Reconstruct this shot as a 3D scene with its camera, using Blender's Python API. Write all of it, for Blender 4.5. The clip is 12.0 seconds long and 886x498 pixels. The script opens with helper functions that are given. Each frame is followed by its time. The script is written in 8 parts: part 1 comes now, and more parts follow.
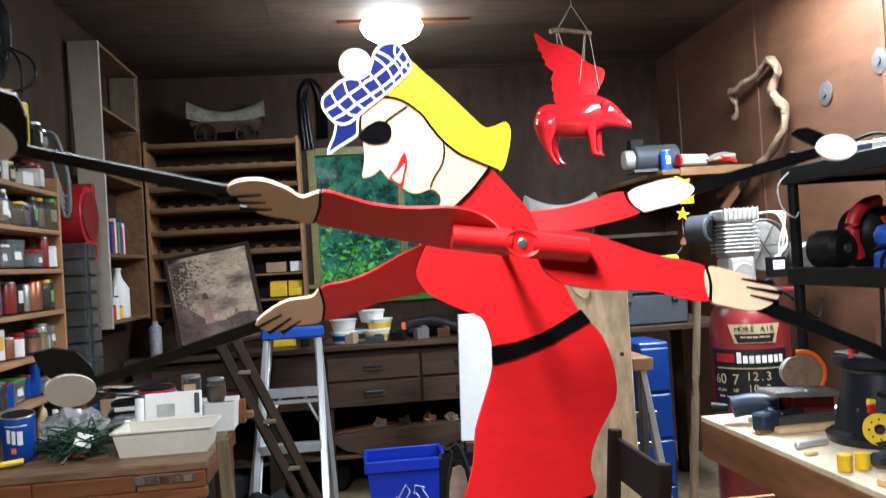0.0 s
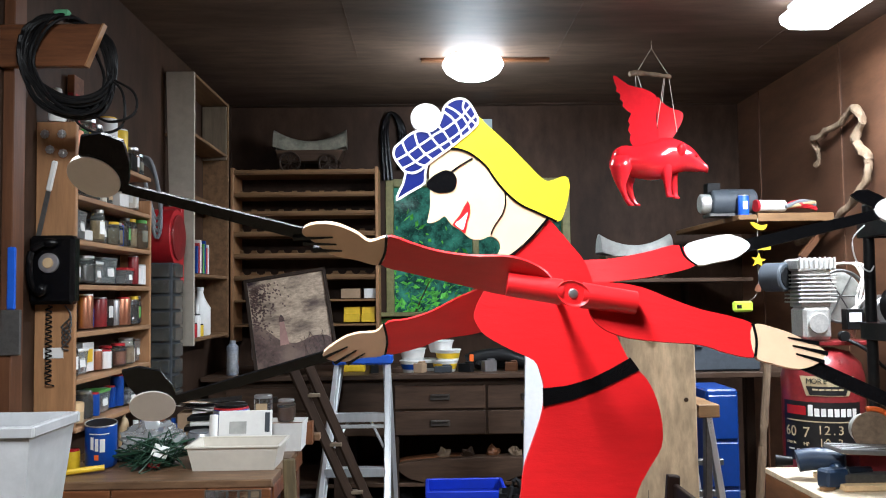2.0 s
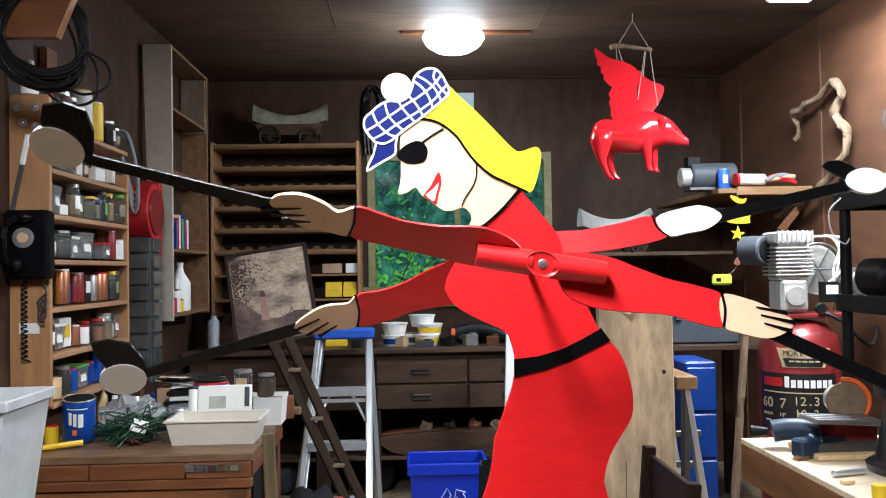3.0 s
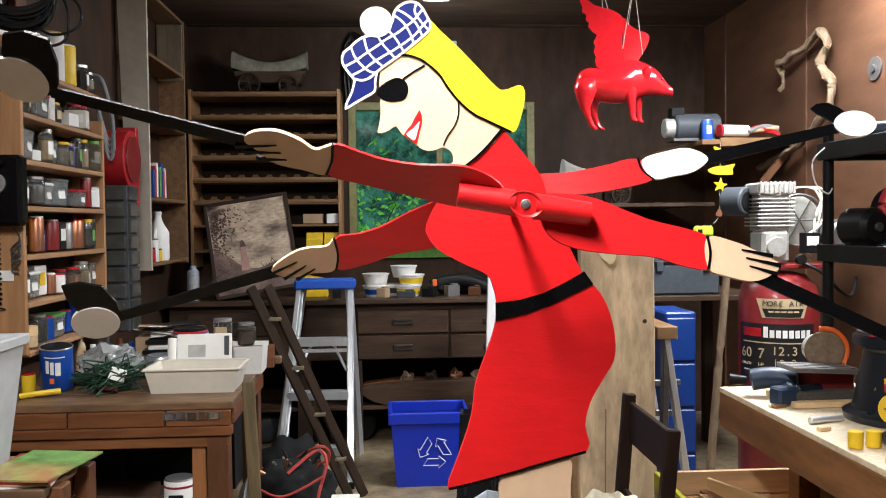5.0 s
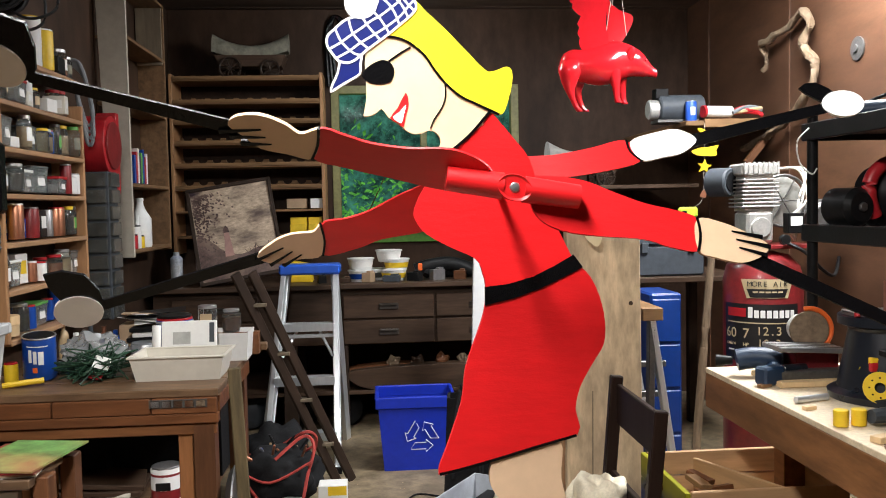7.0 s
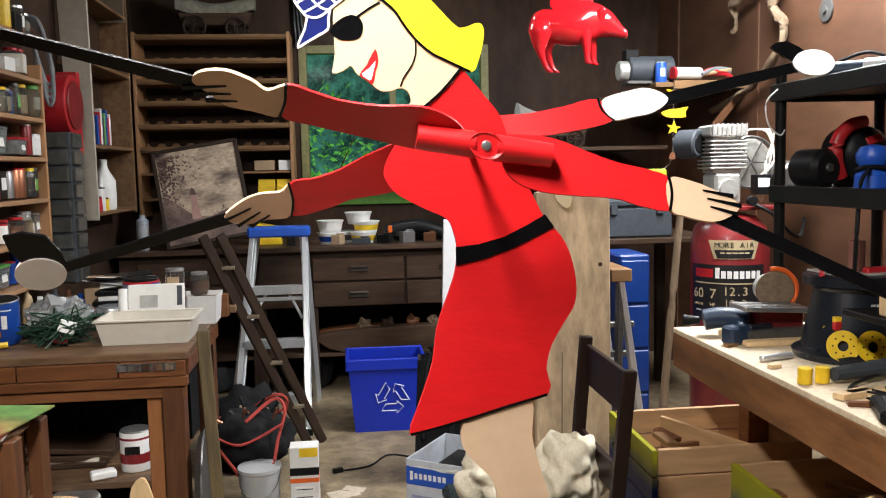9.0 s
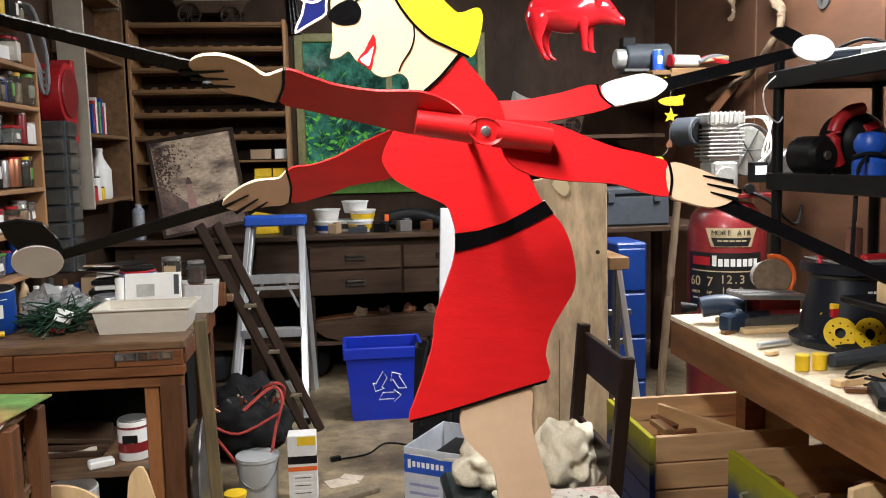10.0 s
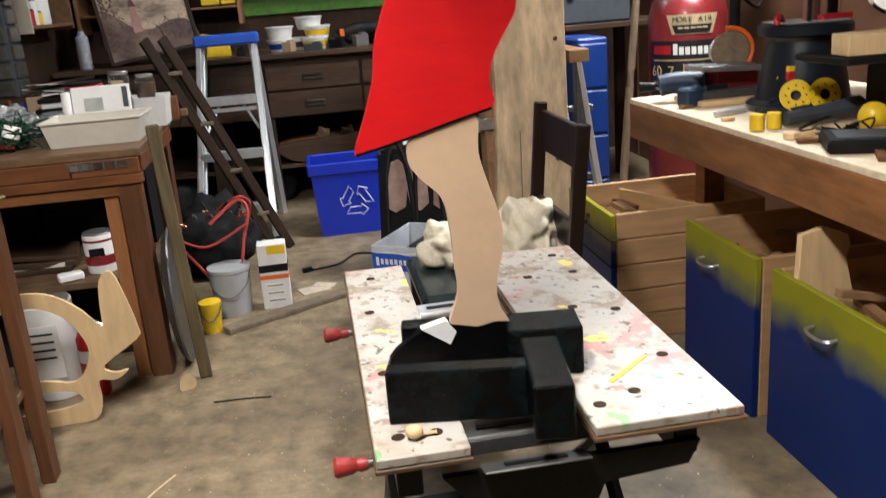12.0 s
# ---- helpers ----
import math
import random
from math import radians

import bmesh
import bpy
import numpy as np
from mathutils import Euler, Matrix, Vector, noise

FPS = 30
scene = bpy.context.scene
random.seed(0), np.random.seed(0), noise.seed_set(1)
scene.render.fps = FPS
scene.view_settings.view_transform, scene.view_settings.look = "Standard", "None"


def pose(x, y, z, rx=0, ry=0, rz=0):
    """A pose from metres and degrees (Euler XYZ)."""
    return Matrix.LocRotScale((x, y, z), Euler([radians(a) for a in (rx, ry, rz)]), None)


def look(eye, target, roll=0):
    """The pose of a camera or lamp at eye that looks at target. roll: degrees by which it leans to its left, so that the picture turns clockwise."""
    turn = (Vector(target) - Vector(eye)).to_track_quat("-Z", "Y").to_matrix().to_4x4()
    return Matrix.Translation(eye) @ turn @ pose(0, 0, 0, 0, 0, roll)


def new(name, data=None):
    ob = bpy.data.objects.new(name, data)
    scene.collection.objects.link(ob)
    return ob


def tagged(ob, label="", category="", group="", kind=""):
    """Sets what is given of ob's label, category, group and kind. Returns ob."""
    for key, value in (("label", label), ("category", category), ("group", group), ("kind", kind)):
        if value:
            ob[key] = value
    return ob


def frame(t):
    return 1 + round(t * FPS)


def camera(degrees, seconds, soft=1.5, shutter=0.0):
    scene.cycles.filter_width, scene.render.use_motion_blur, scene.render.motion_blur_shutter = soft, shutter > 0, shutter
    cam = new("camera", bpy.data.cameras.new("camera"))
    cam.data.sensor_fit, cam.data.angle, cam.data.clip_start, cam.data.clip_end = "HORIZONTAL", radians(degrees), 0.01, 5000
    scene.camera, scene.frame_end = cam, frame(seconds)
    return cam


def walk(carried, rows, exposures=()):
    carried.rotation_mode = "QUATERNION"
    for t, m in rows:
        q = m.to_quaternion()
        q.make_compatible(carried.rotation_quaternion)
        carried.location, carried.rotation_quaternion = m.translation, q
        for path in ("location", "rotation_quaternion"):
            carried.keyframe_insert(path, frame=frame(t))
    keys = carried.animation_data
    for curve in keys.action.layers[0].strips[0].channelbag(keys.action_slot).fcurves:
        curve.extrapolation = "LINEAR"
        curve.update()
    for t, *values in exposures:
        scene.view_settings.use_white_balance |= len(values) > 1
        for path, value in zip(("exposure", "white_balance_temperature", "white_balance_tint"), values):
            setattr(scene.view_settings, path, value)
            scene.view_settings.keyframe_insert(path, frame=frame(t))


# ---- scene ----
cam = camera(54.9, 12.0, soft=1.0, shutter=0.5)
PATH = [
    (0, (0.286, -0.009, 1.517), (0.502, 1.983, 1.546), -3.5),
    (0.5, (0.31, -0.085, 1.557), (0.471, 1.908, 1.655), -2.9),
    (1, (0.314, -0.088, 1.561), (0.453, 1.908, 1.672), -2.6),
    (1.5, (0.294, -0.094, 1.558), (0.379, 1.901, 1.676), -1.6),
    (2, (0.308, -0.095, 1.537), (0.348, 1.902, 1.642), -0.7),
    (2.5, (0.326, -0.1, 1.532), (0.372, 1.898, 1.608), -0.7),
    (3, (0.331, -0.089, 1.53), (0.406, 1.909, 1.577), -0.9),
    (3.5, (0.331, -0.084, 1.528), (0.42, 1.914, 1.546), -1.3),
    (5.5, (0.335, -0.052, 1.508), (0.46, 1.942, 1.422), -0.5),
    (6, (0.335, -0.053, 1.511), (0.474, 1.94, 1.41), -0.8),
    (6.5, (0.332, -0.047, 1.513), (0.48, 1.945, 1.412), -1.1),
    (8.5, (0.325, -0.034, 1.503), (0.501, 1.954, 1.371), -0.9),
    (9, (0.328, -0.028, 1.506), (0.548, 1.951, 1.316), -1.2),
    (9.5, (0.323, -0.026, 1.507), (0.551, 1.951, 1.303), -1.2),
    (10, (0.324, -0.023, 1.501), (0.552, 1.953, 1.286), -1.3),
    (10.5, (0.33, -0.025, 1.498), (0.556, 1.949, 1.263), -1.0),
    (11, (0.332, -0.035, 1.458), (0.551, 1.935, 1.19), -0.4),
    (11.5, (0.345, -0.055, 1.353), (0.571, 1.882, 0.91), -2.8),
    (12, (0.358, -0.047, 1.319), (0.622, 1.848, 0.739), -4.5),
]
EXPOSURES = [(0.0, 0.15, 5850, 8), (2.5, 0.15, 5850, 8), (3.5, 0.12, 6000, 9), (5.5, 0.03, 6450, 10), (12.0, 0.0, 6500, 10)]
walk(cam, [(t, look(eye, target, roll)) for t, eye, target, roll in PATH], EXPOSURES)

# ---- world and large lights ----
world = bpy.data.worlds.new("sky")
scene.world = world
world.use_nodes = True
sky = world.node_tree.nodes.new("ShaderNodeTexSky")
sky.sky_type, sky.sun_disc = "NISHITA", False
sky.sun_elevation, sky.sun_rotation = radians(35), radians(200)
world.node_tree.nodes["Background"].inputs["Strength"].default_value = 0.08
world.node_tree.links.new(sky.outputs[0], world.node_tree.nodes["Background"].inputs["Color"])


def area_lamp(name, m, sx, sy, watts, colour):
    data = bpy.data.lights.new(name, "AREA")
    data.shape, data.size, data.size_y, data.energy, data.color = "RECTANGLE", sx, sy, watts, colour
    ob = new(name, data)
    ob.matrix_world = m
    return ob


area_lamp("tube_light_glow", pose(2.28, 3.56, 2.86), 0.3, 1.2, 145, (0.95, 0.98, 1.0))
area_lamp("door_tube_glow", pose(0.0, 0.6, 2.86), 0.3, 1.2, 116, (1.0, 0.97, 0.92))
bulb = new("globe_glow", bpy.data.lights.new("globe_glow", "POINT"))
bulb.data.energy, bulb.data.color, bulb.data.shadow_soft_size = 30, (0.93, 0.98, 1.0), 0.1
bulb.location = (0.61, 5.1, 2.62)


# ---- materials ----
MATS = {}


def mat(name, col, rough=0.55, metal=0.0, scale=25.0, var=0.2, bump=0.12, stretch=(1, 1, 1), stain=0.25, stain_col=None, coat=0.0,
        glass=0.0, emit=0.0, rand=0.0, spec=0.5):
    """Colour with fine grain, broad stains, uneven gloss and relief; stretch lengthens the grain along an axis."""
    if name in MATS:
        return MATS[name]
    m = bpy.data.materials.new(name)
    m.use_nodes = True
    nt = m.node_tree
    nd, ln = nt.nodes, nt.links
    b = nd["Principled BSDF"]
    co = nd.new("ShaderNodeTexCoord")
    mp = nd.new("ShaderNodeMapping")
    mp.inputs["Scale"].default_value = stretch
    ln.new(co.outputs["Object"], mp.inputs[0])
    oi = nd.new("ShaderNodeObjectInfo")
    off = nd.new("ShaderNodeVectorMath")
    off.operation = "SCALE"
    off.inputs[0].default_value = (13.0, 7.0, 5.0)
    ln.new(oi.outputs["Random"], off.inputs["Scale"])
    ln.new(off.outputs[0], mp.inputs["Location"])
    n1, n2 = nd.new("ShaderNodeTexNoise"), nd.new("ShaderNodeTexNoise")
    n1.inputs["Scale"].default_value, n1.inputs["Detail"].default_value, n1.inputs["Roughness"].default_value = scale, 7, 0.65
    n2.inputs["Scale"].default_value, n2.inputs["Detail"].default_value = max(1.2, scale / 9), 4
    ln.new(mp.outputs[0], n1.inputs["Vector"])
    ln.new(mp.outputs[0], n2.inputs["Vector"])
    r1 = nd.new("ShaderNodeValToRGB")
    r1.color_ramp.elements[0].position, r1.color_ramp.elements[1].position = 0.3, 0.7
    r1.color_ramp.elements[0].color = (*[c * (1 - var) for c in col], 1)
    r1.color_ramp.elements[1].color = (*[min(1, c * (1 + var)) for c in col], 1)
    ln.new(n1.outputs["Fac"], r1.inputs[0])
    r2 = nd.new("ShaderNodeValToRGB")
    r2.color_ramp.elements[0].position, r2.color_ramp.elements[1].position = 0.48, 0.72
    r2.color_ramp.elements[1].color = (stain, stain, stain, 1)
    r2.color_ramp.elements[0].color = (0, 0, 0, 1)
    ln.new(n2.outputs["Fac"], r2.inputs[0])
    mx = nd.new("ShaderNodeMixRGB")
    sc = stain_col or tuple(c * 0.45 for c in col)
    mx.inputs[2].default_value = (*sc, 1)
    ln.new(r2.outputs[0], mx.inputs[0])
    ln.new(r1.outputs[0], mx.inputs[1])
    last = mx.outputs[0]
    if rand:
        hv = nd.new("ShaderNodeHueSaturation")
        mr = nd.new("ShaderNodeMapRange")
        mr.inputs[3].default_value, mr.inputs[4].default_value = 1 - rand, 1 + rand
        ln.new(oi.outputs["Random"], mr.inputs[0])
        ln.new(mr.outputs[0], hv.inputs["Value"])
        ln.new(last, hv.inputs["Color"])
        last = hv.outputs[0]
    ln.new(last, b.inputs["Base Color"])
    mr = nd.new("ShaderNodeMapRange")
    mr.inputs[3].default_value, mr.inputs[4].default_value = max(0.03, rough - 0.12), min(1, rough + 0.12)
    ln.new(n2.outputs["Fac"], mr.inputs[0])
    ln.new(mr.outputs[0], b.inputs["Roughness"])
    b.inputs["Metallic"].default_value = metal
    b.inputs["Specular IOR Level"].default_value = spec
    b.inputs["Coat Weight"].default_value = coat
    b.inputs["Transmission Weight"].default_value = glass
    if bump:
        bp = nd.new("ShaderNodeBump")
        bp.inputs["Strength"].default_value, bp.inputs["Distance"].default_value = bump, 0.004
        ln.new(n1.outputs["Fac"], bp.inputs["Height"])
        ln.new(bp.outputs[0], b.inputs["Normal"])
    if emit:
        b.inputs["Emission Color"].default_value = (*col, 1)
        b.inputs["Emission Strength"].default_value = emit
    MATS[name] = m
    return m


WX, WY, WZ = (0.12, 1, 1), (1, 0.12, 1), (1, 1, 0.12)
concrete = mat("concrete", (0.225, 0.17, 0.105), 0.55, scale=11, var=0.5, bump=0.3, stain=0.9, stain_col=(0.09, 0.066, 0.043), spec=0.35)
ply_dark = mat("old_plywood", (0.05, 0.0275, 0.017), 0.55, scale=9, var=0.4, stretch=(1, 1, 0.45), stain=0.85, stain_col=(0.02, 0.0125, 0.009), spec=0.15)
ply_east = mat("old_plywood_east", (0.1, 0.046, 0.025), 0.38, scale=12, var=0.4, stretch=(1, 0.3, 1), stain=0.7, stain_col=(0.05, 0.024, 0.014), spec=0.35)
ply_ceil = mat("ceiling_plywood", (0.11, 0.072, 0.052), 0.6, scale=11, var=0.4, stretch=(0.25, 1, 1), stain=0.8, stain_col=(0.03, 0.019, 0.013), spec=0.2)
pine_z = mat("pine_upright", (0.35, 0.18, 0.08), 0.5, scale=30, var=0.25, stretch=WZ, stain=0.3)
pine_y = mat("pine_shelf_long", (0.36, 0.2, 0.1), 0.55, scale=30, var=0.25, stretch=WY, stain=0.35)
pine_x = mat("pine_shelf", (0.21, 0.115, 0.052), 0.55, spec=0.25, scale=30, var=0.25, stretch=WX, stain=0.35)
# Darker copy of the pine, with the tall shelf's inner shade in its colour.
pine_in_shade = mat("shaded_pine", (0.17, 0.095, 0.047), 0.6, scale=28, var=0.35, stretch=WY, stain=0.5, spec=0.2)
orange_z = mat("orange_pine_strip", (0.24, 0.1, 0.038), 0.5, scale=28, var=0.35, stretch=WZ, stain=0.4, spec=0.3)
grey_panel = mat("grey_painted_panel", (0.42, 0.38, 0.31), 0.6, scale=20, var=0.1, stain=0.3)
oak_x = mat("brown_bench_wood", (0.14, 0.053, 0.021), 0.4, spec=0.3, scale=28, var=0.5, stretch=WX, stain=0.75, bump=0.25)
oak_z = mat("brown_bench_leg", (0.115, 0.047, 0.021), 0.45, spec=0.3, scale=28, var=0.35, stretch=WZ, stain=0.4)
oak_top = mat("worn_bench_top", (0.15, 0.086, 0.046), 0.45, spec=0.35, scale=20, var=0.5, stretch=(0.3, 1, 1), stain=0.8, stain_col=(0.05, 0.03, 0.018), bump=0.3)
dark_x = mat("dark_chest_wood", (0.06, 0.035, 0.022), 0.5, scale=28, var=0.45, stretch=WX, stain=0.6, spec=0.2)
dark_z = mat("dark_chest_post", (0.034, 0.021, 0.0145), 0.5, scale=28, var=0.4, stretch=WZ, stain=0.5, spec=0.2)
fir_y = mat("fir_beam", (0.27, 0.15, 0.075), 0.55, scale=24, var=0.35, stretch=WY, stain=0.45)
top_east = mat("particle_board_top", (0.66, 0.54, 0.38), 0.5, scale=60, var=0.2, stain=0.35, stain_col=(0.4, 0.29, 0.18))
plank_mat = mat("rough_plank", (0.5, 0.37, 0.235), 0.75, scale=20, var=0.4, stretch=(1, 1, 0.3), stain=0.95, stain_col=(0.2, 0.15, 0.11), bump=0.4, spec=0.2)
beam_brown = mat("brown_beam", (0.23, 0.098, 0.036), 0.5, scale=16, var=0.45, stretch=(1, 0.2, 1), stain=0.75, stain_col=(0.085, 0.038, 0.018), spec=0.25, bump=0.3)
olive_wood = mat("mossy_wood", (0.105, 0.075, 0.033), 0.75, scale=34, var=0.45, stretch=WZ, stain=0.5, bump=0.4)
salmon = mat("red_webbing", (0.4, 0.05, 0.04), 0.85, scale=120, var=0.2)
birch = mat("birch_plywood", (0.66, 0.46, 0.25), 0.45, scale=26, var=0.14, stretch=(1, 1, 0.2), stain=0.2)
grey_wood = mat("weathered_wood", (0.17, 0.13, 0.085), 0.75, scale=30, var=0.35, stretch=WZ, stain=0.4, bump=0.3)
drift_mat = mat("driftwood", (0.17, 0.115, 0.07), 0.75, scale=35, var=0.35, stretch=(1, 1, 0.25), stain=0.4, bump=0.35)
alu = mat("brushed_aluminium", (0.72, 0.74, 0.76), 0.35, 0.75, scale=60, var=0.08, stretch=WZ, stain=0.2)
steel = mat("steel", (0.55, 0.55, 0.56), 0.35, 0.9, scale=50, var=0.12)
dark_steel = mat("dark_steel", (0.13, 0.125, 0.12), 0.45, 0.7, scale=50, var=0.2)
chrome = mat("chrome", (0.85, 0.85, 0.86), 0.12, 1.0, var=0.04, bump=0.02)
black_pl = mat("black_plastic", (0.008, 0.008, 0.0085), 0.42, spec=0.13, scale=80, var=0.25, stain=0.25, stain_col=(0.03, 0.028, 0.026))
black_gloss = mat("black_gloss_paint", (0.003, 0.003, 0.0035), 0.2, spec=0.2, scale=95, var=0.2, bump=0.45, stain=0.1)
# The teal stain_col here paints in the bluish glints on the glossy blocks.
black_wet = mat("wet_black_paint", (0.0018, 0.002, 0.0022), 0.14, spec=0.1, scale=230, var=0.4, bump=1.0, stain=0.6, stain_col=(0.002, 0.012, 0.015))
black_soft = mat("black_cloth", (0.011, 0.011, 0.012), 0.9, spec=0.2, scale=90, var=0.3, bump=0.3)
white_pl = mat("white_plastic", (0.75, 0.75, 0.73), 0.4, scale=40, var=0.05, stain=0.15, bump=0.03)
milky = mat("milky_plastic", (0.62, 0.58, 0.5), 0.35, scale=20, var=0.06, stain=0.2, bump=0.03)
paper = mat("paper", (0.78, 0.77, 0.74), 0.7, scale=40, var=0.04, stain=0.1, bump=0.05)
card_w = mat("white_card", (0.72, 0.71, 0.69), 0.6, scale=30, var=0.05, stain=0.2)
card_k = mat("brown_card", (0.38, 0.26, 0.16), 0.7, scale=40, var=0.1)
red = mat("red_paint", (0.66, 0.011, 0.014), 0.36, scale=40, var=0.07, bump=0.28, stain=0.12, stain_col=(0.5, 0.004, 0.008), stretch=(0.3, 1, 1))
red_gloss = mat("red_gloss_paint", (0.55, 0.012, 0.018), 0.1, scale=30, var=0.08, bump=0.05, coat=0.6, stain=0.1)
red_tank = mat("tank_red_paint", (0.2, 0.016, 0.018), 0.32, scale=60, var=0.2, stain=0.45, stain_col=(0.1, 0.02, 0.02), coat=0.2)
red_pl = mat("red_plastic", (0.42, 0.012, 0.018), 0.4, scale=40, var=0.15)
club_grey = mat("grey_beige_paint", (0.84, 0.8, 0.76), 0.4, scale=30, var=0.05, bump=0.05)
skin = mat("beige_paint", (0.67, 0.465, 0.305), 0.4, scale=30, var=0.05, bump=0.06, stain=0.1)
cream = mat("cream_paint", (0.74, 0.6, 0.37), 0.45, scale=30, var=0.04, bump=0.06, stain=0.08)
yellow = mat("yellow_paint", (0.86, 0.72, 0.02), 0.38, scale=30, var=0.05, bump=0.06, stain=0.08)
white_pt = mat("white_paint", (0.82, 0.83, 0.83), 0.4, scale=30, var=0.04, bump=0.05, stain=0.06)
blue_pt = mat("blue_paint", (0.003, 0.009, 0.115), 0.35, scale=30, var=0.12, bump=0.06)
blue_bin = mat("blue_bin_plastic", (0.006, 0.028, 0.42), 0.4, scale=30, var=0.1, stain=0.3, stain_col=(0.005, 0.02, 0.25), bump=0.05)
blue_cab = mat("blue_plastic_drawers", (0.004, 0.035, 0.2), 0.4, var=0.1)
blue_can = mat("blue_tin", (0.01, 0.065, 0.34), 0.3, 0.3, var=0.15)
blue_tool = mat("blue_tool_plastic", (0.008, 0.025, 0.06), 0.45, var=0.15)
bright_blue = mat("bright_blue_plastic", (0.015, 0.09, 0.5), 0.4, var=0.12)
navy = mat("dark_navy_plastic", (0.007, 0.01, 0.016), 0.32, scale=50, var=0.15)
yel_pl = mat("yellow_plastic", (0.75, 0.5, 0.02), 0.4, var=0.1)
orange = mat("orange_plastic", (0.75, 0.13, 0.02), 0.4, var=0.1)
green_pl = mat("green_plastic", (0.1, 0.32, 0.06), 0.45, var=0.15)
lime = mat("lime_plastic", (0.42, 0.55, 0.04), 0.45, var=0.1)
grey_pl = mat("grey_plastic", (0.2, 0.215, 0.23), 0.5, var=0.1)
dgrey_pl = mat("dark_grey_plastic", (0.05, 0.057, 0.066), 0.5, var=0.15, spec=0.25)
cast = mat("cast_aluminium", (0.56, 0.55, 0.52), 0.45, 0.6, scale=80, var=0.15, bump=0.2)
cloth = mat("cream_knit_cloth", (0.7, 0.63, 0.49), 0.95, scale=120, var=0.12, bump=0.9, spec=0.1)
glass = mat("jar_glass", (0.82, 0.87, 0.85), 0.04, glass=0.97, var=0.05, bump=0, stain=0.1)
pane_glass = mat("window_glass", (0.93, 0.97, 0.95), 0.0, glass=1.0, var=0.0, bump=0, stain=0)
pane_glass.node_tree.nodes["Principled BSDF"].inputs["IOR"].default_value = 1.04
copper = mat("copper", (0.5, 0.22, 0.13), 0.35, 0.85, var=0.15)
garland = mat("dark_green_wire", (0.012, 0.045, 0.022), 0.5, var=0.4)
espresso = mat("espresso_wood", (0.015, 0.008, 0.006), 0.35, scale=25, var=0.3, stretch=WZ, spec=0.22)
canvas = mat("canvas", (0.2, 0.19, 0.145), 0.9, scale=16, var=0.45, bump=1.0, stain=0.6)
tan_pl = mat("tan_plastic", (0.5, 0.36, 0.2), 0.5, var=0.1)
lamp_glow = mat("lamp_glass", (0.95, 0.98, 1.0), 0.3, emit=14, var=0.0, bump=0)
win_wood = mat("window_frame_paint", (0.2, 0.19, 0.07), 0.5, scale=30, var=0.25)
green_trim = mat("green_sill_paint", (0.08, 0.22, 0.02), 0.5, scale=30, var=0.25)
rope_mat = mat("string", (0.5, 0.45, 0.37), 0.9, var=0.1)


# ---- builders ----
def bx(bm, c, s, rot=(0, 0, 0)):
    m = pose(*c, *rot) @ Matrix.Diagonal((*s, 1))
    return bmesh.ops.create_cube(bm, size=1, matrix=m)["verts"]


def cyl(bm, c, r, h, rot=(0, 0, 0), r2=None, seg=24, caps=True):
    return bmesh.ops.create_cone(bm, cap_ends=caps, segments=seg, radius1=r, radius2=r if r2 is None else r2, depth=h, matrix=pose(*c, *rot))["verts"]


def ball(bm, c, r, s=(1, 1, 1), rot=(0, 0, 0), u=20, v=12):
    return bmesh.ops.create_uvsphere(bm, u_segments=u, v_segments=v, radius=r, matrix=pose(*c, *rot) @ Matrix.Diagonal((*s, 1)))["verts"]


def lathe(bm, prof, c=(0, 0, 0), seg=28, rot=(0, 0, 0)):
    """prof: (radius, height) from the bottom up."""
    m = pose(*c, *rot)
    rings = [[bm.verts.new(m @ Vector((r * math.cos(a), r * math.sin(a), z))) for a in (2 * math.pi * k / seg for k in range(seg))] for r, z in prof]
    for a, b in zip(rings, rings[1:]):
        for k in range(seg):
            bm.faces.new((a[k], a[(k + 1) % seg], b[(k + 1) % seg], b[k]))
    bm.faces.new(rings[0][::-1])
    bm.faces.new(rings[-1])


def smooth_line(pts, n=6, closed=False):
    """Catmull-Rom through pts."""
    p = [Vector(q) for q in pts]
    out, k = [], len(p)
    for i in range(k if closed else k - 1):
        a, b = (p[(i - 1) % k], p[(i + 2) % k]) if closed else (p[max(i - 1, 0)], p[min(i + 2, k - 1)])
        s, e = p[i], p[(i + 1) % k]
        for j in range(n):
            t = j / n
            out.append(0.5 * (2 * s + (e - a) * t + (2 * a - 5 * s + 4 * e - b) * t * t + (3 * s - a - 3 * e + b) * t ** 3))
    if not closed:
        out.append(p[-1])
    return out


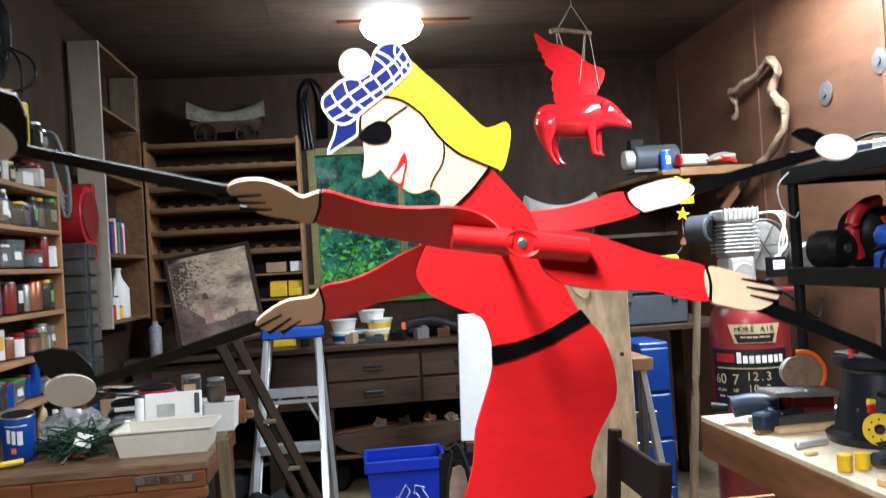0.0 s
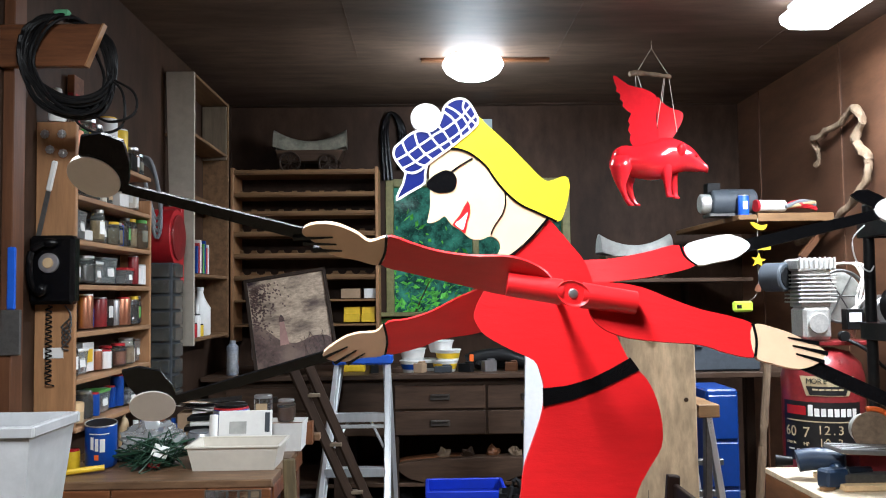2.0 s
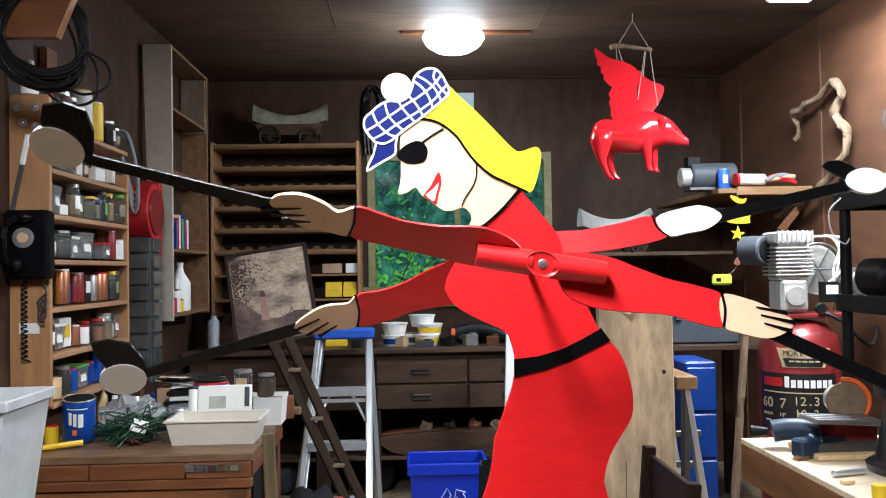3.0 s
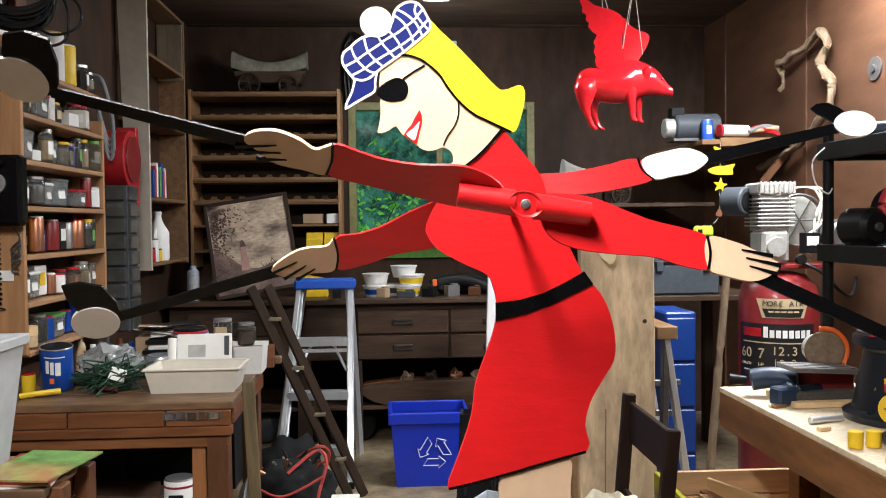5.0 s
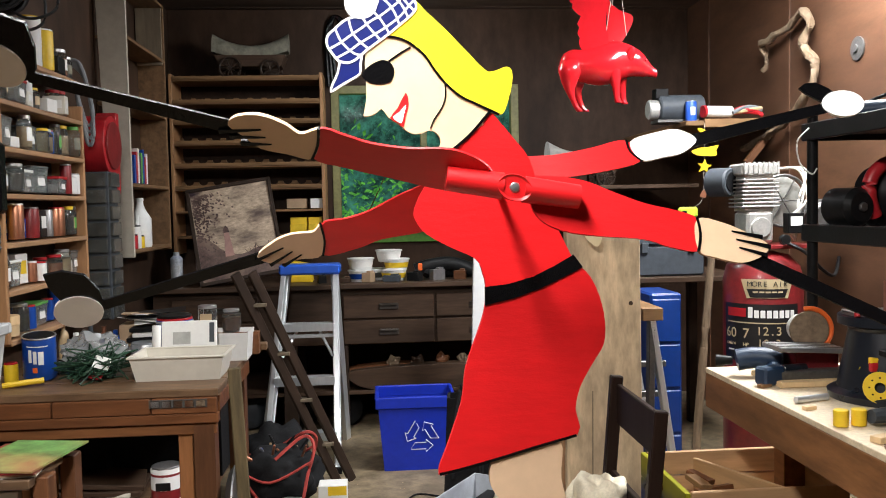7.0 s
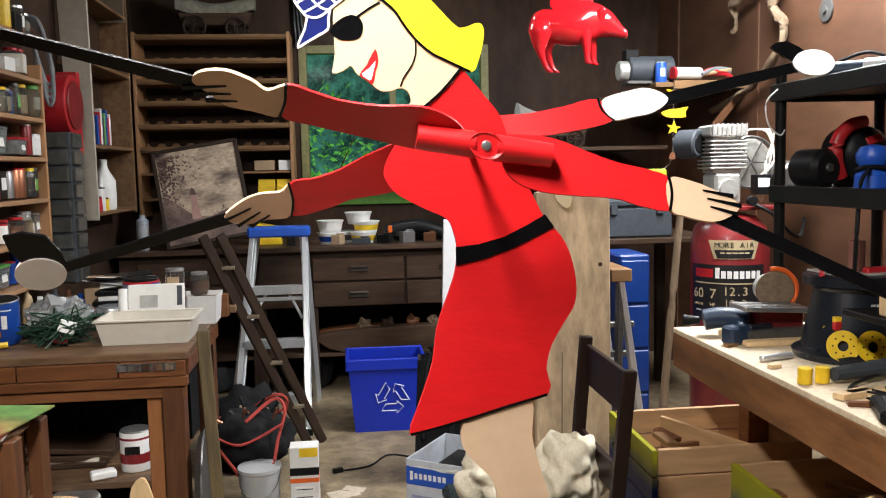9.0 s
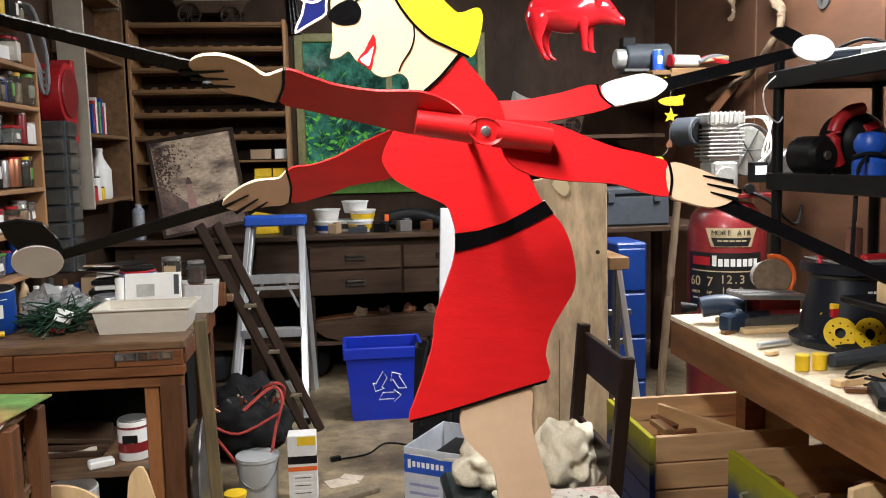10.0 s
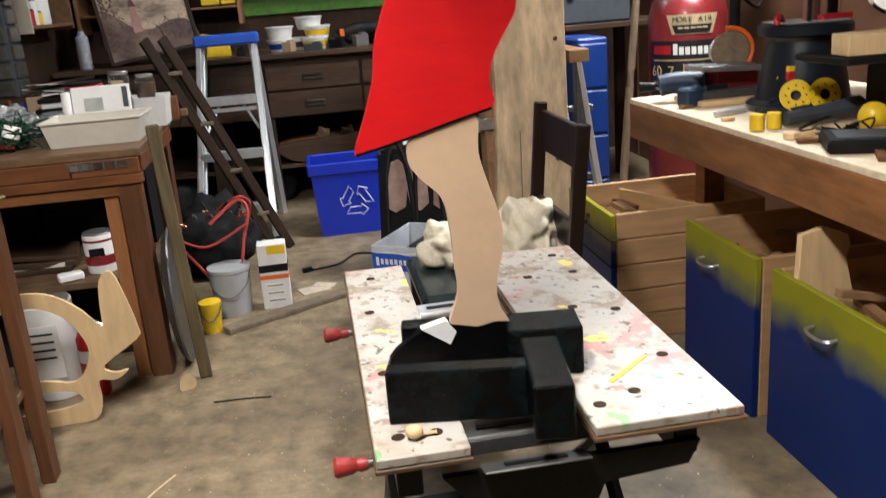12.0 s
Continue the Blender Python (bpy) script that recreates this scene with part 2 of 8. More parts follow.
def tube(bm, pts, r, seg=8, n=6, taper=1.0, closed=False):
    line = smooth_line(pts, n, closed) if n > 1 else [Vector(q) for q in pts]
    rings, up = [], Vector((0.13, 0.21, 0.97)).normalized()
    for i, q in enumerate(line):
        d = (line[(i + 1) % len(line)] - line[i - 1]) if closed else (line[min(i + 1, len(line) - 1)] - line[max(i - 1, 0)])
        d = d.normalized() if d.length > 1e-9 else Vector((0, 0, 1))
        s = d.cross(up) if abs(d.dot(up)) < 0.98 else d.cross(Vector((1, 0, 0)))
        s.normalize()
        w = s.cross(d)
        rr = r * (1 + (taper - 1) * i / max(1, len(line) - 1))
        rings.append([bm.verts.new(q + rr * (s * math.cos(a) + w * math.sin(a))) for a in (2 * math.pi * k / seg for k in range(seg))])
    pairs = list(zip(rings, rings[1:])) + ([(rings[-1], rings[0])] if closed else [])
    for a, b in pairs:
        for k in range(seg):
            bm.faces.new((a[k], a[(k + 1) % seg], b[(k + 1) % seg], b[k]))
    if not closed:
        bm.faces.new(rings[0][::-1])
        bm.faces.new(rings[-1])


def slab(bm, outline, y0, y1, mi=0, n=5, m=None):
    """A closed outline of (x, z) points, rounded through its points, as a board from y0 (front) to y1."""
    line = smooth_line([(x, 0, z) for x, z in outline], n, True) if n > 1 else [Vector((x, 0, z)) for x, z in outline]
    m = m or Matrix()
    f = [bm.verts.new(m @ Vector((p.x, y0, p.z))) for p in line]
    b = [bm.verts.new(m @ Vector((p.x, y1, p.z))) for p in line]
    faces = [bm.faces.new(f), bm.faces.new(b[::-1])]
    for k in range(len(line)):
        faces.append(bm.faces.new((f[k - 1], b[k - 1], b[k], f[k])))
    for q in faces:
        q.material_index = mi
    for q in faces[:2]:
        q.normal_update()
    bmesh.ops.triangulate(bm, faces=faces[:2], ngon_method="EAR_CLIP")


def finish(bm, bevel=0.0, seg=1, smooth=False, sharp=0.6):
    if bevel:
        bmesh.ops.bevel(bm, geom=[e for e in bm.edges if len(e.link_faces) == 2 and e.calc_face_angle(0) > 0.7], offset=bevel, segments=seg,
                        affect="EDGES", clamp_overlap=True)
    bmesh.ops.recalc_face_normals(bm, faces=bm.faces)
    if smooth:
        for f in bm.faces:
            f.smooth = True
        for e in bm.edges:
            e.smooth = len(e.link_faces) != 2 or e.calc_face_angle(0) < (9 if smooth == 2 else sharp)


def part(name, bm, material, parent=None, label="", bevel=0.0, smooth=False, at=None, seg=1):
    """Links a bmesh as one mesh object under a thing or a part."""
    finish(bm, bevel, seg, smooth)
    me = bpy.data.meshes.new(name)
    bm.to_mesh(me)
    bm.free()
    for mm in material if isinstance(material, (list, tuple)) else (material,):
        me.materials.append(mm)
    ob = new(name, me)
    if parent:
        ob.parent = parent
    if at is not None:
        ob.matrix_basis = at
    return tagged(ob, label)


def thing(name, at, label, category, group="", kind=""):
    ob = new(name)
    ob.empty_display_size = 0.1
    ob.matrix_basis = at if isinstance(at, Matrix) else pose(*at)
    return tagged(ob, label, category, group, kind)


def solo(name, bm, material, at, label, category, bevel=0.0, smooth=False, group="", kind="", seg=1):
    ob = part(name, bm, material, None, "", bevel, smooth, at if isinstance(at, Matrix) else pose(*at), seg)
    return tagged(ob, label, category, group, kind)


def B():
    return bmesh.new()


def frustum(bm, w0, d0, w1, d1, h, z=0.0):
    lo = [bm.verts.new((sx * w0 / 2, sy * d0 / 2, z)) for sx, sy in ((-1, -1), (1, -1), (1, 1), (-1, 1))]
    hi = [bm.verts.new((sx * w1 / 2, sy * d1 / 2, z + h)) for sx, sy in ((-1, -1), (1, -1), (1, 1), (-1, 1))]
    for k in range(4):
        bm.faces.new((lo[k], lo[(k + 1) % 4], hi[(k + 1) % 4], hi[k]))
    return lo, hi


def tub_mesh(bm, w0, d0, w1, d1, h, t=0.006):
    lo, hi = frustum(bm, w0, d0, w1, d1, h)
    li, hii = frustum(bm, w0 - 2 * t, d0 - 2 * t, w1 - 2 * t, d1 - 2 * t, h - t, t)
    bm.faces.new(lo[::-1])
    bm.faces.new(li)
    for k in range(4):
        bm.faces.new((hi[k], hi[(k + 1) % 4], hii[(k + 1) % 4], hii[k]))


def boxpart(name, c, s, material, parent, label="", bevel=0.003, rot=(0, 0, 0)):
    bm = B()
    bx(bm, (0, 0, 0), s)
    return part(name, bm, material, parent, label, bevel, at=pose(*c, *rot))


def cylpart(name, c, r, h, material, parent, label="", rot=(0, 0, 0), r2=None, bevel=0.002, seg=24):
    bm = B()
    cyl(bm, (0, 0, 0), r, h, r2=r2, seg=seg)
    return part(name, bm, material, parent, label, bevel, True, pose(*c, *rot))


def words(name, text, size, c, rot, material, parent, depth=0.0008, label=""):
    cu = bpy.data.curves.new(name, "FONT")
    cu.body, cu.size, cu.extrude, cu.align_x, cu.align_y = text, size, depth, "CENTER", "CENTER"
    tmp = bpy.data.objects.new(name, cu)
    scene.collection.objects.link(tmp)
    me = bpy.data.meshes.new_from_object(tmp.evaluated_get(bpy.context.evaluated_depsgraph_get()))
    bpy.data.objects.remove(tmp)
    me.materials.clear()
    me.materials.append(material)
    ob = new(name, me)
    ob.parent = parent
    ob.matrix_basis = pose(*c, *rot)
    return tagged(ob, label)


# ---- the room ----
X0, X1, Y0, Y1, ZC = -1.19, 2.77, -2.2, 6.5, 3.0
WIN = (0.0, 1.43, 1.37, 2.43)

bm = B()
bx(bm, ((X0 + X1) / 2, (Y0 + Y1) / 2, -0.05), (X1 - X0 + 0.4, Y1 - Y0 + 0.4, 0.1))
tagged(part("floor", bm, concrete), "stained grey-brown concrete slab floor", "floor", kind="structure")
bm = B()
bx(bm, ((X0 + X1) / 2, (Y0 + Y1) / 2, ZC + 0.05), (X1 - X0 + 0.4, Y1 - Y0 + 0.4, 0.1))
for k in range(4):
    bx(bm, ((X0 + X1) / 2, -0.9 + 2.44 * k, ZC - 0.0015), (X1 - X0, 0.006, 0.003))
for k in range(3):
    bx(bm, (-0.1 + 1.22 * k, 1.5, ZC - 0.0015), (0.006, 7.2, 0.003))
tagged(part("ceiling", bm, ply_ceil), "brown stained plywood ceiling with sheet joints", "ceiling", kind="structure")


def wall(name, pieces, material, label):
    bm = B()
    for c, s in pieces:
        bx(bm, c, s)
    return tagged(part(name, bm, material), label, "wall", kind="structure")


ym, xm = (Y0 + Y1) / 2, (X0 + X1) / 2
west = wall("wall_west", [((X0 - 0.05, ym, 1.5), (0.1, Y1 - Y0 + 0.2, 3.0))], ply_dark, "dark brown plywood wall with stud edges")
east = wall("wall_east", [((X1 + 0.05, ym, 1.5), (0.1, Y1 - Y0 + 0.2, 3.0))], ply_east, "reddish brown plywood wall")
wall("wall_south", [((xm, Y0 - 0.05, 1.5), (X1 - X0, 0.1, 3.0))], ply_dark, "dark brown plywood wall")
a, b, c, d = WIN
wall("wall_north", [(((X0 + a) / 2, Y1 + 0.05, 1.5), (a - X0, 0.1, 3.0)), (((b + X1) / 2, Y1 + 0.05, 1.5), (X1 - b, 0.1, 3.0)),
                    (((a + b) / 2, Y1 + 0.05, c / 2), (b - a, 0.1, c)), (((a + b) / 2, Y1 + 0.05, (d + 3) / 2), (b - a, 0.1, 3 - d))],
     ply_dark, "dark brown plywood wall round a window")
for k, y in enumerate((2.4, 2.98)):
    boxpart("stud", (X0 + 0.02, y, 1.5), (0.04, 0.09, 2.996), oak_z, west)
for y in (1.2, 2.42, 3.64, 4.86, 6.08):
    boxpart("batten", (X1 - 0.004, y, 1.5), (0.008, 0.03, 2.99), ply_east, east, bevel=0)

win = thing("window_1", ((a + b) / 2, Y1, c), "wide wooden window with a green-painted frame onto foliage", "window", kind="structure")
w, h = b - a, d - c
for nm, cc, ss in (("window_frame", (-w / 2 + 0.03, 0.03, h / 2), (0.06, 0.09, h)), ("window_frame", (w / 2 - 0.03, 0.03, h / 2), (0.06, 0.09, h)),
                   ("window_frame", (0, 0.03, h - 0.03), (w - 0.12, 0.09, 0.06)), ("mullion", (-0.02, 0.03, h / 2), (0.05, 0.07, h - 0.12)),
                   ("window_sill", (0, -0.03, 0.015), (w + 0.08, 0.16, 0.03))):
    boxpart(nm, cc, ss, win_wood, win)
boxpart("apron", (0.0, -0.015, -0.07), (w + 0.1, 0.025, 0.12), green_trim, win, "bright green painted board")
for x in (-w / 4, w / 4):
    p = boxpart("pane", (x, 0.06, h / 2), (w / 2 - 0.06, 0.004, h - 0.1), pane_glass, win, bevel=0)
    p.visible_shadow = False

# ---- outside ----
# Foliage colour that also emits, standing in for daylight on the greenery.
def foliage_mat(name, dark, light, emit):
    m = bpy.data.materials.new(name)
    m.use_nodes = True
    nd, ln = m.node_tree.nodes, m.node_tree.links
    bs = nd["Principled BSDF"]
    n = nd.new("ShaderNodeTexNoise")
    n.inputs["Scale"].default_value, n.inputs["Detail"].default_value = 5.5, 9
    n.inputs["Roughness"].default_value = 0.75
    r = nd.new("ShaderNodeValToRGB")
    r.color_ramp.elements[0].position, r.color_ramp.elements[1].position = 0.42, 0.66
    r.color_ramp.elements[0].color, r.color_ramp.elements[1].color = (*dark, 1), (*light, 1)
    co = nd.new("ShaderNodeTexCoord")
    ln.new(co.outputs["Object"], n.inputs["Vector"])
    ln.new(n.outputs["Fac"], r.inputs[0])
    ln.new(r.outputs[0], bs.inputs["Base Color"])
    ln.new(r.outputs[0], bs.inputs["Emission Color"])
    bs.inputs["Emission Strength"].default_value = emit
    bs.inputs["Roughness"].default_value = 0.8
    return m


wood_far_glow = foliage_mat("glowing_far_wood", (0.004, 0.02, 0.016), (0.045, 0.18, 0.13), 0.9)
leaf_glow_mat = foliage_mat("glowing_shrub_leaf", (0.03, 0.13, 0.02), (0.16, 0.5, 0.08), 0.8)
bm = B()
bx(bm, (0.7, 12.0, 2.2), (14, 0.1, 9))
tagged(part("backdrop", bm, wood_far_glow), "dim green woodland with a daylight glow beyond the window", "backdrop", kind="structure")
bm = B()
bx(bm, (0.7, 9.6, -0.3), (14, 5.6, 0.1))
tagged(part("ground", bm, leaf_glow_mat), "grassy ground with a daylight glow outside the window", "ground", kind="structure")


def shrub(at, r, n, seed):
    rnd = random.Random(seed)
    t = thing("shrub", at, "bright green leafy shrub with a daylight glow outside the window", "shrub")
    bm = B()
    for k in range(7):
        e = Vector((rnd.uniform(-0.7, 0.7) * r, rnd.uniform(-0.5, 0.5) * r, rnd.uniform(1.1, 1.9) * r))
        tube(bm, [(0, 0, 0), tuple(e * 0.5 + Vector((rnd.uniform(-0.1, 0.1), 0, 0.1))), tuple(e)], 0.018, 6, 4, 0.3)
    part("stem", bm, oak_z, t)
    bm = B()
    for k in range(n):
        d = Vector((rnd.gauss(0, 0.5), rnd.gauss(0, 0.4), rnd.gauss(0, 0.45)))
        p = d * r + Vector((0, 0, 1.4 * r))
        s = rnd.uniform(0.03, 0.06)
        m = Matrix.Translation(p) @ Euler((rnd.uniform(-1, 1), rnd.uniform(-1, 1), rnd.uniform(0, 6.28))).to_matrix().to_4x4()
        v = [bm.verts.new(m @ Vector(q)) for q in ((-s, 0, 0), (0, -s * 0.5, 0.004), (s, 0, 0.0), (0, s * 0.5, 0.004))]
        bm.faces.new(v)
    part("crown", bm, leaf_glow_mat, t)


shrub((0.35, 8.3, -0.25), 0.8, 1500, 3)
shrub((1.25, 8.9, -0.25), 0.7, 900, 5)
shrub((-0.35, 9.3, -0.25), 1.2, 900, 7)

# ---- ceiling lamps ----
g = thing("globe_lamp", (0.61, 5.1, ZC), "lit round white glass ceiling lamp", "ceiling lamp")
cylpart("mount", (0, 0, -0.0125), 0.15, 0.025, white_pl, g)
bm = B()
lathe(bm, [(0.03, -0.15), (0.11, -0.135), (0.165, -0.1), (0.19, -0.055), (0.175, -0.02)])
o = part("shade", bm, lamp_glow, g, smooth=True)
o.visible_shadow = False
boxpart("batten", (0.08, 0.05, -0.011), (0.8, 0.05, 0.018), oak_x, g)


def tube_light(at, label):
    t = thing("tube_light", at, label, "ceiling lamp")
    boxpart("housing", (0, 0, -0.03), (0.2, 1.25, 0.06), white_pl, t)
    bm = B()
    slab(bm, [(-0.15, -0.06), (0.15, -0.06), (0.15, -0.1), (0.1, -0.135), (-0.1, -0.135), (-0.15, -0.1)], -0.62, 0.62, 0, 1)
    o = part("diffuser", bm, lamp_glow, t, "glowing white diffuser", 0.01)
    o.visible_shadow = False
    return t


tube_light((2.28, 3.56, ZC), "lit fluorescent fixture with a white diffuser on the ceiling")
tube_light((0.0, 0.6, ZC), "lit fluorescent fixture with a white diffuser near the entrance")

# ---- painted plywood whirligig, body in the plane y = FY ----
FY = 1.33
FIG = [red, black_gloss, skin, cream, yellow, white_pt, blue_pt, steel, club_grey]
bm = B()


def face(outline, layer, mi, n=5, dy=0.0):
    slab(bm, outline, FY - 0.0012 * layer + dy, FY + 0.004 + dy, mi, n)


def line2(pts, wdt, layer, mi, n=5):
    """A painted line of width wdt along (x, z) points."""
    c = smooth_line([(x, 0, z) for x, z in pts], n)
    lft, rgt = [], []
    for i, p in enumerate(c):
        d = (c[min(i + 1, len(c) - 1)] - c[max(i - 1, 0)]).normalized()
        nrm = Vector((-d.z, 0, d.x)) * wdt / 2
        lft.append((p.x + nrm.x, p.z + nrm.z))
        rgt.append((p.x - nrm.x, p.z - nrm.z))
    face(lft + rgt[::-1], layer, mi, 1)


DRESS = [(0.451, 1.598), (0.48, 1.626), (0.51, 1.66), (0.532, 1.641), (0.55, 1.619), (0.577, 1.583), (0.594, 1.525), (0.626, 1.461), (0.647, 1.42),
         (0.673, 1.392), (0.689, 1.359), (0.698, 1.317), (0.696, 1.279), (0.677, 1.247), (0.656, 1.21), (0.647, 1.172), (0.65, 1.129),
         (0.572, 1.109), (0.524, 1.096), (0.458, 1.08), (0.418, 1.072), (0.436, 1.125), (0.458, 1.19), (0.466, 1.246), (0.486, 1.301),
         (0.498, 1.337), (0.502, 1.373), (0.497, 1.401), (0.486, 1.424), (0.447, 1.443), (0.407, 1.466), (0.39, 1.488), (0.388, 1.506), (0.405, 1.541)]
slab(bm, DRESS, FY, FY + 0.012, 0, 3)
HEAD = [(0.317, 1.764), (0.316, 1.71), (0.316, 1.684), (0.312, 1.663), (0.311, 1.657), (0.318, 1.656), (0.329, 1.66), (0.339, 1.667), (0.344, 1.663), (0.351, 1.653),
        (0.366, 1.643), (0.379, 1.632), (0.39, 1.627), (0.403, 1.628), (0.413, 1.632), (0.422, 1.631), (0.43, 1.624), (0.433, 1.611), (0.427, 1.599), (0.437, 1.595),
        (0.48, 1.624), (0.512, 1.66), (0.47, 1.72), (0.4, 1.79), (0.345, 1.79)]
slab(bm, HEAD, FY - 0.0008, FY + 0.0125, 3, 2)
HAIR = [(0.342, 1.783), (0.365, 1.81), (0.392, 1.838), (0.416, 1.818), (0.444, 1.792), (0.472, 1.763), (0.505, 1.729), (0.519, 1.725), (0.544, 1.732),
        (0.551, 1.714), (0.541, 1.671), (0.528, 1.656), (0.49, 1.674), (0.466, 1.686), (0.443, 1.706), (0.424, 1.73), (0.41, 1.751), (0.386, 1.771), (0.367, 1.779)]
slab(bm, HAIR, FY - 0.0016, FY + 0.0128, 4, 4)
line2(HAIR[11:] + [(0.35, 1.781)], 0.0035, 2.2, 1)
line2([(0.441, 1.592), (0.48, 1.624), (0.514, 1.662)], 0.0045, 2.2, 1)
line2([(0.442, 1.705), (0.442, 1.686), (0.436, 1.668), (0.423, 1.649), (0.417, 1.635)], 0.0022, 1.8, 1)
HAT = [(0.274, 1.743), (0.264, 1.755), (0.256, 1.769), (0.258, 1.783), (0.269, 1.793), (0.28, 1.803), (0.293, 1.81), (0.312, 1.813), (0.329, 1.822), (0.337, 1.834),
       (0.34, 1.848), (0.349, 1.859), (0.362, 1.865), (0.376, 1.864), (0.386, 1.855), (0.393, 1.842), (0.398, 1.831), (0.396, 1.821), (0.385, 1.81), (0.37, 1.798),
       (0.354, 1.785), (0.337, 1.773), (0.32, 1.761), (0.309, 1.752), (0.299, 1.744), (0.287, 1.74)]
slab(bm, HAT, FY - 0.0026, FY + 0.013, 6, 3)
VISOR = [(0.276, 1.743), (0.287, 1.74), (0.311, 1.752), (0.308, 1.738), (0.307, 1.723), (0.293, 1.714), (0.272, 1.702), (0.26, 1.695), (0.264, 1.708), (0.271, 1.722)]
slab(bm, VISOR, FY - 0.0022, FY + 0.0126, 6, 1)
line2(HAT + HAT[:1], 0.0036, 2.6, 5, 3)
line2(VISOR[2:] + VISOR[:1], 0.0034, 2.6, 5, 2)
# white plaid of the cap: two bands along it, seven across
for pts in ([(0.26, 1.762), (0.278, 1.772), (0.295, 1.784), (0.312, 1.795), (0.327, 1.806), (0.342, 1.814), (0.357, 1.825), (0.371, 1.836), (0.386, 1.854)],
            [(0.271, 1.748), (0.29, 1.758), (0.307, 1.77), (0.324, 1.78), (0.341, 1.79), (0.359, 1.802), (0.374, 1.814), (0.385, 1.827), (0.396, 1.839)],
            [(0.27, 1.793), (0.276, 1.778), (0.285, 1.766), (0.298, 1.755), (0.309, 1.752)], [(0.291, 1.809), (0.296, 1.789), (0.306, 1.775), (0.32, 1.763)],
            [(0.312, 1.813), (0.321, 1.798), (0.332, 1.785), (0.341, 1.775)], [(0.329, 1.821), (0.342, 1.807), (0.354, 1.787)],
            [(0.338, 1.845), (0.353, 1.834), (0.364, 1.818), (0.371, 1.799)], [(0.343, 1.854), (0.36, 1.845), (0.375, 1.831), (0.385, 1.811)],
            [(0.376, 1.863), (0.373, 1.85), (0.382, 1.835), (0.394, 1.822)]):
    line2(pts, 0.0034, 2.7, 5, 4)
slab(bm, [(0.311 + 0.026 * math.cos(k * 0.5236), 1.833 + 0.0245 * math.sin(k * 0.5236)) for k in range(12)], FY - 0.004, FY + 0.0132, 5, 3)
face([(0.31, 1.72), (0.32, 1.734), (0.34, 1.744), (0.354, 1.741), (0.361, 1.73), (0.359, 1.716), (0.351, 1.708), (0.333, 1.706), (0.319, 1.71)], 1.6, 1, 4)
line2([(0.353, 1.742), (0.369, 1.753), (0.388, 1.764)], 0.0032, 1.6, 1)
face([(0.379, 1.693), (0.383, 1.673), (0.378, 1.657), (0.374, 1.638), (0.366, 1.644), (0.353, 1.653), (0.365, 1.668)], 1.5, 0, 2)
face([(0.379, 1.674), (0.375, 1.657), (0.371, 1.644), (0.364, 1.647), (0.357, 1.654), (0.369, 1.663)], 2.1, 5, 2)
face([(0.5, 1.378), (0.539, 1.382), (0.58, 1.393), (0.616, 1.41), (0.647, 1.427), (0.662, 1.406), (0.633, 1.392), (0.594, 1.374), (0.551, 1.359), (0.5, 1.348)], 1.2, 1, 1)
line2([(0.42, 1.0725), (0.458, 1.08), (0.524, 1.096), (0.572, 1.109), (0.648, 1.128)], 0.0045, 1.2, 1)
# leg, shoe and its white buckle
slab(bm, [(0.512, 1.092), (0.572, 1.106), (0.622, 1.116), (0.622, 1.057), (0.637, 0.997), (0.654, 0.936), (0.654, 0.885), (0.64, 0.825), (0.643, 0.782),
          (0.657, 0.745), (0.6, 0.745), (0.553, 0.755), (0.57, 0.813), (0.568, 0.865), (0.564, 0.936), (0.554, 0.986), (0.52, 1.024), (0.503, 1.055)],
     FY + 0.001, FY + 0.013, 2, 4)
slab(bm, [(0.66, 0.75), (0.6, 0.748), (0.55, 0.76), (0.505, 0.755), (0.455, 0.722), (0.438, 0.695), (0.438, 0.662), (0.55, 0.662), (0.66, 0.662)], FY - 0.001, FY + 0.018, 1, 2)
slab(bm, [(0.5, 0.757), (0.545, 0.768), (0.562, 0.745), (0.55, 0.722)], FY - 0.003, FY + 0.016, 5, 1)


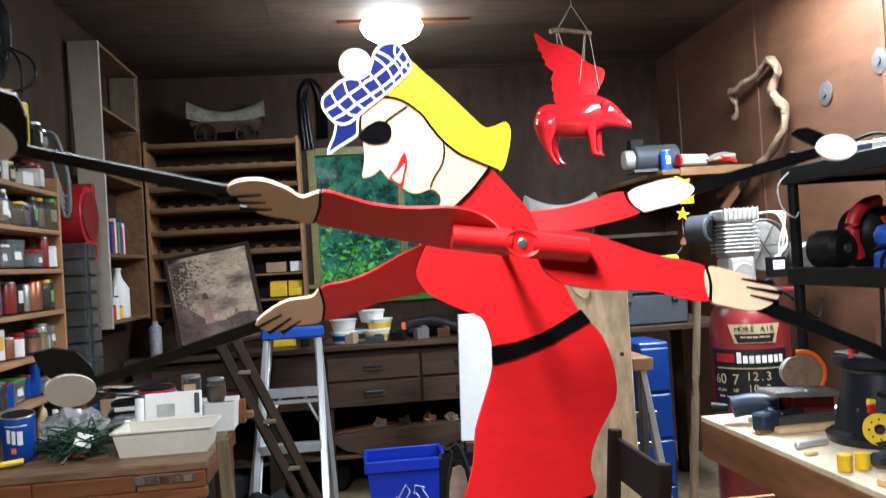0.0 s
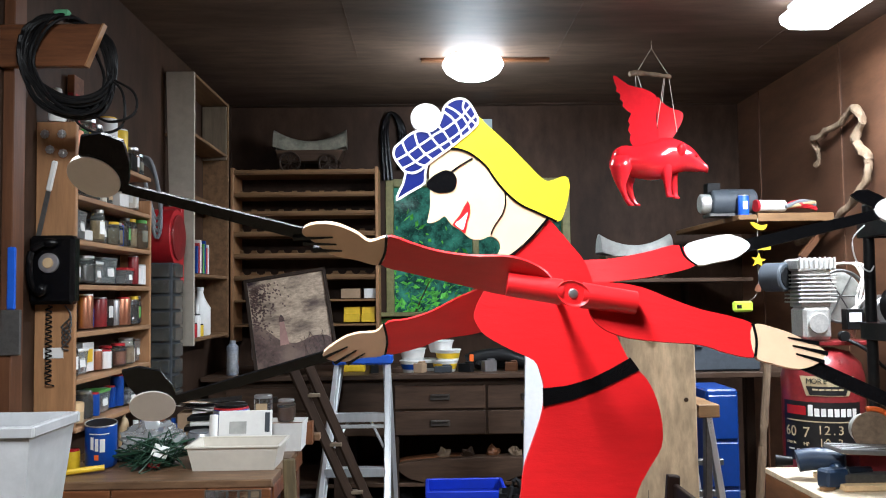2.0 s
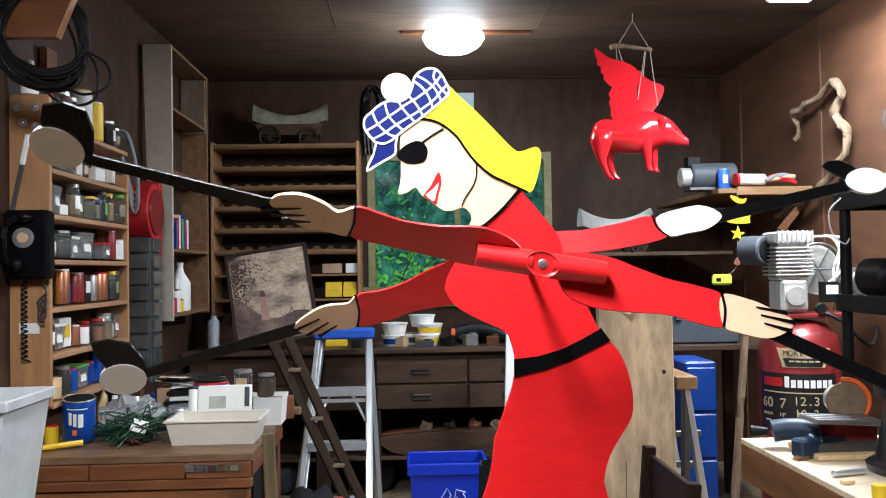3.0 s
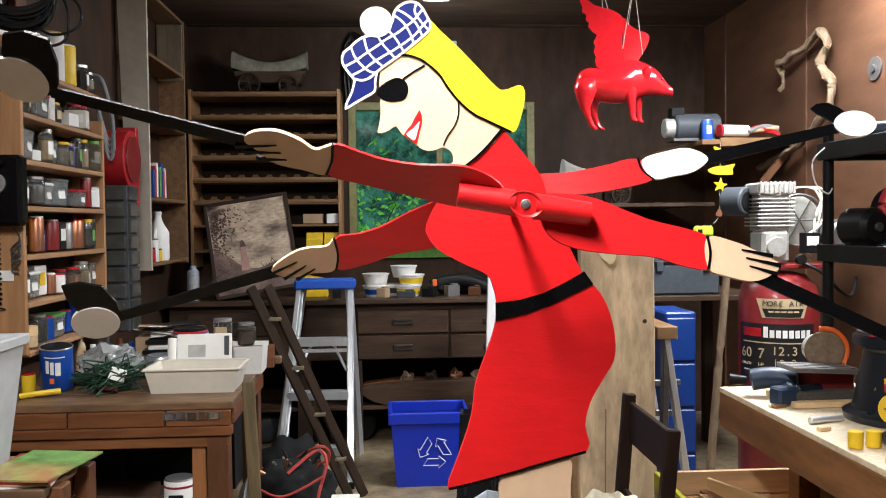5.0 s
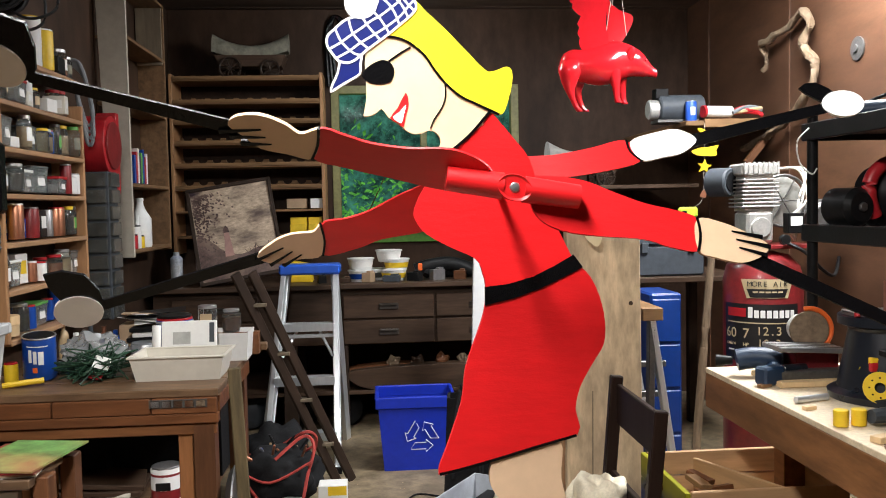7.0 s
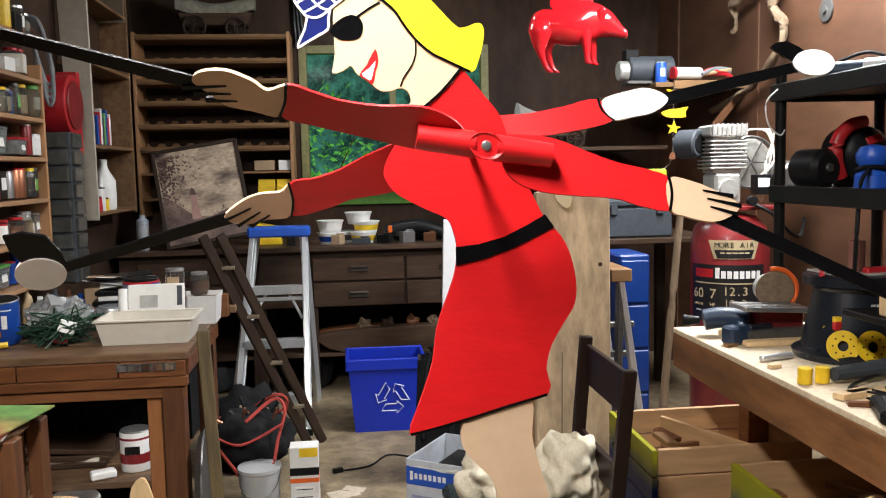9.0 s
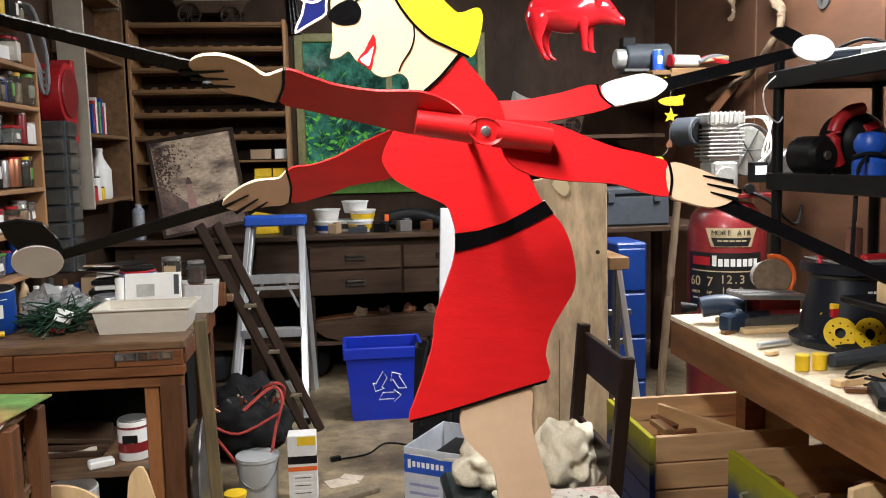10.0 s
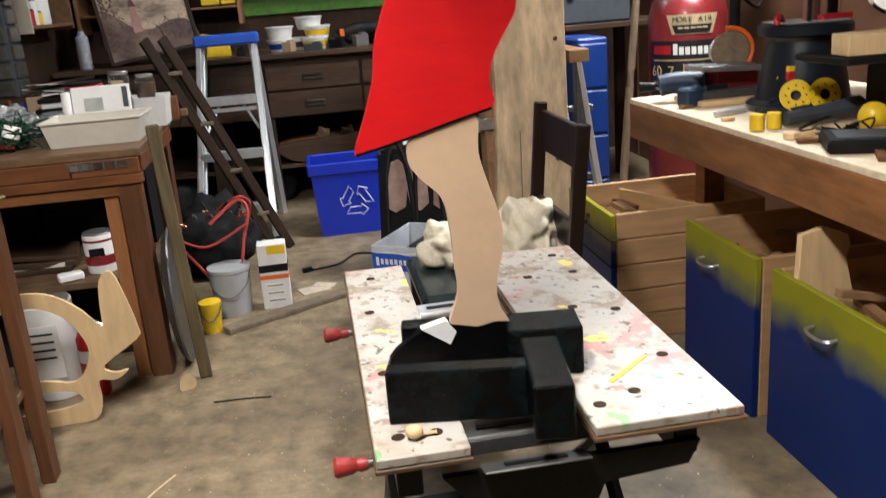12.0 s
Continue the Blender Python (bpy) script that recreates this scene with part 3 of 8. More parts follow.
def vane(y, pts_sleeve, pts_palm, cuff, fingers, shaft, head, face_c, twist, piv, light):
    """One arm of a propeller: sleeve, hand and golf club, turned about its long axis."""
    ax = Vector((shaft[-1][0] - piv[0], 0, shaft[-1][1] - piv[1])).normalized()
    m = Matrix.Translation((piv[0], y, piv[1])) @ Matrix.Rotation(radians(twist), 4, ax) @ Matrix.Translation((-piv[0], 0, -piv[1]))
    nrm, kk = Vector((-ax.z, 0, ax.x)), 1 / math.cos(radians(twist)) - 1

    def open_up(pts):
        """Widen across the blade, so that its turned outline keeps its height."""
        return [(x + nrm.x * kk * o, z + nrm.z * kk * o) for x, z in pts for o in (((x - piv[0]) * nrm.x + (z - piv[1]) * nrm.z),)]

    pts_sleeve, pts_palm, cuff, head = open_up(pts_sleeve), open_up(pts_palm), open_up(cuff), open_up(head)
    fingers, shaft = [open_up(q) for q in fingers], open_up(shaft)
    face_c = (*open_up([face_c[:2]])[0], face_c[2], face_c[3] * (1 + kk), face_c[4])
    bm = B()
    slab(bm, pts_sleeve, 0, 0.0042, 0, 4, m)
    c = smooth_line([(x, 0, z) for x, z in cuff], 3)
    slab(bm, [(p.x - 0.002, p.z) for p in c] + [(p.x + 0.002, p.z) for p in c[::-1]], -0.0022, 0.0048, 1, 1, m)
    arm = part("arm", bm, FIG, wg)
    arm.matrix_basis = prop.matrix_basis
    bm = B()
    slab(bm, pts_palm, -0.0012, 0.005, light, 4, m)
    for p, q in fingers:
        d = (Vector((q[0], 0, q[1])) - Vector((p[0], 0, p[1]))).normalized()
        w0, w1 = d * 0.0011, d * 0.0034
        q = (q[0] + d.x * 0.012, q[1] + d.z * 0.012)
        slab(bm, [(p[0] - w0.z, p[1] + w0.x), (q[0] - w1.z, q[1] + w1.x), (q[0] + w1.z, q[1] - w1.x), (p[0] + w0.z, p[1] - w0.x)], -0.0022, 0.0058, 1, 1, m)
    part("hand_board", bm, FIG, arm, "painted plywood hand-shaped board")
    bm = B()
    (sx, sz), (ex, ez) = shaft
    d = (Vector((ex, 0, ez)) - Vector((sx, 0, sz))).normalized() * 0.0095
    slab(bm, [(sx - d.z * 1.25, sz + d.x * 1.25), (ex - d.z, ez + d.x), (ex + d.z, ez - d.x), (sx + d.z * 1.25, sz - d.x * 1.25)], 0.001, 0.0046, 1, 1, m)
    slab(bm, head, 0.0, 0.005, 1, 2, m)
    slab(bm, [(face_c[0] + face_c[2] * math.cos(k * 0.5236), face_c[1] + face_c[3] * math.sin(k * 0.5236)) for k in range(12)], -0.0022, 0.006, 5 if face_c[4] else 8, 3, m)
    part("golf_club", bm, FIG, arm, "black golf club with a pale club face")


wg = thing("whirligig", (0, 0, 0), "painted plywood lady golfer whirligig in a red dress with propeller arms", "wooden figure")
part("figure", bm, FIG, wg)
HUB = (0.524, 1.535)


def propeller(y, turn, label):
    """Turned spokes on both sides of a scooped oval boss, turned about the axle."""
    bm = B()
    for s in (-1, 1):
        bmesh.ops.create_cone(bm, cap_ends=True, segments=32, radius1=0.0195, radius2=0.0175, depth=0.082,
                              matrix=pose(HUB[0] + s * 0.056, y, HUB[1] - s * 0.056 * 0.11, 0, 96 if s > 0 else -84, 0))
    n0 = len(bm.verts)
    lathe(bm, [(0.024, -0.014), (0.0255, 0.002), (0.0245, 0.007), (0.018, 0.004), (0.008, 0.0)], (HUB[0], y - 0.012, HUB[1]), 32, (90, 0, 0))
    bm.verts.ensure_lookup_table()
    for v in bm.verts[n0:]:
        v.co.z = HUB[1] + 0.76 * (v.co.z - HUB[1]) - 0.1 * (v.co.x - HUB[0])
    cyl(bm, (HUB[0], y, HUB[1]), 0.018, 0.034, (90, 0, 0), seg=24)
    return part("hub", bm, FIG, wg, label, smooth=True,
                at=Matrix.Translation((HUB[0], 0, HUB[1])) @ Matrix.Rotation(radians(turn), 4, "Y") @ Matrix.Translation((-HUB[0], 0, -HUB[1])))


PF, PB = 1.185, 1.455
prop = propeller(PF - 0.01, 2.8, "front pair of red-sleeved arms with golf clubs")
vane(PF, [(0.245, 1.608), (0.284, 1.6), (0.318, 1.591), (0.37, 1.585), (0.43, 1.585), (0.472, 1.572), (0.496, 1.55), (0.48, 1.525), (0.42, 1.53), (0.361, 1.542), (0.284, 1.557), (0.236, 1.57)],
     [(0.247, 1.607), (0.22, 1.602), (0.199, 1.614), (0.165, 1.625), (0.131, 1.623), (0.118, 1.612), (0.139, 1.597), (0.161, 1.582), (0.199, 1.575), (0.237, 1.57)],
     [(0.246, 1.609), (0.244, 1.588), (0.235, 1.569)], [((0.165, 1.607), (0.115, 1.604)), ((0.17, 1.597), (0.13, 1.597)), ((0.178, 1.588), (0.145, 1.588))],
     [(0.13, 1.606), (-0.155, 1.667)], [(-0.14, 1.675), (-0.134, 1.728), (-0.196, 1.734), (-0.206, 1.688), (-0.17, 1.662)], (-0.193, 1.682, 0.041, 0.026, 0), -45, (0.524, 1.536), 2)
vane(PF, [(0.554, 1.55), (0.593, 1.554), (0.636, 1.549), (0.679, 1.534), (0.726, 1.519), (0.773, 1.51), (0.808, 1.499), (0.81, 1.475), (0.806, 1.45), (0.763, 1.455), (0.72, 1.466), (0.651, 1.469), (0.6, 1.475), (0.566, 1.49), (0.551, 1.516)],
     [(0.808, 1.497), (0.851, 1.492), (0.886, 1.479), (0.92, 1.462), (0.911, 1.446), (0.876, 1.434), (0.832, 1.441), (0.806, 1.452)],
     [(0.808, 1.499), (0.811, 1.475), (0.806, 1.45)], [((0.862, 1.48), (0.9, 1.474)), ((0.868, 1.468), (0.912, 1.46)), ((0.872, 1.456), (0.905, 1.448))],
     [(0.87, 1.45), (1.24, 1.30)], [(1.22, 1.3), (1.235, 1.35), (1.275, 1.35), (1.27, 1.3), (1.25, 1.27)], (1.262, 1.3, 0.04, 0.028, 0), -20, (0.524, 1.536), 2)
prop = propeller(PB + 0.01, 0, "rear pair of red-sleeved arms with golf clubs")
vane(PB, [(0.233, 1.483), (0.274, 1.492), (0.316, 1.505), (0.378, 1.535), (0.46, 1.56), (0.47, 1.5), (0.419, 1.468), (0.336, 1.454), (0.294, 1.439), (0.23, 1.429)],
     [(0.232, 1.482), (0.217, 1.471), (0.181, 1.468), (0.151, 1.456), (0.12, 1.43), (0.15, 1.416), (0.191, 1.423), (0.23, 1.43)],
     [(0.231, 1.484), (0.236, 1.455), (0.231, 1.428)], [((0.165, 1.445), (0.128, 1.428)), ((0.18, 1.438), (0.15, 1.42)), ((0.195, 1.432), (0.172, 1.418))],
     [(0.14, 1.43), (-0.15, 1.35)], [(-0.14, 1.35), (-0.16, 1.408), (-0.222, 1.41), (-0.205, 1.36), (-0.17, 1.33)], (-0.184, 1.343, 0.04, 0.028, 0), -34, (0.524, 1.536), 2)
vane(PB, [(0.54, 1.585), (0.587, 1.595), (0.649, 1.598), (0.712, 1.609), (0.775, 1.621), (0.8, 1.584), (0.711, 1.563), (0.628, 1.553), (0.56, 1.53)],
     [(0.783, 1.618), (0.828, 1.634), (0.87, 1.639), (0.902, 1.62), (0.875, 1.597), (0.838, 1.589), (0.8, 1.585)],
     [(0.776, 1.622), (0.782, 1.6), (0.801, 1.583)], [], [(0.89, 1.618), (1.15, 1.676)], [(1.13, 1.69), (1.1, 1.712), (1.132, 1.722), (1.17, 1.695), (1.165, 1.672)],
     (1.175, 1.681, 0.038, 0.024, 1), -18, (0.524, 1.536), 5)
bm = B()
cyl(bm, (HUB[0], 1.32, HUB[1]), 0.006, 0.3, (90, 0, 0), seg=12)
lathe(bm, [(0.01, 0.0), (0.0095, 0.004), (0.006, 0.008), (0.001, 0.009)], (HUB[0], PF - 0.021, HUB[1]), 16, (90, 0, 0))
part("axle", bm, steel, wg, "bright steel bolt", smooth=True)


def blend_mat(name, low, high, z0, z1, rough=0.45):
    """Spray paint that fades from low to high between two heights of the object, with a ragged edge."""
    m = bpy.data.materials.new(name)
    m.use_nodes = True
    nd, ln = m.node_tree.nodes, m.node_tree.links
    bs = nd["Principled BSDF"]
    co, sp, n, ad, mr, mx = (nd.new("ShaderNode" + k) for k in ("TexCoord", "SeparateXYZ", "TexNoise", "Math", "MapRange", "MixRGB"))
    n.inputs["Scale"].default_value, n.inputs["Detail"].default_value = 9, 6
    ad.operation = "MULTIPLY_ADD"
    ad.inputs[1].default_value = 0.12
    ln.new(co.outputs["Object"], sp.inputs[0])
    ln.new(co.outputs["Object"], n.inputs["Vector"])
    ln.new(n.outputs["Fac"], ad.inputs[0])
    ln.new(sp.outputs["Z"], ad.inputs[2])
    mr.inputs[1].default_value, mr.inputs[2].default_value = z0 + 0.06, z1 + 0.06
    ln.new(ad.outputs[0], mr.inputs[0])
    ln.new(mr.outputs[0], mx.inputs[0])
    mx.inputs[1].default_value, mx.inputs[2].default_value = (*low, 1), (*high, 1)
    ln.new(mx.outputs[0], bs.inputs["Base Color"])
    bs.inputs["Roughness"].default_value = rough
    bs.inputs["Specular IOR Level"].default_value = 0.25
    return m


def splat_mat():
    """Worn bench boards under many drips of white, pink, yellow and blue paint."""
    m = bpy.data.materials.new("paint_splashed_board")
    m.use_nodes = True
    nd, ln = m.node_tree.nodes, m.node_tree.links
    bs = nd["Principled BSDF"]
    co = nd.new("ShaderNodeTexCoord")
    last = None
    for k, (sc, lo, hi, col) in enumerate(((7, 0.42, 0.52, (0.46, 0.42, 0.36)), (26, 0.54, 0.66, (0.24, 0.18, 0.125)), (4.2, 0.55, 0.66, (0.62, 0.2, 0.19)), (6.5, 0.52, 0.56, (0.46, 0.44, 0.4)),
                                           (3.6, 0.5, 0.62, (0.4, 0.335, 0.27)), (13, 0.55, 0.6, (0.45, 0.43, 0.39)), (55, 0.52, 0.6, (0.45, 0.4, 0.34)), (11, 0.655, 0.675, (0.8, 0.6, 0.12)), (9, 0.7, 0.73, (0.16, 0.3, 0.55)), (30, 0.6, 0.66, (0.34, 0.26, 0.19)),
                                           (48, 0.64, 0.66, (0.1, 0.08, 0.06)), (10, 0.68, 0.72, (0.2, 0.36, 0.16)))):
        mp, n, r, mx = nd.new("ShaderNodeMapping"), nd.new("ShaderNodeTexNoise"), nd.new("ShaderNodeMapRange"), nd.new("ShaderNodeMixRGB")
        mp.inputs["Location"].default_value = (3.1 * k, 1.7 * k, 0.4 * k)
        n.inputs["Scale"].default_value, n.inputs["Detail"].default_value = sc, 5
        r.inputs[1].default_value, r.inputs[2].default_value = lo, hi
        ln.new(co.outputs["Object"], mp.inputs[0])
        ln.new(mp.outputs[0], n.inputs["Vector"])
        ln.new(n.outputs["Fac"], r.inputs[0])
        ln.new(r.outputs[0], mx.inputs[0])
        mx.inputs[2].default_value = (*col, 1)
        if last is None:
            mx.inputs[1].default_value = (0.27, 0.205, 0.145, 1)
        else:
            ln.new(last, mx.inputs[1])
        last = mx.outputs[0]
    ln.new(last, bs.inputs["Base Color"])
    bs.inputs["Roughness"].default_value = 0.42
    return m


splat = splat_mat()

# ---- portable workbench and the figure's stand ----
hole_wood = mat("dark_hole_wood", (0.035, 0.022, 0.014), 0.8, var=0.5, spec=0.1)
wb = thing("portable_workbench", (0.39, 1.08, 0), "folding portable workbench with paint-splashed jaw boards", "workbench")
boxpart("jaw_board", (0.072, 0.465, 0.652), (0.144, 0.93, 0.016), splat, wb, bevel=0.002)
boxpart("jaw_board", (0.462, 0.465, 0.652), (0.244, 0.93, 0.016), splat, wb, bevel=0.002)
for x, w in ((0.072, 0.15), (0.462, 0.252)):
    boxpart("under_board", (x, 0.4655, 0.6385), (w, 0.935, 0.009), oak_top, wb, "brown lower ply of a jaw board", bevel=0.002)
for x, y in ((0.04, 0.06), (0.1, 0.06), (0.04, 0.3), (0.04, 0.62), (0.06, 0.85), (0.37, 0.07), (0.44, 0.1), (0.54, 0.22), (0.4, 0.3), (0.46, 0.5), (0.54, 0.46), (0.53, 0.72), (0.42, 0.72), (0.52, 0.86), (0.36, 0.86)):
    cylpart("dog_hole", (x, y, 0.66), 0.0108, 0.002, hole_wood, wb, bevel=0, seg=16)
for y in (0.1, 0.67):
    bm = B()
    bx(bm, (0.29, y, 0.615), (0.5, 0.06, 0.03))
    bx(bm, (0.24, y, 0.631), (0.2, 0.06, 0.006))
    part("cross_beam", bm, steel if y > 0.5 else dark_steel, wb, bevel=0.004)
    boxpart("slot", (0.23, y, 0.6352), (0.12, 0.014, 0.002), black_pl, wb, bevel=0)
    h = cylpart("crank", (0.03, y, 0.6), 0.008, 0.11, dark_steel, wb, rot=(0, 90, 0))
    bm = B()
    lathe(bm, [(0.01, 0), (0.012, 0.012), (0.01, 0.018), (0.014, 0.026), (0.017, 0.05), (0.014, 0.055)], rot=(0, -90, 0))
    part("knob", bm, mat("worn_red_plastic", (0.3, 0.025, 0.022), 0.5, scale=30, var=0.3, stain=0.5), h, "red plastic crank knob", smooth=True, at=pose(0, 0, -0.04, 0, -90, 0))
for x in (0.05, 0.5):
    boxpart("side_rail", (x, 0.46, 0.595), (0.04, 0.86, 0.05), black_pl, wb)
    for y0, y1 in ((0.08, 0.86), (0.86, 0.08)):
        bm = B()
        tube(bm, [(x, y0 * 0.6 + 0.18, 0.58), (x, y1, 0.02)], 0.017, 6, 1)
        part("leg", bm, black_pl, wb)
for y in (0.1, 0.84):
    boxpart("foot_bar", (0.275, y, 0.018), (0.5, 0.035, 0.035), black_pl, wb)
bm = B()
slab(bm, [(0.1, 0.6), (0.52, 0.6), (0.5, 0.56), (0.36, 0.55), (0.33, 0.48), (0.2, 0.48), (0.14, 0.55)], 0.02, 0.035, 0, 1)
part("front_plate", bm, black_pl, wb)
pl = boxpart("slotted_plate", (0.245, 0.01, 0.612), (0.17, 0.05, 0.004), dark_steel, wb, "worn slotted steel plate", rot=(-14, 0, 0))
boxpart("slot", (0, 0, 0.003), (0.1, 0.014, 0.002), black_pl, pl, bevel=0)

st = thing("figure_stand", (0.55, 1.25, 0.66), "stand of black-painted wooden blocks under the figure", "stand")
boxpart("block", (-0.015, -0.07, 0.045), (0.225, 0.038, 0.089), black_wet, st, rot=(0, 0, -11))
boxpart("block", (0.125, -0.095, 0.045), (0.062, 0.19, 0.089), black_wet, st, rot=(0, 0, -8))
boxpart("block", (0.165, 0.07, 0.045), (0.13, 0.089, 0.089), black_wet, st, rot=(0, 0, -8))
boxpart("block", (-0.03, 0.13, 0.045), (0.1, 0.038, 0.089), black_wet, st, rot=(0, 0, -8))
bm = B()
ball(bm, (0, 0, 0.012), 0.014, (1, 1, 0.8))
cyl(bm, (0.02, 0, 0.006), 0.003, 0.03, (0, 90, 0), seg=8)
solo("wooden_peg", bm, birch, (0.455, 1.13, 0.66), "small pale wooden knob on the workbench board", "knob", smooth=True)
bm = B()
bx(bm, (0, 0, 0.001), (0.125, 0.009, 0.002))
solo("paint_stroke", bm, yellow, pose(0.851, 1.262, 0.66, 0, 0, 41), "stroke of yellow paint on the workbench board", "paint mark")

# ---- long west workbench ----
wbn = thing("west_workbench", (-0.26, 3.05, 0), "old brown wooden workbench with a chrome car emblem", "workbench")
for k in range(4):
    boxpart("plank", (-0.46, 0.11 + 0.2 * k, 0.855), (0.92, 0.196, 0.03), oak_top, wbn, bevel=0.004)
for x, ww in ((-0.12, 0.23), (-0.41, 0.34), (-0.75, 0.33)):
    boxpart("drawer_front", (x, 0.012, 0.812), (ww, 0.024, 0.056), oak_x, wbn)
boxpart("rail", (-0.46, 0.018, 0.765), (0.92, 0.04, 0.035), oak_x, wbn)
boxpart("rail", (-0.46, 0.026, 0.725), (0.9, 0.03, 0.04), mat("orange_rail_wood", (0.2, 0.08, 0.03), 0.45, scale=28, var=0.4, stretch=WX, stain=0.5, spec=0.3), wbn)
boxpart("leg", (-0.055, 0.05, 0.37), (0.075, 0.08, 0.74), oak_z, wbn)
boxpart("leg", (-0.125, 0.045, 0.37), (0.05, 0.04, 0.74), orange_z, wbn, "orange-brown pine strip")
boxpart("leg", (-0.88, 0.05, 0.37), (0.075, 0.08, 0.74), oak_z, wbn)
boxpart("leg", (-0.055, 0.75, 0.42), (0.075, 0.08, 0.84), oak_z, wbn)
boxpart("leg", (-0.88, 0.75, 0.42), (0.075, 0.08, 0.84), oak_z, wbn)
boxpart("end_panel", (-0.012, 0.4, 0.81), (0.024, 0.72, 0.06), oak_x, wbn)
for k in range(3):
    boxpart("shelf_board", (-0.47, 0.17 + 0.23 * k, 0.375), (0.74, 0.22, 0.025), oak_top, wbn)
em = boxpart("emblem", (-0.14, -0.002, 0.822), (0.205, 0.003, 0.03), dark_steel, wbn, "chrome car emblem in plain bars", bevel=0)
for k in range(5):
    bm = B()
    bx(bm, (-0.08 + 0.04 * k, -0.003, 0), (0.032, 0.004, 0.024))
    part("bar", bm, chrome, em, bevel=0.001)

# ---- east workbench with its drawers ----
eb = thing("east_workbench", (1.61, 3.22, 0), "long fir workbench with a pale particle board top", "workbench")
boxpart("top", (0.44, -1.2, 0.84), (0.88, 2.4, 0.02), top_east, eb, "pale worn particle board", bevel=0.002)
boxpart("front_beam", (0.02, -1.2, 0.762), (0.04, 2.4, 0.136), beam_brown, eb)
boxpart("end_beam", (0.46, -0.02, 0.762), (0.83, 0.04, 0.136), beam_brown, eb)
for x, y in ((0.3, -0.09), (0.82, -0.09), (0.1, -2.3), (0.82, -2.3), (0.82, -1.2)):
    boxpart("leg", (x, y, 0.35), (0.085, 0.085, 0.7), beam_brown, eb)
blue_fade = blend_mat("sprayed_blue_to_lime", (0.002, 0.018, 0.12), (0.24, 0.23, 0.012), 0.35, 0.45)
raw = mat("raw_drawer_wood", (0.4, 0.235, 0.115), 0.6, scale=24, var=0.25, stretch=WX, stain=0.35)
raw_y = mat("raw_drawer_wood_long", (0.4, 0.235, 0.11), 0.6, scale=24, var=0.25, stretch=WY, stain=0.35)


def handle(parent, c, material):
    bm = B()
    tube(bm, [(0, -0.05, 0), (-0.025, -0.045, -0.004), (-0.034, -0.02, -0.006), (-0.034, 0.02, -0.006), (-0.025, 0.045, -0.004), (0, 0.05, 0)], 0.0046, 8, 5)
    part("handle", bm, material, parent, smooth=True, at=pose(*c))


def sprayed(name, z0, z1, y0, y1, t):
    bm = B()
    bx(bm, (0.01, (y0 + y1) / 2, (z0 + z1) / 2), (0.02, y1 - y0, z1 - z0))
    return part(name, bm, blue_fade, t, "sprayed blue fading to lime at the top", 0.002)


def drawer_box(at, dy, dx, h, label, slats, hmat, hc):
    t = thing("drawer_box", at, label, "drawer", "sprayed drawers")
    n = 5
    if slats:
        for k in range(n):
            sprayed("front_plank", h * k / n, h * (k + 1) / n - 0.004, 0, dy, t)
            for y in (0.01, dy - 0.01):
                boxpart("side_plank", (dx / 2 + 0.012, y, h * (k + 0.5) / n), (dx - 0.025, 0.018, h / n - 0.005), raw, t)
    else:
        sprayed("front", 0, h, 0, dy, t)
        for y in (0.01, dy - 0.01):
            boxpart("side", (dx / 2 + 0.012, y, h / 2), (dx - 0.025, 0.018, h), raw, t)
    boxpart("back", (dx - 0.01, dy / 2, h / 2), (0.018, dy - 0.045, h), raw_y, t)
    boxpart("bottom", (dx / 2, dy / 2, h * 0.66), (dx - 0.05, dy - 0.05, 0.012), raw, t)
    handle(t, (0, dy / 2 if not hc else hc, h - 0.09), hmat)
    return t


d1 = drawer_box((1.37, 2.8, 0), 0.5, 0.6, 0.5, "open slatted drawer with offcuts, sprayed lime over blue", True, black_pl, 0.32)
d2 = drawer_box((1.567, 2.13, 0), 0.47, 0.6, 0.51, "open wooden drawer sprayed lime over blue, half full", False, steel, 0.28)
d3 = drawer_box((1.567, 1.5, 0), 0.54, 0.6, 0.51, "open wooden drawer sprayed lime over blue beside another", False, steel, 0.28)
boxpart("divider", (0.3, 0.25, 0.4), (0.016, 0.45, 0.16), raw_y, d1, rot=(0, 0, 25))
rnd = random.Random(4)
for (x0, x1), (y0, y1), z, n in (((1.45, 1.62), (2.9, 3.2), 0.37, 8), ((1.66, 2.0), (2.9, 3.2), 0.345, 3), ((1.65, 1.95), (2.2, 2.5), 0.36, 11), ((1.65, 1.95), (1.6, 1.95), 0.36, 10)):
    for k in range(n):
        bm = B()
        bx(bm, (0, 0, 0), (rnd.uniform(0.1, 0.22), rnd.uniform(0.03, 0.05), 0.02))
        solo("offcut", bm, rnd.choice((birch, fir_y, oak_x, pine_x)), pose(rnd.uniform(x0, x1), rnd.uniform(y0, y1), z + 0.012 * k + 0.01, rnd.uniform(-14, 14), rnd.uniform(-14, 14), rnd.uniform(0, 180)),
             "short sawn wood offcut in a drawer", "offcut", 0.002, group="wood offcuts")
bm = B()
slab(bm, [(-0.08, 0), (-0.082, 0.285), (0.068, 0.265), (0.06, 0.2), (0.075, 0.12), (0.085, 0)], 0, 0.02, 0, 2)
solo("shaped_board", bm, birch, pose(1.68, 1.93, 0.345, -6, 0, 8), "pale shaped pine board standing in a drawer", "board", 0.002)

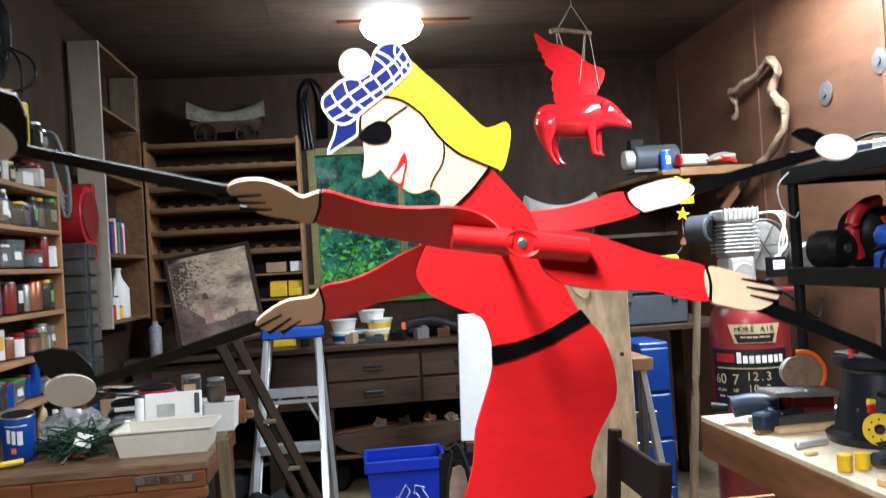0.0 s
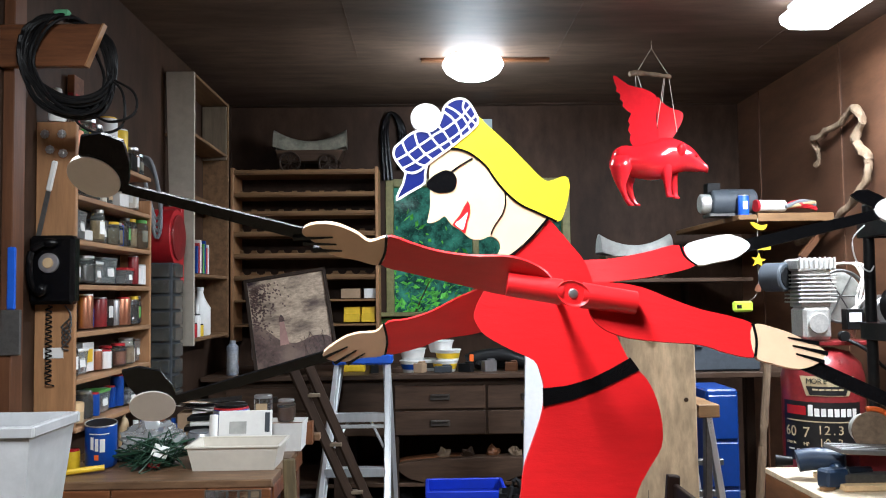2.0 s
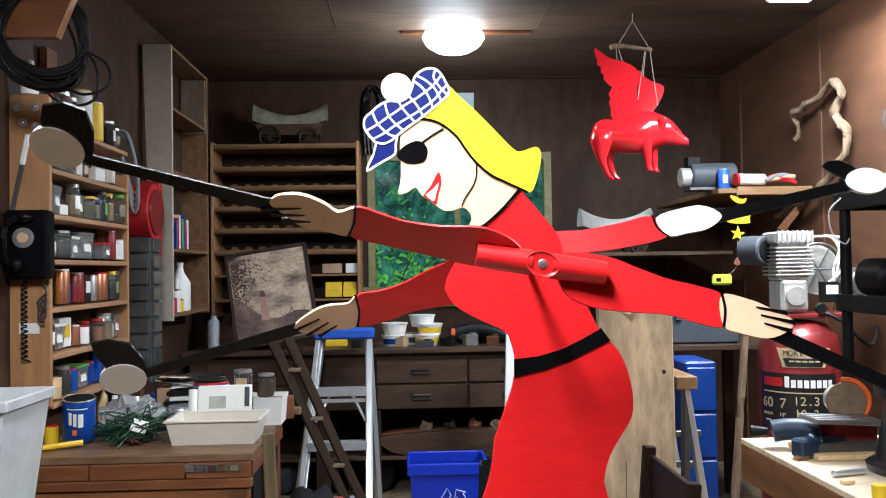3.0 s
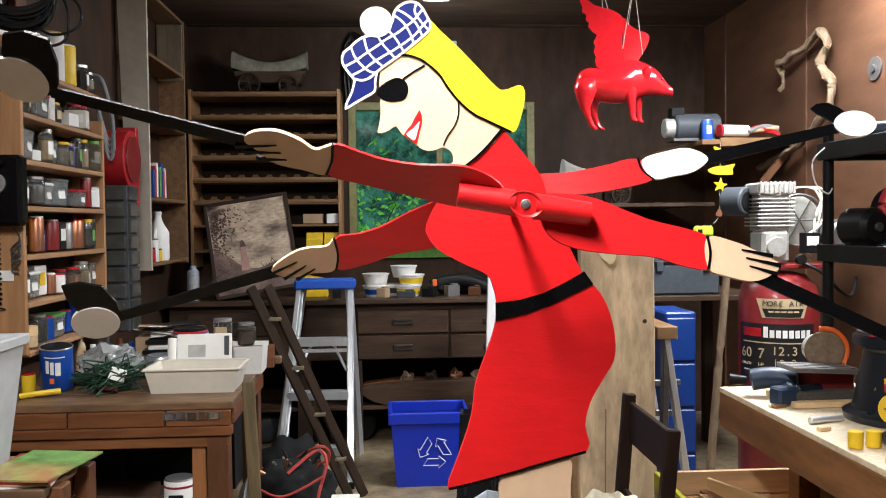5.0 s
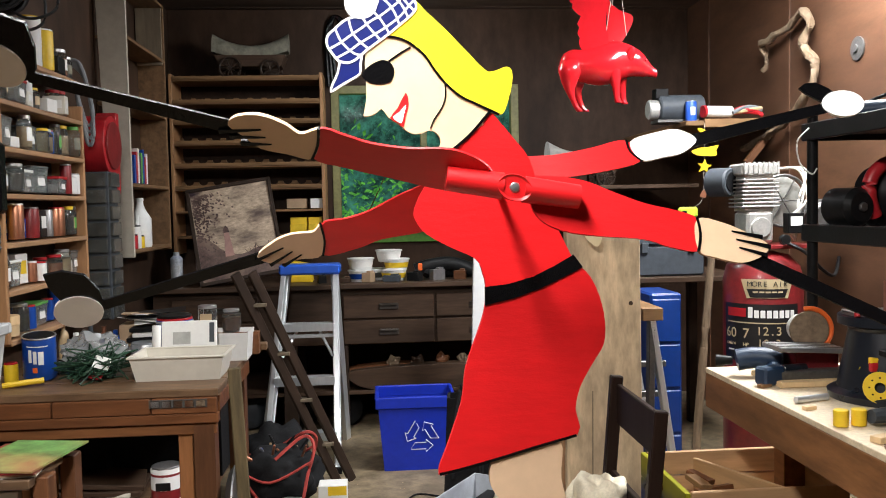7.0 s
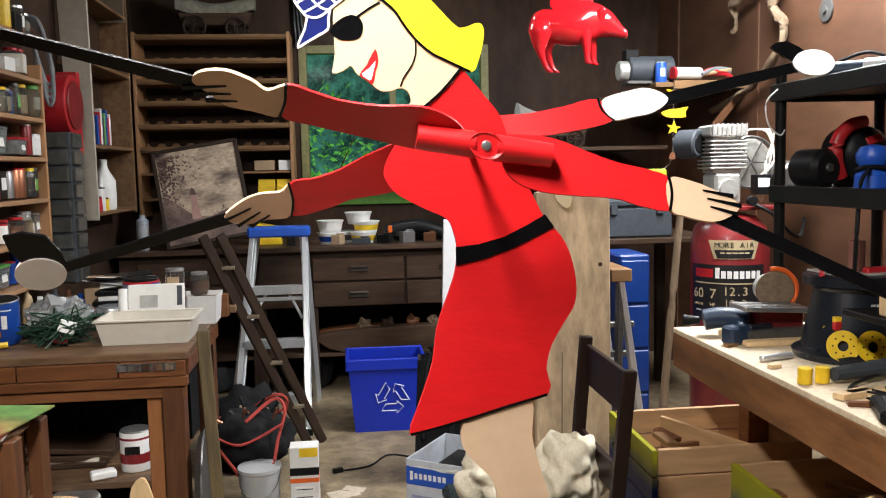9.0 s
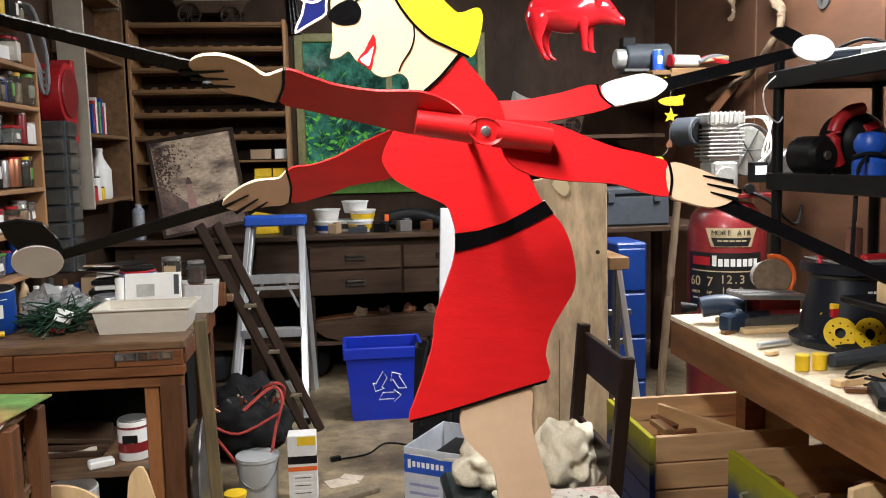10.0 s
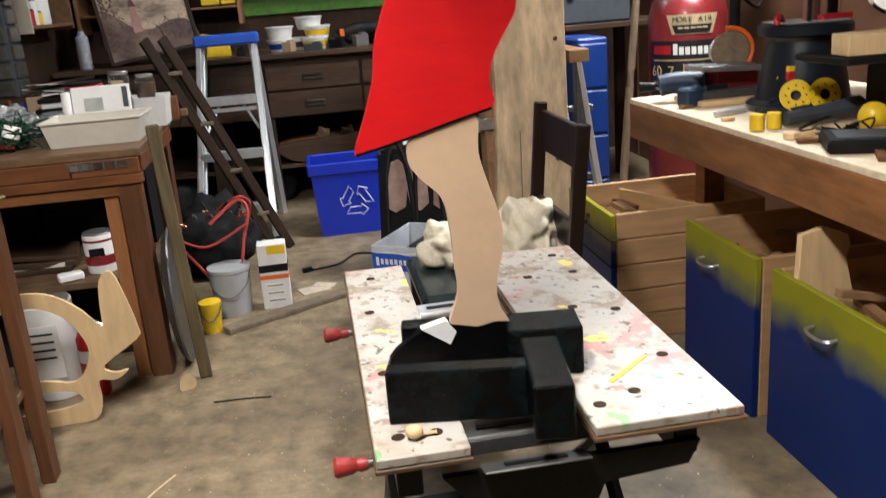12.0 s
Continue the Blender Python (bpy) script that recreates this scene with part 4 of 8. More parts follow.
# ---- tall shelf and bottle rack ----
tall = thing("tall_shelf", (-1.19, 4.77, 1.26), "tall narrow wall shelf with a grey painted end panel", "shelf")
bm = B()
slab(bm, [(0.06, 0), (0.18, 0), (0.18, 1.57), (0.018, 1.57)], 0, 0.022, 0, 1)
part("end_panel", bm, grey_panel, tall, "grey painted board", 0.002)
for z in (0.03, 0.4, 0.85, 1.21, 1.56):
    boxpart("shelf_board", (0.09, 0.43, z), (0.178, 0.82, 0.02), pine_in_shade, tall)
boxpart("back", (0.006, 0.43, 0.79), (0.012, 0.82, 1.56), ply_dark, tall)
boxpart("far_panel", (0.09, 0.85, 0.79), (0.18, 0.02, 1.57), pine_in_shade, tall)
boxpart("door_panel", (0.1, 0.79, 1.36), (0.16, 0.016, 0.36), grey_wood, tall)

rackt = thing("bottle_rack", (-1.12, 6.15, 1.2), "empty pine bottle rack with scalloped shelf rails", "bottle rack")
for x in (0.012, 1.07):
    boxpart("side", (x, 0.15, 0.64), (0.024, 0.3, 1.28), pine_z, rackt)
for k, z in enumerate((0.12, 0.3, 0.46, 0.62, 0.78, 0.93, 1.07, 1.235)):
    boxpart("shelf_board", (0.54, 0.15, z), (1.03, 0.3, 0.016), pine_x, rackt)
    if k > 1:
        bm = B()
        n, w = 10, 1.02
        top = [(0, 0)]
        for i in range(n):
            for j in range(7):
                a = math.pi * j / 6
                cx = w * (i + 0.5) / n
                top.append((cx - 0.034 * math.cos(a), 0.052 - 0.026 * math.sin(a)))
        top = [(-w / 2 + px, pz) for px, pz in [(0, 0.052)] + top[1:] + [(w, 0.052), (w, 0), (0, 0)]]
        slab(bm, top, 0, 0.014, 0, 1)
        part("scalloped_rail", bm, pine_x, rackt, at=pose(0.54, 0.2, z + 0.008))
        boxpart("lip", (0.54, 0.006, z + 0.012), (1.03, 0.012, 0.03), pine_x, rackt)

# ---- chest of wide drawers at the back ----
ch = thing("drawer_chest", (-1.17, 5.56, 0), "long dark stained wooden chest with wide flat drawers", "chest")
boxpart("top", (1.28, 0.42, 0.995), (2.56, 0.9, 0.03), dark_x, ch)
boxpart("carcass", (1.28, 0.45, 0.79), (2.5, 0.8, 0.375), dark_x, ch)
for r, z in enumerate((0.855, 0.685)):
    for x0, x1 in ((0.15, 0.7), (1.26, 1.86), (1.875, 2.45)):
        dr = boxpart("drawer", ((x0 + x1) / 2, 0.045, z), (x1 - x0, 0.03, 0.155), dark_x, ch, bevel=0.004)
        bm = B()
        bx(bm, (0, -0.006, 0), (0.13, 0.012, 0.04))
        bx(bm, (0, -0.016, 0.012), (0.11, 0.02, 0.012))
        part("pull", bm, mat("dark_bronze", (0.05, 0.04, 0.032), 0.5, 0.4), dr, "dark metal pull", 0.003, at=pose(0, -0.015, 0))
for x in (0.06, 0.9, 1.24, 2.5):
    for y in (0.09, 0.78):
        boxpart("leg", (x, y, 0.3), (0.09, 0.09, 0.6), dark_z, ch)
boxpart("low_shelf", (1.28, 0.45, 0.28), (2.5, 0.8, 0.025), dark_x, ch)

# ---- aluminium stepladder ----
ld = thing("stepladder", (-0.1, 5.4, 0), "aluminium stepladder with a blue plastic top cap", "ladder")
boxpart("top_cap", (0, -0.02, 1.13), (0.38, 0.16, 0.065), bright_blue, ld, "worn blue plastic cap", 0.012)
def rail(x0, x1, y0, y1, z0, z1, nm, w=0.03):
    d = Vector((x1 - x0, y1 - y0, z1 - z0))
    bm = B()
    bx(bm, (0, 0, 0), (w, 0.055, d.length))
    bx(bm, (0.0, -0.028, 0), (w + 0.012, 0.004, d.length))
    m = Matrix.Translation(((x0 + x1) / 2, (y0 + y1) / 2, (z0 + z1) / 2)) @ d.to_track_quat("Z", "Y").to_matrix().to_4x4()
    p = part(nm, bm, alu, ld, bevel=0.002, at=m)
    return p
fy = lambda z: -0.6 + 0.55 * z / 1.1
rail(-0.245, -0.16, -0.6, -0.05, 0, 1.1, "front_rail")
rail(0.17, 0.155, -0.6, -0.05, 0, 1.1, "front_rail")
rail(-0.33, -0.155, 0.1, 0.02, 0, 1.1, "rear_rail", 0.022)
rail(0.2, 0.15, 0.1, 0.02, 0, 1.1, "rear_rail", 0.022)
for z, w in ((0.8, 0.33), (0.5, 0.36), (0.205, 0.39)):
    bm = B()
    bx(bm, (0, 0, 0), (w, 0.085, 0.022))
    bx(bm, (0, -0.042, -0.012), (w, 0.003, 0.05))
    part("step", bm, alu, ld, bevel=0.002, at=pose(-0.015 - 0.02 * (1 - z), fy(z), z))
for s in (-1, 1):
    bm = B()
    tube(bm, [(s * 0.15 - 0.01, fy(0.62), 0.62), (s * 0.07 - 0.01, fy(0.76) + 0.02, 0.76)], 0.009, 6, 1)
    part("brace", bm, alu, ld)
boxpart("cross_bar", (-0.01, fy(0.74) - 0.0, 0.735), (0.33, 0.02, 0.022), alu, ld)
for x in (-0.245, 0.172):
    boxpart("rubber_foot", (x, -0.6, 0.018), (0.045, 0.075, 0.036), black_pl, ld, "black rubber foot")

# ---- recycling bin ----
rb = thing("recycling_bin", (0.52, 4.92, 0), "blue plastic recycling box with a white recycling mark", "recycling bin")
bm = B()
tub_mesh(bm, 0.37, 0.28, 0.435, 0.34, 0.43)
part("body", bm, blue_bin, rb, bevel=0.006)
bm = B()
for sx, sy, w, d in ((0, -0.168, 0.46, 0.022), (0, 0.168, 0.46, 0.022), (-0.22, 0, 0.022, 0.33), (0.22, 0, 0.022, 0.33)):
    bx(bm, (sx, sy, 0.398), (w, d, 0.065))
part("rim", bm, blue_bin, rb, bevel=0.005)
ARROW = [(-0.05, -0.062), (0.02, -0.062), (0.02, -0.075), (0.052, -0.045), (0.02, -0.017), (0.02, -0.03), (-0.03, -0.03)]
for k in range(3):
    bm = B()
    a = radians(120 * k)
    pts = [(1.25 * (px * math.cos(a) - pz * math.sin(a)), 0, 1.25 * (px * math.sin(a) + pz * math.cos(a))) for px, pz in ARROW]
    tube(bm, pts, 0.0028, 6, 1, closed=True)
    part("mark_arrow", bm, white_pt, rb, "white printed arrow", at=pose(0.03, -0.157, 0.2, 7, 0, 0))

# ---- air compressor ----
CX, CY = 2.3, 4.2
ac = thing("air_compressor", (CX, CY, 0), "tall dark red air compressor with a cast aluminium pump", "air compressor")
bm = B()
lathe(bm, [(0.1, 0.1), (0.16, 0.13), (0.197, 0.2), (0.197, 1.1), (0.18, 1.17), (0.13, 1.225), (0.05, 1.245)], seg=40)
part("tank", bm, red_tank, ac, smooth=True)
for k in range(3):
    a = radians(30 + 120 * k)
    boxpart("foot", (0.17 * math.cos(a), 0.17 * math.sin(a), 0.075), (0.05, 0.05, 0.15), red_tank, ac)


def patch(name, a0, a1, z0, z1, material, label="", r=0.199, taper=0.0):
    """A label bent round the tank, from angle a0 to a1 in degrees."""
    bm = B()
    n = 14
    lo = [bm.verts.new((r * math.cos(radians(a0 + taper + (a1 - a0 - 2 * taper) * k / n)), r * math.sin(radians(a0 + taper + (a1 - a0 - 2 * taper) * k / n)), z0)) for k in range(n + 1)]
    hi = [bm.verts.new((r * math.cos(radians(a0 + (a1 - a0) * k / n)), r * math.sin(radians(a0 + (a1 - a0) * k / n)), z1)) for k in range(n + 1)]
    for k in range(n):
        bm.faces.new((lo[k], lo[k + 1], hi[k + 1], hi[k]))
    return part(name, bm, material, ac, label, smooth=True)


blk_lab = mat("black_label", (0.012, 0.012, 0.013), 0.35, var=0.1)
tan_lab = mat("tan_label", (0.5, 0.4, 0.24), 0.4, var=0.06)
silver = mat("silver_print", (0.7, 0.7, 0.7), 0.35, 0.2, var=0.05)
patch("label", 182, 300, 0.7, 0.99, blk_lab, "black rating label")
patch("badge", 214, 290, 1.02, 1.115, tan_lab, "tan badge", taper=9)
patch("badge_strip", 223, 281, 1.024, 1.066, blk_lab, r=0.2, taper=5)
for k in range(5):
    patch("badge_print", 232 + 8.5 * k, 239 + 8.5 * k, 1.047, 1.055, tan_lab, r=0.2006)
patch("brand_bar", 190, 222, 0.925, 0.968, red_pl, "red brand patch drawn plain", r=0.2005)
for k in range(8):
    patch("brand_stroke", 225 + 8.6 * k, 231.5 + 8.6 * k, 0.922, 0.976 if k in (0,) else 0.96, paper, r=0.2005)
patch("rule", 190, 296, 0.893, 0.899, tan_lab, r=0.2005)
for k in range(7):
    patch("small_print", 192 + 14.5 * k, 203 + 14.5 * k, 0.75, 0.758, silver, r=0.2005)
for txt, a, z, s in (("MORE AIR", 252, 1.09, 0.036), ("60", 197, 0.84, 0.07), ("7", 222, 0.84, 0.07), ("12.3", 254, 0.855, 0.06), ("10.3", 254, 0.795, 0.055),
                     ("GALLON", 197, 0.785, 0.019), ("HP", 222, 0.785, 0.026)):
    step = s * (195 if z > 1 else 150)
    for k, letter in enumerate(txt):
        b = a + (k - (len(txt) - 1) / 2) * step
        if letter != " ":
            words("letter", letter, s, (0.2012 * math.cos(radians(b)), 0.2012 * math.sin(radians(b)), z), (90, 0, b + 90), blk_lab if z > 1 else tan_lab, ac, 0.0008)
boxpart("base_plate", (0.02, 0, 1.27), (0.4, 0.26, 0.02), red_tank, ac)
pump = boxpart("crankcase", (-0.07, -0.05, 1.37), (0.14, 0.16, 0.16), cast, ac, bevel=0.015)
cylpart("cover", (-0.07, -0.135, 1.37), 0.05, 0.02, cast, pump, rot=(90, 0, 0)).matrix_basis = pose(0, -0.085, 0, 90, 0, 0)
for k in range(8):
    boxpart("fin", (-0.07, -0.05, 1.475 + 0.019 * k), (0.19, 0.17, 0.008), cast, ac, bevel=0.002)
boxpart("cylinder", (-0.07, -0.05, 1.54), (0.15, 0.13, 0.18), cast, ac)
boxpart("cylinder_head", (-0.07, -0.05, 1.66), (0.19, 0.17, 0.06), cast, ac, bevel=0.01)
for k in range(8):
    boxpart("head_fin", (-0.155 + 0.0245 * k, -0.14, 1.665), (0.008, 0.012, 0.06), cast, ac, bevel=0)
flt = cylpart("air_filter", (-0.21, 0.02, 1.6), 0.074, 0.12, dgrey_pl, ac, "grey air filter drum", rot=(90, 0, 35), bevel=0.008)
cylpart("filter_mouth", (0, 0, 0.061), 0.05, 0.006, black_pl, flt)
bm = B()
lathe(bm, [(0.125, -0.02), (0.13, 0.0), (0.125, 0.02), (0.1, 0.024), (0.03, 0.03)], (0.1, 0.03, 1.5), 32, (90, 0, 0))
part("flywheel", bm, mat("dusty_grey_paint", (0.24, 0.235, 0.21), 0.6, scale=20, var=0.3), ac, "dusty grey flywheel", smooth=True)
bm = B()
tube(bm, [(0.02, -0.19, 1.3), (0.1, -0.24, 1.25), (0.2, -0.22, 1.16), (0.33, -0.1, 1.12), (0.42, 0.02, 1.2)], 0.009, 8, 6)
part("air_line", bm, black_pl, ac, "black rubber air line", smooth=True)
bm = B()
cyl(bm, (0.32, 0.05, 1.42), 0.085, 0.26, (90, 0, 0), seg=26)
part("motor", bm, dark_steel, ac, bevel=0.012, smooth=True)
bm = B()
tube(bm, [(0.1 + 0.13 * math.cos(2 * math.pi * k / 14), -0.02, 1.5 + 0.13 * math.sin(2 * math.pi * k / 14)) for k in range(14)], 0.008, 6, 4, closed=True)
for k in range(3):
    a = k * math.pi / 3
    tube(bm, [(0.1 - 0.13 * math.cos(a), -0.02, 1.5 - 0.13 * math.sin(a)), (0.1 + 0.13 * math.cos(a), -0.02, 1.5 + 0.13 * math.sin(a))], 0.004, 5, 1)
part("belt_guard", bm, dark_steel, ac)
for k in range(3):
    bm = B()
    tube(bm, [(0.02 + 0.02 * k, -0.1, 1.66), (0.12 + 0.02 * k, -0.14, 1.65), (0.15 - 0.02 * k, -0.16, 1.5), (0.05 + 0.03 * k, -0.16, 1.4), (0.12, -0.1, 1.3)], 0.0058, 7, 6)
    part("hose", bm, milky, ac)
boxpart("pressure_switch", (0.08, -0.17, 1.39), (0.08, 0.06, 0.1), black_pl, ac)
boxpart("switch_label", (0.08, -0.2015, 1.4), (0.06, 0.002, 0.045), card_w, ac, bevel=0)
cylpart("gauge", (0.02, -0.2, 1.31), 0.025, 0.03, black_pl, ac, rot=(90, 0, 0))

# ---- black rack over the east bench ----
sr = thing("black_rack", (1.95, 3.09, 0.85), "black plastic storage rack standing on the workbench", "rack")
for x, y in ((0.02, -0.02), (0.42, -0.02), (0.02, -1.6), (0.42, -1.6)):
    cylpart("post", (x, y, 0.5), 0.02, 1.0, black_pl, sr)
for z in (0.53, 0.91):
    sh = boxpart("shelf", (0.22, -0.8, z), (0.44, 1.64, 0.02), black_pl, sr)
    for c, s in (((-0.215, 0, -0.0), (0.02, 1.64, 0.065)), ((0.215, 0, 0), (0.02, 1.64, 0.065)), ((0, 0.815, 0), (0.41, 0.02, 0.065))):
        boxpart("lip", c, s, black_pl, sh, bevel=0.004)

# ---- jar shelf on the west wall ----
JX, JY0, JY1 = -1.19, 3.2, 4.11
js = thing("jar_shelf", (JX, JY0, 1.03), "open pine wall shelf crowded with jars and boxes", "shelf")
boxpart("end_panel", (0.076, 0.012, 0.595), (0.152, 0.024, 1.19), pine_z, js, bevel=0.003)
boxpart("end_panel", (0.076, 0.9, 0.49), (0.152, 0.02, 0.98), pine_z, js)
boxpart("back", (0.005, 0.45, 0.5), (0.01, 0.86, 1.0), ply_dark, js)
SHELF_Z = (1.04, 1.225, 1.405, 1.59, 1.765, 1.94, 2.12)
for z in SHELF_Z:
    boxpart("shelf_board", (0.08, 0.456, z - 1.04), (0.15, 0.866, 0.02), pine_y, js)


def jar(at, r, h, content, lid, label, rot=0):
    t = thing("jar", pose(*at, 0, 0, rot), label, "jar", "jars on the wall shelf")
    bm = B()
    lathe(bm, [(r * 0.9, 0), (r, 0.006), (r, h * 0.78), (r * 0.8, h * 0.88), (r * 0.8, h * 0.93)], seg=18)
    part("body", bm, glass, t, smooth=True)
    if content:
        cylpart("contents", (0, 0, h * 0.32 + 0.004), r * 0.9, h * 0.6, content, t, seg=14)
    cylpart("lid", (0, 0, h * 0.94), r * 0.86, h * 0.12, lid, t, seg=18)
    if random.Random(at[1] * 57 + at[2]).random() > 0.55:
        return t
    bm = B()
    k = 7
    lo, hi = ([bm.verts.new((r * 1.01 * math.cos(radians(-60 + 80 * i / k)), r * 1.01 * math.sin(radians(-60 + 80 * i / k)), z)) for i in range(k + 1)] for z in (h * 0.22, h * 0.62))
    for i in range(k):
        bm.faces.new((lo[i], lo[i + 1], hi[i + 1], hi[i]))
    part("label", bm, random.Random(at[1] * 99 + at[2]).choice((card_w, paper, yel_pl, tan_pl, card_k, paper, canvas, green_pl)), t)
    return t


def tin(at, r, h, body, lid, label, name="tin", rot=0, tilt=0, group="tins on the wall shelf"):
    t = thing(name, pose(*at, tilt, 0, rot), label, "tin", group)
    bm = B()
    lathe(bm, [(r * 0.97, 0), (r, 0.004), (r, h - 0.006), (r * 0.97, h - 0.003)], seg=22)
    part("body", bm, body, t, smooth=True)
    cylpart("lid", (0, 0, h), r * 0.94, 0.008, lid, t, seg=20)
    return t


def carton(at, s, material, label, rot=0, stripe=None, name="box", group="boxes on the wall shelf"):
    t = thing(name, pose(*at, 0, 0, rot), label, "box", group)
    boxpart("body", (0, 0, s[2] / 2), s, material, t, bevel=0.002)
    if stripe:
        boxpart("label", (s[0] / 2 + 0.0008, 0, s[2] * 0.55), (0.001, s[1] * 0.7, s[2] * 0.45), stripe, t, bevel=0)
        boxpart("label", (0, -s[1] / 2 - 0.0008, s[2] * 0.55), (s[0] * 0.7, 0.001, s[2] * 0.45), stripe, t, bevel=0)
    return t


rnd = random.Random(11)
fills = (oak_x, dark_steel, pine_x, copper, steel, black_pl, tan_pl, None, None)
lids = (steel, dark_steel, red_pl, steel, yel_pl, green_pl, white_pl, dark_steel)
clear_pl = mat("clear_plastic", (0.72, 0.74, 0.74), 0.2, glass=0.85, scale=30, var=0.15, stain=0.3, bump=0.1)
cards = (card_w, card_k, card_k, red_tank, dgrey_pl, blue_can, black_pl, grey_pl, milky, milky)
for si, z in enumerate(SHELF_Z[:6]):
    y = JY0 + (0.2 if si == 0 else 0.03)
    top = SHELF_Z[si + 1] - z - 0.03 if si < 6 else 0.2
    while y < JY1 - 0.05:
        kind = rnd.random()
        x = JX + rnd.uniform(0.065, 0.12)
        if kind < 0.5:
            r, h = rnd.uniform(0.026, 0.038), min(top - 0.01, rnd.uniform(0.085, 0.14))
            jar((x, y + r, z + 0.01), r, h, rnd.choice(fills), rnd.choice(lids), "small glass jar of screws and fittings with a metal lid", rnd.uniform(0, 60))
            y += 2 * r + rnd.uniform(0.002, 0.02)
        elif kind < 0.66:
            r, h = rnd.uniform(0.022, 0.036), min(top - 0.01, rnd.uniform(0.07, 0.14))
            tin((x, y + r, z + 0.01), r, h, rnd.choice((blue_can, card_w, yel_pl, copper, steel, red_tank, dgrey_pl)), rnd.choice((steel, white_pl, red_pl)), "small printed tin with a lid")
            y += 2 * r + rnd.uniform(0.002, 0.015)
        elif kind < 0.82:
            w, d, h = rnd.uniform(0.09, 0.15), rnd.uniform(0.09, 0.11), min(top - 0.03, rnd.uniform(0.05, 0.1))
            t = thing("plastic_box", pose(x - 0.01, y + w / 2, z + 0.01, 0, 0, rnd.uniform(-8, 8)), "clear plastic box of small hardware on a shelf", "box", "clear boxes")
            bm = B()
            tub_mesh(bm, d * 0.88, w * 0.9, d, w, h, 0.002)
            part("body", bm, clear_pl, t)
            boxpart("lid", (0, 0, h + 0.006), (d + 0.006, w + 0.006, 0.012), rnd.choice((clear_pl, green_pl, clear_pl, white_pl, red_pl, dgrey_pl)), t)
            boxpart("contents", (0, 0, h * 0.3 + 0.004), (d * 0.8, w * 0.8, h * 0.55), rnd.choice((copper, dark_steel, tan_pl, card_w, oak_x, steel)), t)
            boxpart("label", (d * 0.48, 0.1 * w, h * 0.5), (0.002, w * 0.4, h * 0.4), paper, t, bevel=0, rot=(0, -6, 0))
            y += w + rnd.uniform(0.004, 0.02)
        else:
            w, h = rnd.uniform(0.05, 0.11), min(top - 0.015, rnd.uniform(0.04, 0.12))
            carton((x - 0.01, y + w / 2, z + 0.01), (rnd.uniform(0.07, 0.1), w, h), rnd.choice(cards), "small box of hardware on a shelf", rnd.uniform(-6, 6), rnd.choice((paper, card_w, red_pl, yel_pl, None)))
            y += w + rnd.uniform(0.004, 0.02)

cylpart_box = thing("round_wood_box", (JX + 0.085, JY0 + 0.1, 1.05), "round pale wooden box on the lowest shelf", "box")
cylpart("body", (0, 0, 0.035), 0.062, 0.07, tan_pl, cylpart_box)
cylpart("lid", (0, 0, 0.06), 0.064, 0.035, birch, cylpart_box)
for y, r, h, c in ((3.27, 0.03, 0.13, steel), (3.445, 0.036, 0.15, None), (3.525, 0.034, 0.14, oak_x), (3.97, 0.036, 0.12, copper), (4.05, 0.03, 0.1, dark_steel)):
    jar((JX + 0.1, y, 2.13), r, h, c, (steel, yel_pl)[int(r * 1000) % 2], "glass jar on the top shelf")
carton((JX + 0.1, 3.59, 2.13), (0.07, 0.06, 0.07), red_pl, "small red and white box on the top shelf", 0, card_w)
carton((JX + 0.1, 3.88, 2.13), (0.09, 0.1, 0.07), black_pl, "black plastic box on the top shelf", 4)
# things on top of and on the near end of the jar shelf
bm = B()
lathe(bm, [(0.03, 0), (0.033, 0.01), (0.033, 0.07), (0.014, 0.095), (0.012, 0.1), (0.018, 0.105), (0.016, 0.13), (0.006, 0.135)], seg=20)
solo("squeeze_bottle", bm, white_pl, (-1.12, 3.22, 2.222), "white squeeze bottle on the shelf's top edge", "bottle", smooth=True)
ph = thing("wall_phone", (-1.1, 3.2, 1.52), "old black rotary wall telephone", "telephone")
boxpart("body", (0, -0.035, 0.125), (0.17, 0.07, 0.26), black_gloss, ph, bevel=0.014)
cylpart("dial", (-0.005, -0.075, 0.15), 0.038, 0.012, steel, ph, rot=(90, 0, 0))
cylpart("dial_card", (-0.005, -0.083, 0.15), 0.02, 0.006, tan_pl, ph, rot=(90, 0, 0))
bm = B()
tube(bm, [(-0.05, -0.09, 0.05), (-0.06, -0.11, 0.1), (-0.055, -0.11, 0.19), (-0.02, -0.09, 0.225)], 0.013, 10, 6)
ball(bm, (-0.03, -0.088, 0.05), 0.026, (1, 0.7, 1), u=14, v=8)
ball(bm, (0.0, -0.085, 0.225), 0.026, (1.3, 0.6, 0.7), u=14, v=8)
part("handset", bm, black_gloss, ph, smooth=True)
bm = B()
pts = [(-0.03 + 0.012 * math.sin(k * 1.7) + (0.02 if k > 60 else 0), -0.012 - 0.008 * math.cos(k * 1.7), -0.01 - 0.005 * k) for k in range(62)]
tube(bm, pts, 0.003, 5, 2)
part("coiled_cord", bm, black_pl, ph)
bm = B()
for k in range(5):
    tube(bm, [(0.03 + 0.02 * math.sin(k), -0.01, -0.01 - 0.02 * k), (0.055, -0.014, -0.05 - 0.02 * k), (0.02, -0.012, -0.09 - 0.02 * k), (0.045, -0.01, -0.12 - 0.015 * k)], 0.003, 5, 4)
part("bead_chain", bm, dark_steel, ph)
bm = B()
bx(bm, (0, 0, 0), (0.075, 0.003, 0.04))
solo("note_card", bm, card_w, (-1.115, 3.197, 1.33), "white note card pinned to the shelf end", "card")
